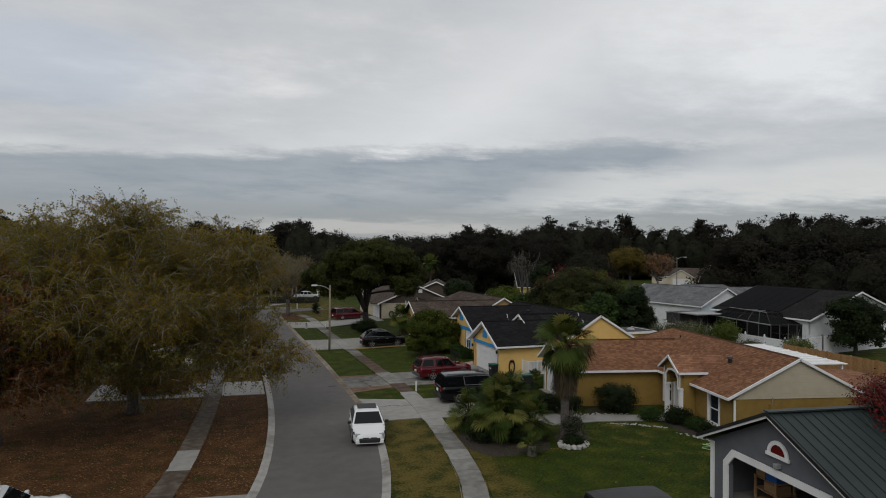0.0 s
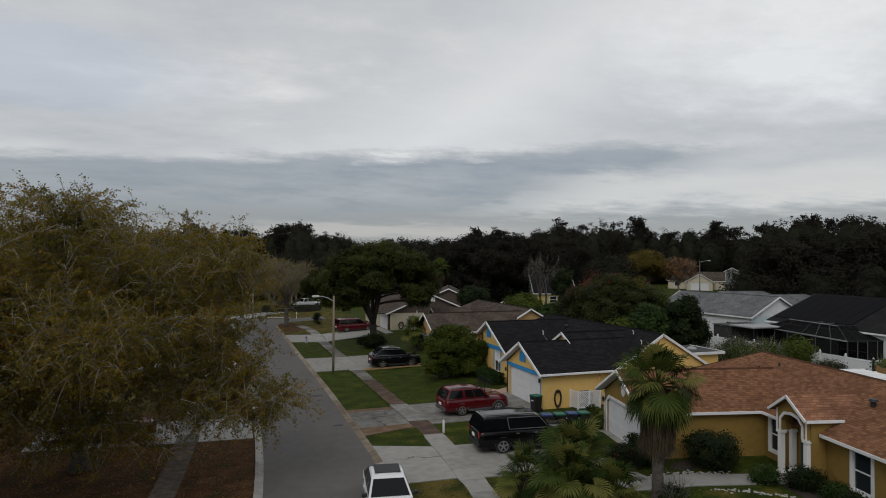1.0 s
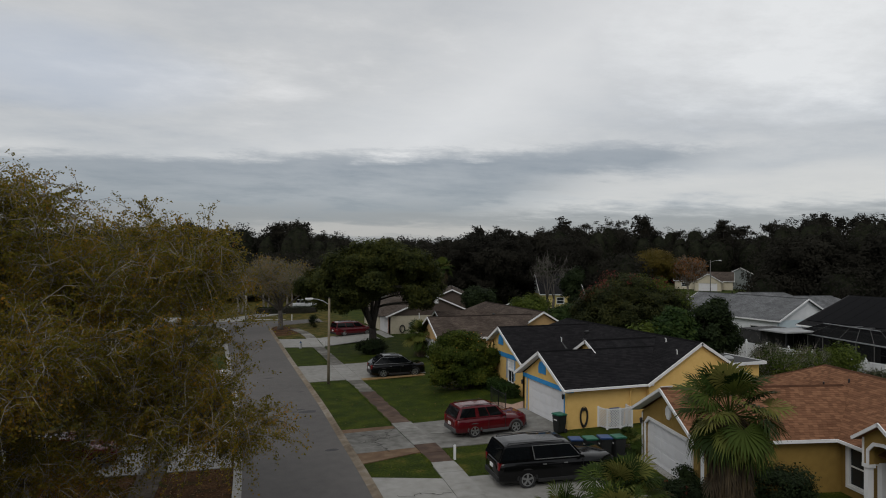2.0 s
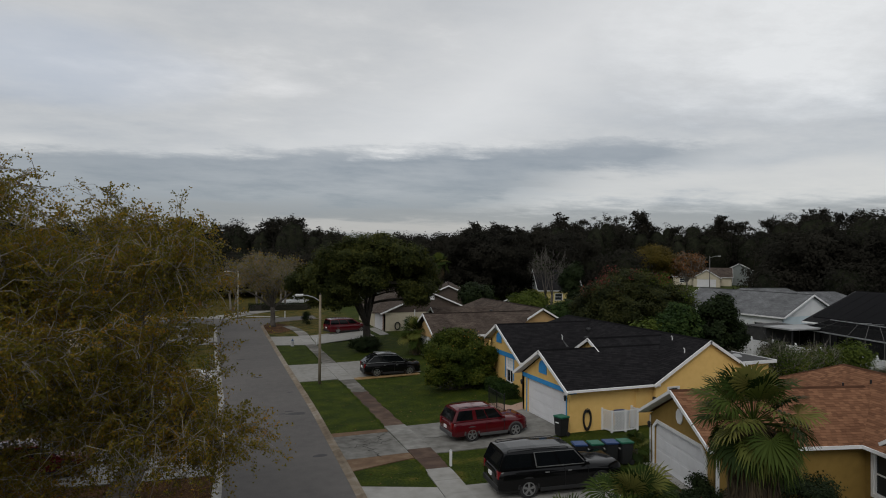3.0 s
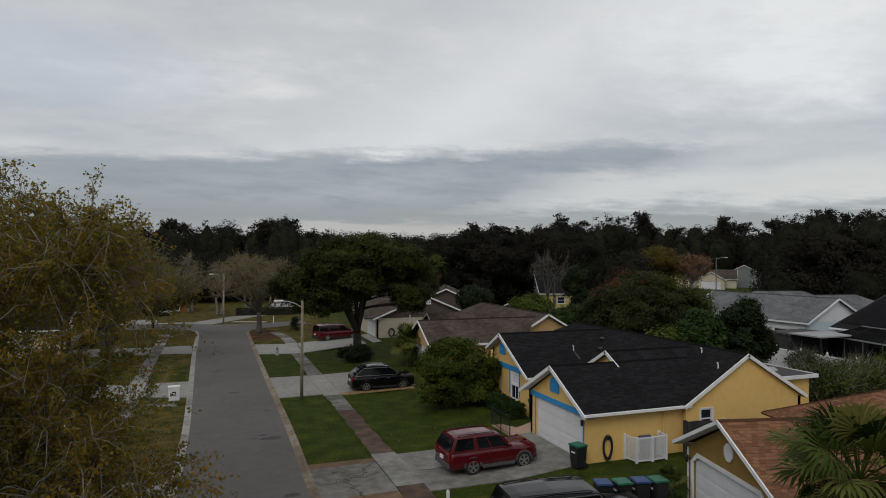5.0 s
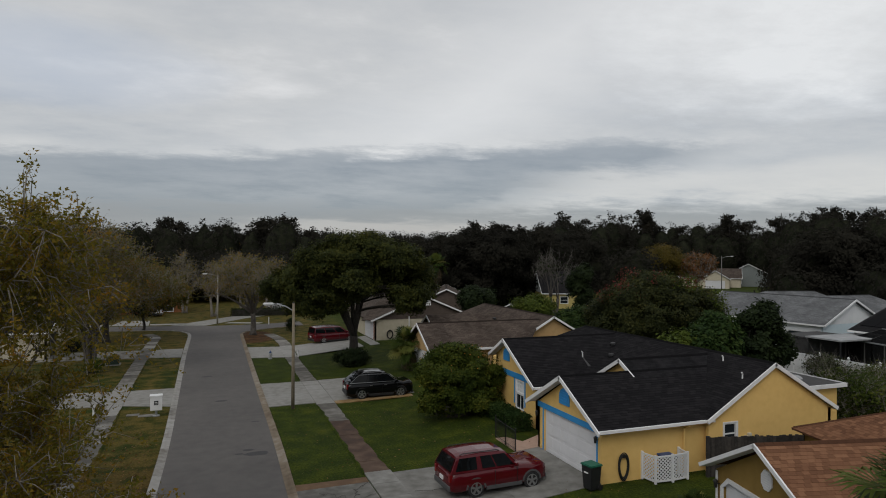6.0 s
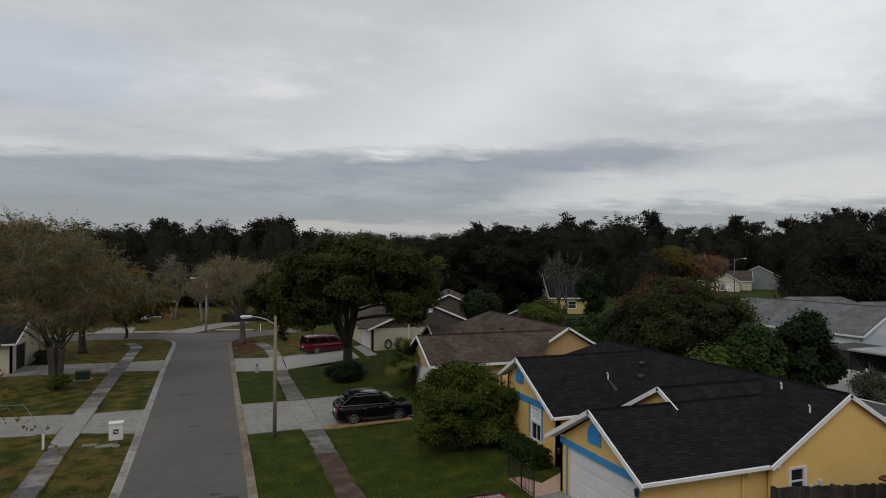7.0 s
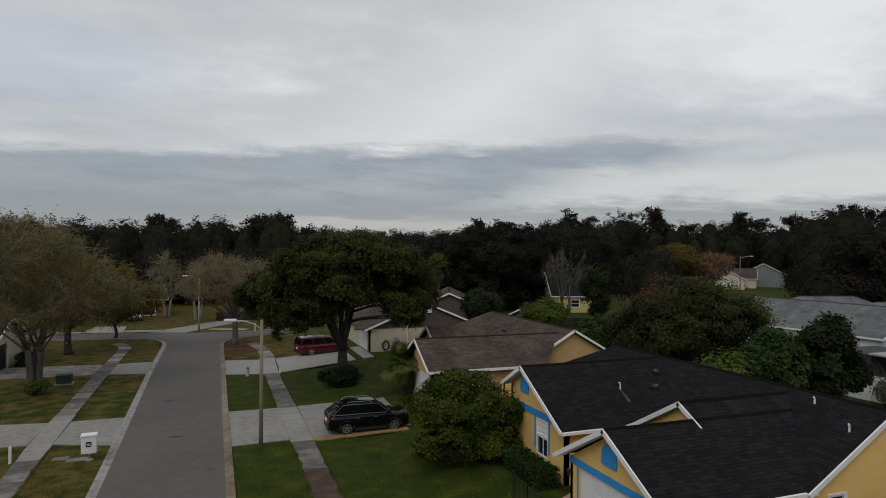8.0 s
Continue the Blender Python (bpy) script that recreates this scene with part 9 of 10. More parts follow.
fan_palm("tall fan palm with a hanging skirt of dead fronds", 18.35, 27.1, 4.9, 2.05, 34, 120)
fan_palm("young fan palm in a low clump", 14.4, 27.4, 1.45, 1.9, 34, 10)
fan_palm("young fan palm in a low clump", 15.6, 28.9, 1.7, 2.0, 34, 10)
fan_palm("young fan palm in a low clump", 13.7, 29.6, 1.0, 1.6, 28, 6)
fan_palm("young fan palm in a low clump", 16.3, 27.0, 0.9, 1.6, 28, 6)
fan_palm("low fan palm at a garage corner", 21.2, 68.9, 1.9, 2.0, 40, 26)
fan_palm("spiky young palm beside a garage", 21.9, 37.3, 0.55, 0.95, 20, 0)
fan_palm("small fan palm on a lawn", 15.0, 24.6, 0.5, 0.8, 12, 0)
fan_palm("distant fan palm among dark trees", 41.0, 118.0, 7.5, 2.6, 24, 20)
fan_palm("low fan palm before a brown gable", 30.6, 83.2, 1.5, 1.7, 22, 0)


def bush(label, x, y, r, h, mat, per=34, leaf=0.055):
    return tree(label, x, y, 0.15, 0.04, [(0, 0, h * 0.5, r, r, h * 0.52)], mat, DARK_BARK, int(120 * r * r + 50), per, leaf, 0.15, 12, gap=0.75, name="shrub", category="shrub", inner=0.6)


bush("large rounded dark shrub against an ochre wall", 23.4, 29.6, 1.35, 1.7, DARK_LEAF)
bush("low shrub in a bed beside the walk", 21.0, 31.0, 0.7, 0.8, DARK_LEAF)
bush("low shrub in a bed at a garage corner", 19.9, 31.2, 0.8, 1.0, DARK_LEAF)
bush("low shrub beside the porch", 25.2, 26.2, 0.75, 0.9, DARK_LEAF)
bush("low shrub beside the porch", 24.2, 27.2, 0.5, 0.7, MANGO_LEAF)
bush("low shrub under a window", 25.0, 23.6, 0.5, 0.6, DARK_LEAF)
bush("low shrub under a window", 25.4, 24.8, 0.5, 0.6, MANGO_LEAF)
bush("dark shrub at a garage door's side", 21.2, 32.2, 0.5, 1.0, DARK_LEAF)
bush("shrub against a yellow gable wall", 33.2, 41.0, 0.9, 1.5, DARK_LEAF)
bush("low conifer-like shrub on a far lawn", 15.2, 99.5, 0.7, 1.8, DARK_LEAF)
rose = bush("rose bush with small red flowers", 19.4, 31.0, 0.6, 1.2, DARK_LEAF)
v, f = leaf_cloud(shell_points([(0, 0, 0.7, 0.6, 0.6, 0.6)], 14, 0.95), 0.03, 8, 0.06)
np_mesh("blossom", v, f, PINK_BRACT, rose, "small red blooms")["kind"] = "stuff"
# dark mulch under the palms and shrubs
MULCH = material("dark_mulch", [(0.014, 0.010, 0.007), (0.030, 0.021, 0.014), (0.055, 0.040, 0.027)], 7.0, 0.95, bump=0.8, bump_scale=30, big=0.3)
beds = tagged(new("mulch_beds"), "dark mulch beds under palms and shrubs", "planting bed", kind="structure")
for cx, cy, rx, ry in ((14.7, 27.4, 2.5, 2.8), (18.3, 26.3, 0.9, 1.0), (23.6, 30.2, 2.0, 0.7), (24.9, 24.6, 0.7, 2.2), (20.4, 55.7, 1.6, 1.5)):
    bm = bmesh.new()
    ringp = []
    for i in range(26):
        a = 2 * math.pi * i / 26
        q = 1 + 0.16 * noise.noise(Vector((math.cos(a) * 1.7 + cx, math.sin(a) * 1.7 + cy, 0)))
        ringp.append((cx + rx * q * math.cos(a), cy + ry * q * math.sin(a)))
    mid = bm.verts.new((cx, cy, gz(cx) + 0.03))
    rim_v = [bm.verts.new((x, y, gz(x) + 0.006)) for x, y in ringp]
    for i in range(26):
        bm.faces.new((mid, rim_v[i], rim_v[(i + 1) % 26]))
    part("bed", bm, MULCH, beds)
# ring planter of pale stones with plants and a cut stump
ring = thing("stone_planter", "ring of pale stones round small plants", "planter", (17.75, 25.2, gz(17.75)))
STONE = material("pale_stone", [(0.20, 0.19, 0.17), (0.34, 0.33, 0.31), (0.45, 0.44, 0.42)], 6, 0.9, bump=0.3)
for i in range(16):
    a = 2 * math.pi * i / 16
    bm = bmesh.new()
    bmesh.ops.create_icosphere(bm, subdivisions=1, radius=0.16, matrix=Matrix.Translation((0.72 * math.cos(a), 0.55 * math.sin(a), 0.08)))
    for v_ in bm.verts:
        v_.co += Vector(RNG.normal(size=3)) * 0.02
    part("stone", bm, STONE, ring)
bush("small plants in a stone ring", 17.75, 25.2, 0.4, 0.5, DARK_LEAF)
for bx, by, br in ((13.4, 27.4, 0.7), (15.2, 27.0, 0.8), (16.6, 28.4, 0.7), (14.6, 29.8, 0.9)):
    bush("low dark undergrowth beneath young palms", bx, by, br, 0.9, DARK_LEAF)
tree("dark clipped stump shrub on a lawn", 18.2, 26.0, 0.3, 0.08, [(0, 0, 0.9, 0.45, 0.45, 0.5)], DARK_LEAF, DARK_BARK, 60, 24, 0.06, 0.12, 14, twigs=150, name="shrub", category="shrub")
# pale stones that edge the beds
edge = tagged(new("bed_edging"), "pale rough stones edging the flower beds", "edging", kind="stuff")
for (ax, ay), (bx, by) in (((20.2, 29.75), (23.8, 28.75)), ((21.4, 27.4), (22.8, 26.6)), ((22.8, 26.6), (24.0, 25.6)), ((24.0, 24.4), (24.6, 22.6))):
    bm = bmesh.new()
    for i in range(int(math.hypot(bx - ax, by - ay) / 0.06)):
        t = i * 0.06 / math.hypot(bx - ax, by - ay)
        x, y = ax + (bx - ax) * t + RNG.normal() * 0.11, ay + (by - ay) * t + RNG.normal() * 0.11
        bmesh.ops.create_icosphere(bm, subdivisions=1, radius=RNG.uniform(0.03, 0.09), matrix=Matrix.Translation((x, y, gz(x) + 0.015)) @ Matrix.Rotation(RNG.random() * 6, 4, "Z") @ Matrix.Diagonal((RNG.uniform(0.8, 1.9), RNG.uniform(0.7, 1.2), RNG.uniform(0.3, 0.6), 1)))
    part("stones", bm, STONE, edge)


# ---- the far woods: one object ----
def woods():
    # filler darker than the leaves: the shade within the crowns is in its colour
    SHADE_FILL = material("shade_fill_foliage", [(0.010, 0.012, 0.008), (0.018, 0.020, 0.013), (0.028, 0.029, 0.018)], 1.2, 1.0, bump=1.0, bump_scale=1.5, spec=0.0)
    C, N, HV, HF = [], [], [], []
    ball = bmesh.new()
    bmesh.ops.create_icosphere(ball, subdivisions=2, radius=1.0)
    CORE = np.array([tuple(q.co) for q in ball.verts])
    CORE_F = np.array([[q.index for q in fc.verts] for fc in ball.faces])
    ball.free()
    sticks = bmesh.new()

    def stand(x, y, h, r):
        az, d0 = math.degrees(math.atan2(x - 3.4, y - 14.3)), math.hypot(x - 3.4, y - 14.3)
        if 37.5 < az < 48.0 and 60 < d0 < 232 or 44.5 < math.degrees(math.atan2(x - 8.0, y - 26.9)) < 50.5 and 60 < d0 < 232:
            return
        k = int(20 + r * 10.0)
        d = RNG.normal(size=(k, 3))
        d /= np.linalg.norm(d, axis=1, keepdims=True)
        d[:, 2] = np.abs(d[:, 2]) * 1.3 - 0.62
        p = np.array([x, y, h * 0.56]) + d * np.array([r, r, h * 0.48]) * RNG.uniform(0.7, 1.05, (k, 1))
        rho = np.hypot(p[:, 0] - x, p[:, 1] - y) / r
        p[:, 2] = np.minimum(p[:, 2], h * (0.99 - 0.24 * rho ** 2))
        # solid dark core added inside the crown to fill its gaps
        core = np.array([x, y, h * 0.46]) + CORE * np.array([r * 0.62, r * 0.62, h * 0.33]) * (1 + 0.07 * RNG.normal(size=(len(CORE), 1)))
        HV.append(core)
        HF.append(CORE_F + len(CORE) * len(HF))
        C.append(p)
        N.append(d / np.linalg.norm(d, axis=1, keepdims=True) + np.array([0, 0, 0.25]))

    def pine(x, y, h):
        az, d0 = math.degrees(math.atan2(x - 3.4, y - 14.3)), math.hypot(x - 3.4, y - 14.3)
        if 36.5 < az < 50.0 and d0 < 235:
            return
        rod(sticks, [(x, y, 0), (x + RNG.normal() * 0.4, y, h)], [0.35, 0.12], 5)
        for j in range(int(RNG.integers(10, 16))):
            a = RNG.random() * 6.283
            rr = RNG.uniform(0.3, 2.6)
            zz = h - RNG.uniform(0.02, 0.30) * h - 0.25 * rr
            q = np.array([x + rr * math.cos(a), y + rr * math.sin(a), zz])
            rod(sticks, [(x, y, zz - 0.8), tuple(q)], [0.08, 0.03], 4)
            C.append(q + RNG.normal(size=(10, 3)) * np.array([0.75, 0.75, 0.35]))
            N.append(RNG.normal(size=(10, 3)) + np.array([0, 0, 0.4]))
    for i in range(520):
        az = radians(-42 + 118 * RNG.random())
        d = RNG.uniform(165, 330)
        x, y = 3 + d * math.sin(az), 15 + d * math.cos(az)
        if 140 < x < 215 and 165 < y < 205:
            continue
        if d < 225 and 36 < math.degrees(az) < 47:
            continue
        stand(x, y, RNG.uniform(10.5, 14.5) + 0.026 * d + float(np.interp(math.degrees(az), [-10, 6, 10, 14, 22, 27, 31, 40, 55], [2.2, 4.2, 2.0, -0.8, 0.4, 3.4, 4.6, 6.2, 6.8])), RNG.uniform(4, 7))
    for i in range(75):
        az = radians(-40 + 114 * RNG.random())
        d = RNG.uniform(170, 260)
        pine(3 + d * math.sin(az), 15 + d * math.cos(az), RNG.uniform(15.5, 20.5) * (1.1 if math.degrees(az) > 25 else 1.0) - (2 if 5 < math.degrees(az) < 22 else 0))
    for x, y, h in ((112, 150, 21), (129, 151, 21), (168, 167, 22), (24, 205, 21), (20, 205, 20.5), (185, 158, 23.5), (181, 160, 22), (153, 207, 27), (196, 167, 26.5), (206, 163, 26)):
        for j in range(3):
            pine(x + RNG.normal() * 2.5, y + RNG.normal() * 2.5, h - j * 0.8)
    for i in range(22):
        az = radians(30 + 26 * RNG.random())
        d = RNG.uniform(236, 275)
        pine(3.4 + d * math.sin(az), 14.3 + d * math.cos(az), RNG.uniform(21, 26))
    for i in range(80):
        az = radians(32 + 26 * RNG.random())
        d = RNG.uniform(238, 285)
        stand(3.4 + d * math.sin(az), 14.3 + d * math.cos(az), RNG.uniform(17.5, 23), RNG.uniform(4.5, 7))
    # nearer belts between the gardens
    for (ax, ay), (bx, by), n, h0, h1 in (((-70, 118), (-14, 150), 34, 9, 14), ((-14, 150), (30, 160), 34, 9, 13), ((30, 165), (100, 160), 46, 10, 14), ((88, 112), (150, 128), 46, 10, 14), ((112, 92), (190, 96), 50, 11, 15), ((100, 70), (170, 70), 40, 10, 14), ((96, 48), (170, 44), 40, 9, 13), ((-60, 60), (-40, 118), 26, 9, 13), ((70, 100), (100, 84), 40, 9, 13), ((94, 84), (100, 40), 44, 9, 13), ((100, 115), (140, 112), 30, 8, 12), ((-30, 160), (40, 175), 50, 7, 13), ((60, 168), (130, 150), 50, 7, 13), ((118, 140), (150, 150), 20, 8, 12), ((180, 160), (230, 150), 30, 10, 15), ((200, 205), (150, 215), 30, 12, 16)):
        for i in range(n):
            t = RNG.random()
            stand(ax + (bx - ax) * t + RNG.normal() * 4, ay + (by - ay) * t + RNG.normal() * 5, RNG.uniform(h0, h1), RNG.uniform(3.5, 6))
    # a looser belt that closes the place behind the eye
    for i in range(150):
        az = radians(78 + 238 * RNG.random())
        d = RNG.uniform(90, 160)
        stand(3 + d * math.sin(az), 15 + d * math.cos(az), RNG.uniform(10, 15), RNG.uniform(4, 7))
    pts, out = np.concatenate(C), np.concatenate(N)
    dist = np.hypot(pts[:, 0] - 3, pts[:, 1] - 15)
    behind = (pts[:, 1] < 30) & (pts[:, 0] < 90)
    V, F, k = [], [], 0
    for mask, per, leaf in ((behind, 2, 1.3), (~behind & (dist < 140), 17, 0.29), (~behind & (dist >= 140) & (dist < 190), 10, 0.33), (~behind & (dist >= 190), 7, 0.40)):
        v, f = leaf_cloud(pts[mask], 0.58 if per > 15 else 0.45, per, leaf, facing=out[mask], tri=True)
        V.append(v)
        F.append(f + k)
        k += len(v)
    v, f = np.concatenate(V), np.concatenate(F)
    holder = tagged(new("far_woods"), "dark mixed woods of oak and pine along the horizon", "woods", kind="stuff")
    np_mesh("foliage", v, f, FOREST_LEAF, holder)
    np_mesh("crown_fill", np.concatenate(HV), np.concatenate(HF), SHADE_FILL, holder)
    part("trunks", sticks, DARK_BARK, holder)
    # added dark filler mass so that no daylight shows low through the belt
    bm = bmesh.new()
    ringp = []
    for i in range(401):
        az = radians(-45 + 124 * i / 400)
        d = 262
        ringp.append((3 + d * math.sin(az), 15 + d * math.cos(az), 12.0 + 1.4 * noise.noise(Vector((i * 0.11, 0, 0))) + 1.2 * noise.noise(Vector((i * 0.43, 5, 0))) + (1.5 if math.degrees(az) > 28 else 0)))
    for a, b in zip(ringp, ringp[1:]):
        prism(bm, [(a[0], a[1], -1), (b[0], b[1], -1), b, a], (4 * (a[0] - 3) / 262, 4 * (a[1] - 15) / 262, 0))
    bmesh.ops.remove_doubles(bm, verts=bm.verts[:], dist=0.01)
    part("inner_mass", bm, SHADE_FILL, holder)


woods()


# ---- shingles as laid pieces ----
def shingle_field(parent, mat, pts, near=None, limit=0, w=0.33, h=0.145):
    """Shingle tabs laid over a roof plane (as given to roof_slope): tabs inside the stretch near (along the eave) are parts, the rest one joined part."""
    pts = [Vector(p) for p in pts]
    e = (pts[1] - pts[0]).normalized()
    nrm = (pts[1] - pts[0]).cross(pts[2] - pts[0]).normalized()
    s = nrm.cross(e)
    flat = [((p - pts[0]).dot(e), (p - pts[0]).dot(s)) for p in pts]
    rows = int(max(v for _, v in flat) / h)
    lo, hi = min(u for u, _ in flat), max(u for u, _ in flat)

    def span(v):
        xs = []
        for (u0, v0), (u1, v1) in zip(flat, flat[1:] + flat[:1]):
            if (v0 - v) * (v1 - v) < 0:
                xs.append(u0 + (u1 - u0) * (v - v0) / (v1 - v0))
        return (min(xs), max(xs)) if len(xs) >= 2 else None
    V, F, UV = [], [], []
    shared = None
    made = 0
    for r in range(rows):
        v = r * h
        sp = span(v + h * 0.5)
        if not sp:
            continue
        off = (0.37 * r % 1.0) * w
        u = lo - w + off
        while u < hi:
            a, b = max(u, sp[0]) + 0.004, min(u + w, sp[1]) - 0.004
            if b - a > 0.05:
                lift = 0.011 + 0.005 * random.random()
                if near and made < limit and near[0] < u < near[1] and b - a > w * 0.9:
                    if shared is None:
                        sv = [Vector((x, y, z)) for y, z in ((-0.008, 0.012), (h + 0.03, 0.002)) for x in (0.004, w - 0.004)]
                        sv += [Vector((0.004, -0.008, 0.0)), Vector((w - 0.004, -0.008, 0.0))]
                        shared = bpy.data.meshes.new("shingle")
                        shared.from_pydata(sv, [], [(0, 1, 3, 2), (4, 5, 1, 0), (4, 0, 2), (5, 3, 1)])
                        lay = shared.uv_layers.new(name="UVMap")
                        for i, lp in enumerate(shared.loops):
                            lay.data[i].uv = (sv[lp.vertex_index].x + 50, sv[lp.vertex_index].y + 50)
                        shared.materials.append(mat)
                    ob = new("shingle", shared)
                    ob.parent = parent
                    m = Matrix.Identity(4)
                    m.col[0][:3], m.col[1][:3], m.col[2][:3] = e, s, nrm
                    m.translation = pts[0] + e * u + s * v + nrm * (lift - 0.011)
                    ob.matrix_basis = m
                    made += 1
                else:
                    k = len(V)
                    for y, z in ((v - 0.008, lift), (v + h + 0.03, 0.002)):
                        for x in (a, b):
                            V.append(pts[0] + e * x + s * y + nrm * z)
                            UV.append((x + 50, y + 50))
                    for x in (a, b):
                        V.append(pts[0] + e * x + s * (v - 0.008))
                        UV.append((x + 50, v + 50))
                    F += [(k, k + 1, k + 3, k + 2), (k + 4, k + 5, k + 1, k), (k + 4, k, k + 2), (k + 5, k + 3, k + 1)]
            u += w
    me = bpy.data.meshes.new("shingles")
    me.from_pydata(V, [], F)
    lay = me.uv_layers.new(name="UVMap")
    idx = np.zeros(len(me.loops), np.int32)
    me.loops.foreach_get("vertex_index", idx)
    lay.data.foreach_set("uv", np.array(UV, np.float32)[idx].ravel())
    me.materials.append(mat)
    ob = new("shingles", me)
    ob.parent = parent
    ob["kind"] = "stuff"


def tab_material(name, dark, mid, light, per_object=False):
    """A shingle tab's own colour, mottled granules, weather streaks."""
    m = bpy.data.materials.new(name)
    m.use_nodes = True
    n, l = m.node_tree.nodes, m.node_tree.links
    b = n["Principled BSDF"]
    geo = n.new("ShaderNodeNewGeometry")
    oi = n.new("ShaderNodeObjectInfo")
    ad = n.new("ShaderNodeMath")
    ad.operation = "ADD"
    l.new(geo.outputs["Random Per Island"], ad.inputs[0])
    l.new(oi.outputs["Random"], ad.inputs[1])
    fr = n.new("ShaderNodeMath")
    fr.operation = "FRACT"
    l.new(ad.outputs[0], fr.inputs[0])
    no = n.new("ShaderNodeTexNoise")
    no.inputs["Scale"].default_value, no.inputs["Detail"].default_value = 0.55, 6.0
    l.new(geo.outputs["Position"], no.inputs["Vector"])
    gr = n.new("ShaderNodeTexNoise")
    gr.inputs["Scale"].default_value, gr.inputs["Detail"].default_value = 28.0, 4.0
    l.new(geo.outputs["Position"], gr.inputs["Vector"])
    m1 = n.new("ShaderNodeMix")
    m1.inputs[0].default_value = 0.48
    l.new(fr.outputs[0], m1.inputs[2])
    l.new(no.outputs["Fac"], m1.inputs[3])
    m2 = n.new("ShaderNodeMix")
    m2.inputs[0].default_value = 0.25
    l.new(m1.outputs[0], m2.inputs[2])
    l.new(gr.outputs["Fac"], m2.inputs[3])
    rp = n.new("ShaderNodeValToRGB")
    rp.color_ramp.elements.new(0.5)
    for e, (p, c) in zip(rp.color_ramp.elements, ((0.20, dark), (0.48, mid), (0.78, light))):
        e.position, e.color = p, (*c, 1)
    l.new(m2.outputs[0], rp.inputs[0])
    l.new(rp.outputs[0], b.inputs["Base Color"])
    b.inputs["Roughness"].default_value = 0.93
    b.inputs["Specular IOR Level"].default_value = 0.08
    return m


TERRA_TAB = tab_material("terracotta_tab", (0.102, 0.048, 0.027), (0.165, 0.080, 0.045), (0.25, 0.128, 0.072))
BLACK_TAB = tab_material("black_tab", (0.0085, 0.0082, 0.0092), (0.0125, 0.012, 0.0132), (0.021, 0.0195, 0.021))


def lay_shingles():
    houses = [o for o in bpy.data.objects if o.parent is None and o.name.startswith("house")]
    yellow = next(o for o in houses if o["label"].startswith("yellow stucco bungalow"))
    terra = next(o for o in houses if o["label"].startswith("ochre stucco"))
    k, zr = 0.56, 2.72 + 0.56 * 4
    for q in ([(26.45, 61.2, 2.65), (26.45, 41.55, 2.65), (30.4, 41.55, zr), (30.4, 57.2, zr)],
              [(20.9, 41.66, 2.65), (26.9, 41.66, 2.65), (29.84, 44.72, 4.364), (20.9, 44.72, 4.364)],
              [(29.84, 47.78, 2.65), (20.9, 47.78, 2.65), (20.9, 44.72, 4.364), (29.84, 44.72, 4.364)],
              [(30.6, 49.2, 2.745), (24.7, 49.2, 2.745), (24.7, 45.5, 4.815), (30.6, 45.5, 4.815)],
              [(22.3, 49.72, 2.72), (30.7, 49.72, 2.72), (30.7, 53.55, 4.86), (22.3, 53.55, 4.86)]):
        shingle_field(yellow, BLACK_TAB, q)
    zr = 2.65 + TERRA_PITCH * 4.05
    fields = [[(6.25, 6.6, 2.65), (6.25, -11.15, 2.65), (10.3, -11.15, zr), (10.3, 2.55, zr)],
              [(0.0, -3.25, 2.65), (9.1, -3.25, 2.65), (9.1, -0.2, 4.23), (0.0, -0.2, 4.23)],
              [(9.1, 2.85, 2.65), (0.0, 2.85, 2.65), (0.0, -0.2, 4.23), (9.1, -0.2, 4.23)],
              [(14.35, 6.6, 2.65), (6.25, 6.6, 2.65), (10.3, 2.55, zr)]]
    for i, q in enumerate(fields):
        shingle_field(terra, TERRA_TAB, q, near=(0.0, 3.0) if i == 1 else None, limit=290, w=0.22)


lay_shingles()


# ---- marks on the ground ----
CRACK = material("crack_dirt", [(0.02, 0.018, 0.015), (0.04, 0.035, 0.03)], 5, 0.95, bump=0.0)
TAR = material("asphalt_repair", [(0.032, 0.031, 0.032), (0.048, 0.047, 0.048)], 3, 0.8, bump=0.2, bump_scale=60)


def crack(x0, y0, x1, y1, z, n=14, wob=0.12):
    bm = bmesh.new()
    pts = []
    for i in range(n + 1):
        t = i / n
        pts.append(Vector((x0 + (x1 - x0) * t + random.gauss(0, wob) * (0 < i < n), y0 + (y1 - y0) * t + random.gauss(0, wob) * (0 < i < n), z)))
    for a, b in zip(pts, pts[1:]):
        d = (b - a).normalized()
        s = Vector((-d.y, d.x, 0)) * random.uniform(0.004, 0.010)
        prism(bm, [a - s, b - s, b + s, a + s], (0, 0, 0.006))
    return bm


cr = tagged(new("driveway_cracks"), "dark branching cracks in an old driveway", "crack", kind="structure")
for a in ((9.8, 44.2, 12.4, 44.8), (10.6, 44.4, 11.0, 42.2), (11.4, 44.6, 12.3, 46.3), (10.2, 45.6, 11.4, 44.6), (14.0, 44.6, 17.2, 44.0), (9.8, 36.4, 12.2, 36.0)):
    part("crack", crack(*a, gz(a[0]) + 0.058), CRACK, cr)
rc = tagged(new("road_marks"), "dark tar spots on the asphalt", "stain", kind="structure")
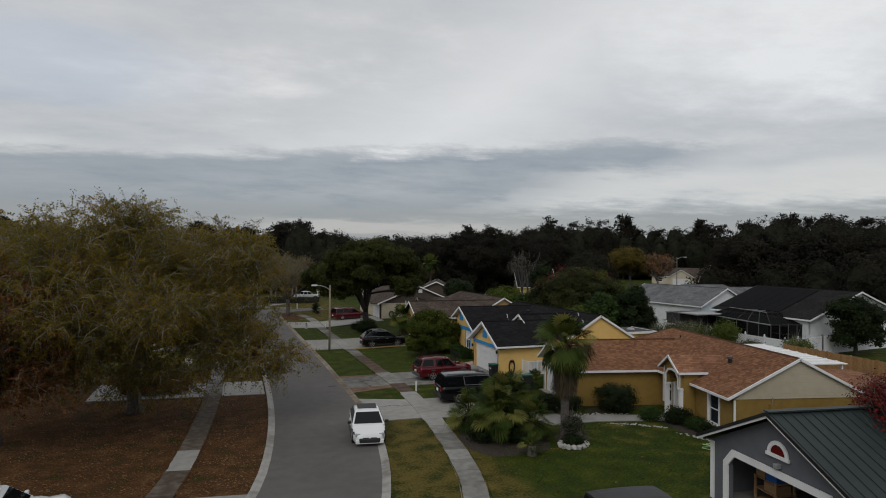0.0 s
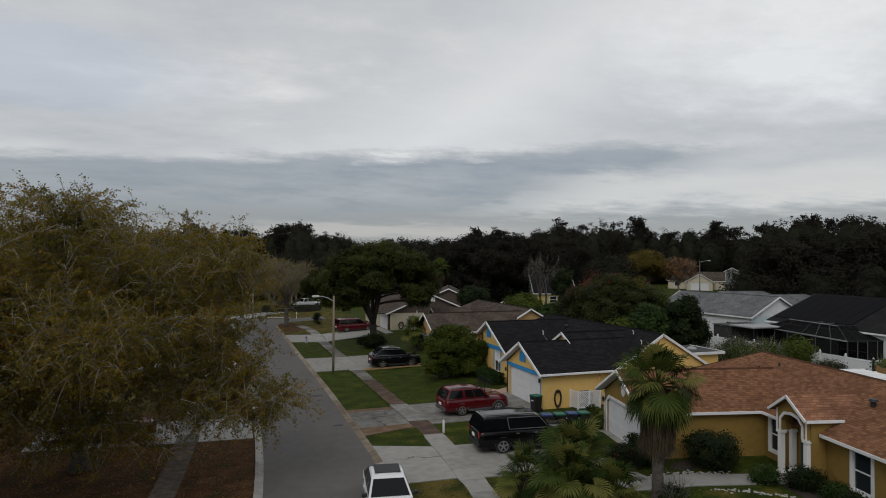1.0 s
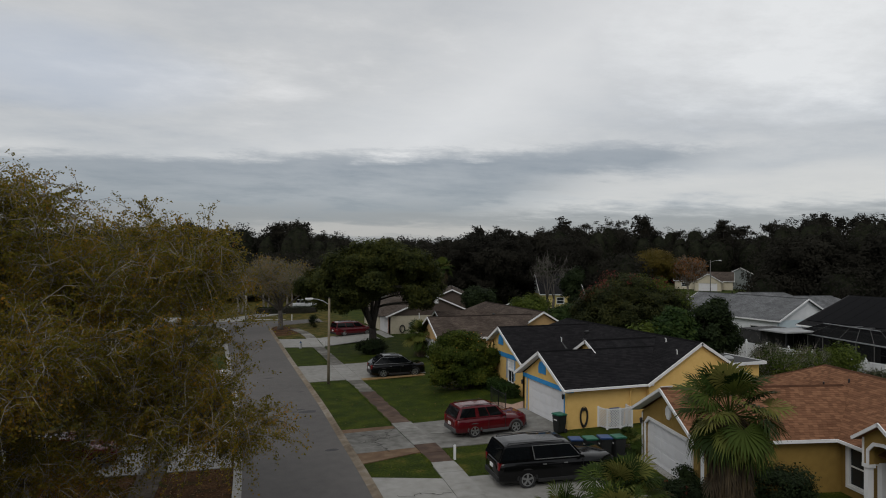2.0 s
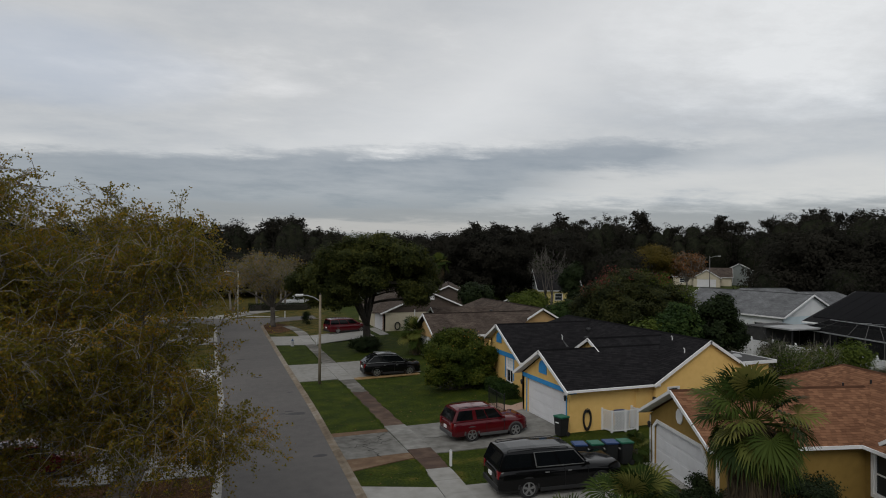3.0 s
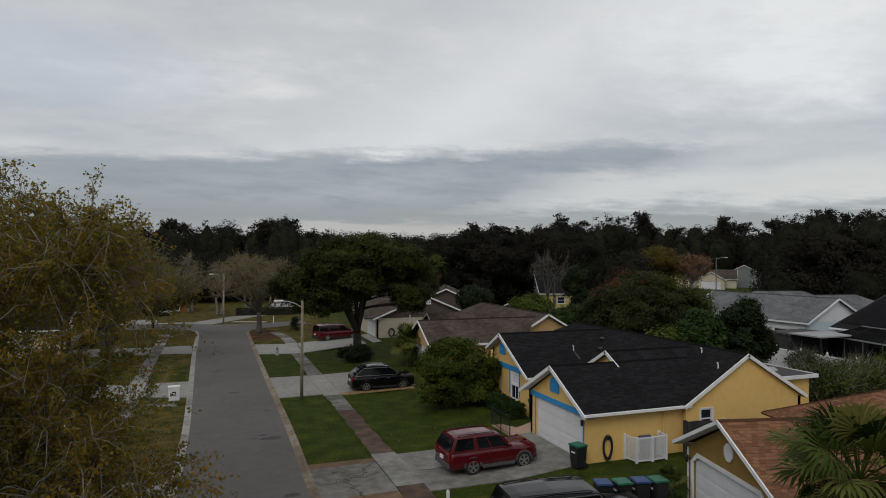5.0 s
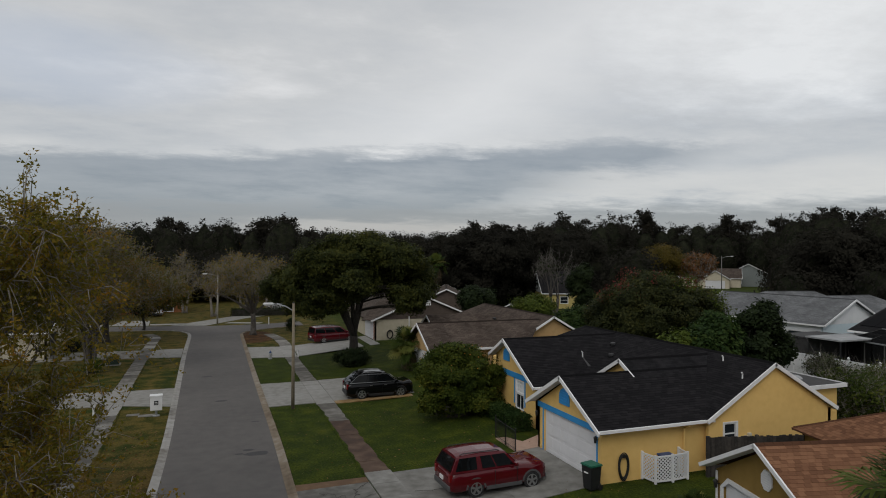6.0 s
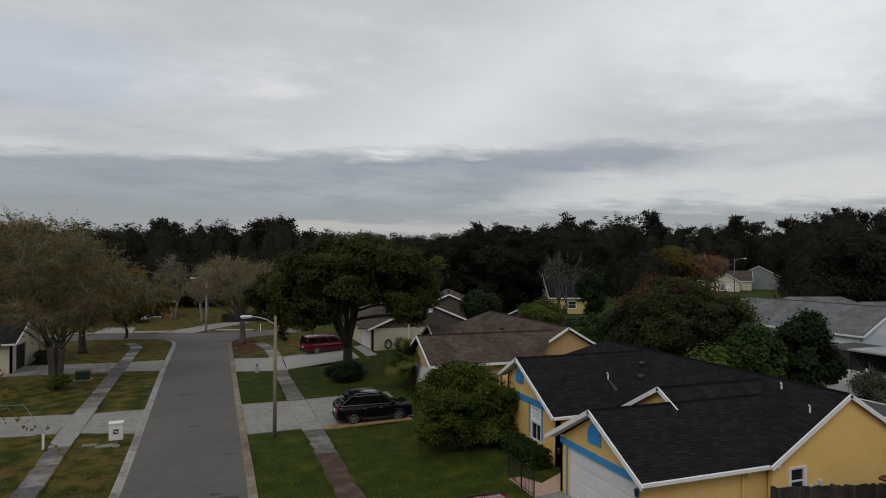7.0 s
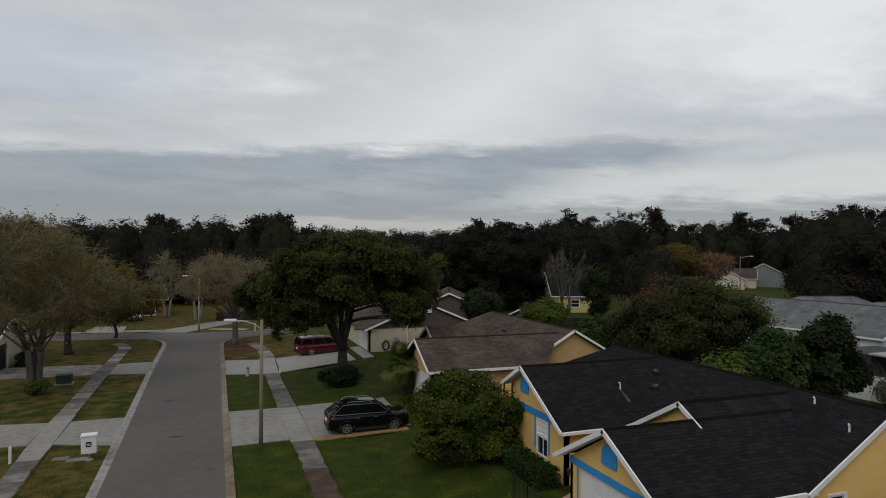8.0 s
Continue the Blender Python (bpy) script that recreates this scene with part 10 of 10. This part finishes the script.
for x, y, r in ((8.15, 51.9, 0.34), (7.75, 52.6, 0.16), (7.3, 52.1, 0.12), (8.3, 43.5, 0.2), (6.6, 64.0, 0.22), (5.6, 73.0, 0.25), (8.4, 58.0, 0.13)):
    bm = bmesh.new()
    prism(bm, [(x + r * (1.0 + 0.35 * random.random()) * 1.5 * math.cos(a), y + r * (0.8 + 0.3 * random.random()) * math.sin(a), 0.0145) for a in (2 * math.pi * i / 14 for i in range(14))], (0, 0, 0.003))
    part("tar_spot", bm, TAR, rc)



# ---- turf that creeps over the pavement edges ----
creep = tagged(new("overgrown_edge"), "ragged turf creeping over the pavement edges", "turf", kind="stuff")
for walk_x, half, runs in ((east_walk, 0.61, ((4, 32.4), (39.4, 41.4), (47.3, 60.6), (69.2, 79.6))), (west_walk, 0.575, ((24.5, 42.2), (48.6, 63.4), (70.6, 83.2), (89.6, 97)))):
    for side in (-1, 1):
        for y0, y1 in runs:
            bm = bmesh.new()
            n_ = int((y1 - y0) / 0.09)
            prev = None
            for i in range(n_ + 1):
                y = y0 + (y1 - y0) * i / n_
                wv = 0.4 + noise.noise(Vector((y * 1.3, side * 7.0, half * 40)))
                w_ = 0.015 + (0.10 if 47 < y < 61 else 0.045) * max(0.0, wv) + 0.05 * max(0.0, noise.noise(Vector((y * 7.5, side * 3.0, half * 90)))) + RNG.uniform(0, 0.02)
                w_ *= min(1.0, i / 6, (n_ - i) / 6)
                xe = walk_x(y) + side * half
                zt = gz(xe) + 0.062
                row = [bm.verts.new((xe + side * 0.07, y, zt - 0.05)), bm.verts.new((xe, y, zt + 0.012)), bm.verts.new((xe - side * max(0.004, w_), y, zt - 0.002))]
                if prev:
                    bm.faces.new((prev[0], prev[1], row[1], row[0]))
                    bm.faces.new((prev[1], prev[2], row[2], row[1]))
                prev = row
            bmesh.ops.recalc_face_normals(bm, faces=bm.faces[:])
            part("turf_edge", bm, TURF, creep)


# ---- grass tufts and fallen leaves ----
def scatter(n, x0, x1, y0, y1, keep):
    p = np.stack([RNG.uniform(x0, x1, n), RNG.uniform(y0, y1, n)], 1)
    return np.array([q for q in p if keep(*q)])


def on_lawn(x, y):
    if left_back(y) - 0.1 < x < right_back(y) + 0.08:
        return False
    if abs(x - east_walk(y)) < 0.66:
        return False
    for xa, xb, ya, yb in ((9, 22, 41.0, 47.4), (9, 21.5, 32.2, 40.4 - (x - 9.3) * 0.6), (9, 24, 60.8, 68.7), (20.0, 36, 41, 62), (17, 27, 27.5, 31.8)):
        if xa < x < xb and ya < y < yb:
            return False
    return True


p = scatter(46000, 9.0, 24.0, 19.0, 61.0, lambda x, y: on_lawn(x, y) and not (x < 13.4 and y < 34) and y < 40)
k = len(p)
z = np.array([gz(x) for x in p[:, 0]])
h = RNG.uniform(0.02, 0.05, k)
a = RNG.uniform(0, 6.283, k)
w = RNG.uniform(0.015, 0.035, k)
lean = RNG.normal(size=(k, 2)) * 0.03
v = np.stack([np.stack([p[:, 0] - w * np.cos(a), p[:, 1] - w * np.sin(a), z], 1), np.stack([p[:, 0] + w * np.cos(a), p[:, 1] + w * np.sin(a), z], 1),
              np.stack([p[:, 0] + lean[:, 0], p[:, 1] + lean[:, 1], z + h], 1)], 1).reshape(-1, 3)
GRASS = leaf_material("grass_blade", [(0.014, 0.028, 0.004), (0.028, 0.050, 0.006), (0.052, 0.072, 0.010), (0.085, 0.082, 0.018)])
tagged(np_mesh("grass", v, np.arange(3 * k).reshape(-1, 3), GRASS), "short green lawn grass tufts", "grass", kind="stuff")
FALLEN = leaf_material("fallen_leaf", [(0.05, 0.026, 0.012), (0.11, 0.055, 0.022), (0.19, 0.105, 0.045), (0.26, 0.18, 0.10)], translucent=0.0)
p = scatter(26000, -14.0, 3.4, 20.0, 58.0, lambda x, y: x < left_back(y) and RNG.random() < (1.0 if y < 46 else 0.35))
q = scatter(900, 9.0, 22.0, 20.0, 62.0, lambda x, y: x > right_back(y))
p = np.concatenate([p, q])
c = np.concatenate([p, np.array([[gz(x) + 0.012] for x in p[:, 0]])], 1)
v, f = leaf_cloud(c, 0.004, 1, 0.06, flat=0.9)
v[:, 2] = np.maximum(v[:, 2], 0.004)
tagged(np_mesh("fallen_leaves", v, f, FALLEN), "dry brown fallen leaves on the lawns", "leaves", kind="stuff")
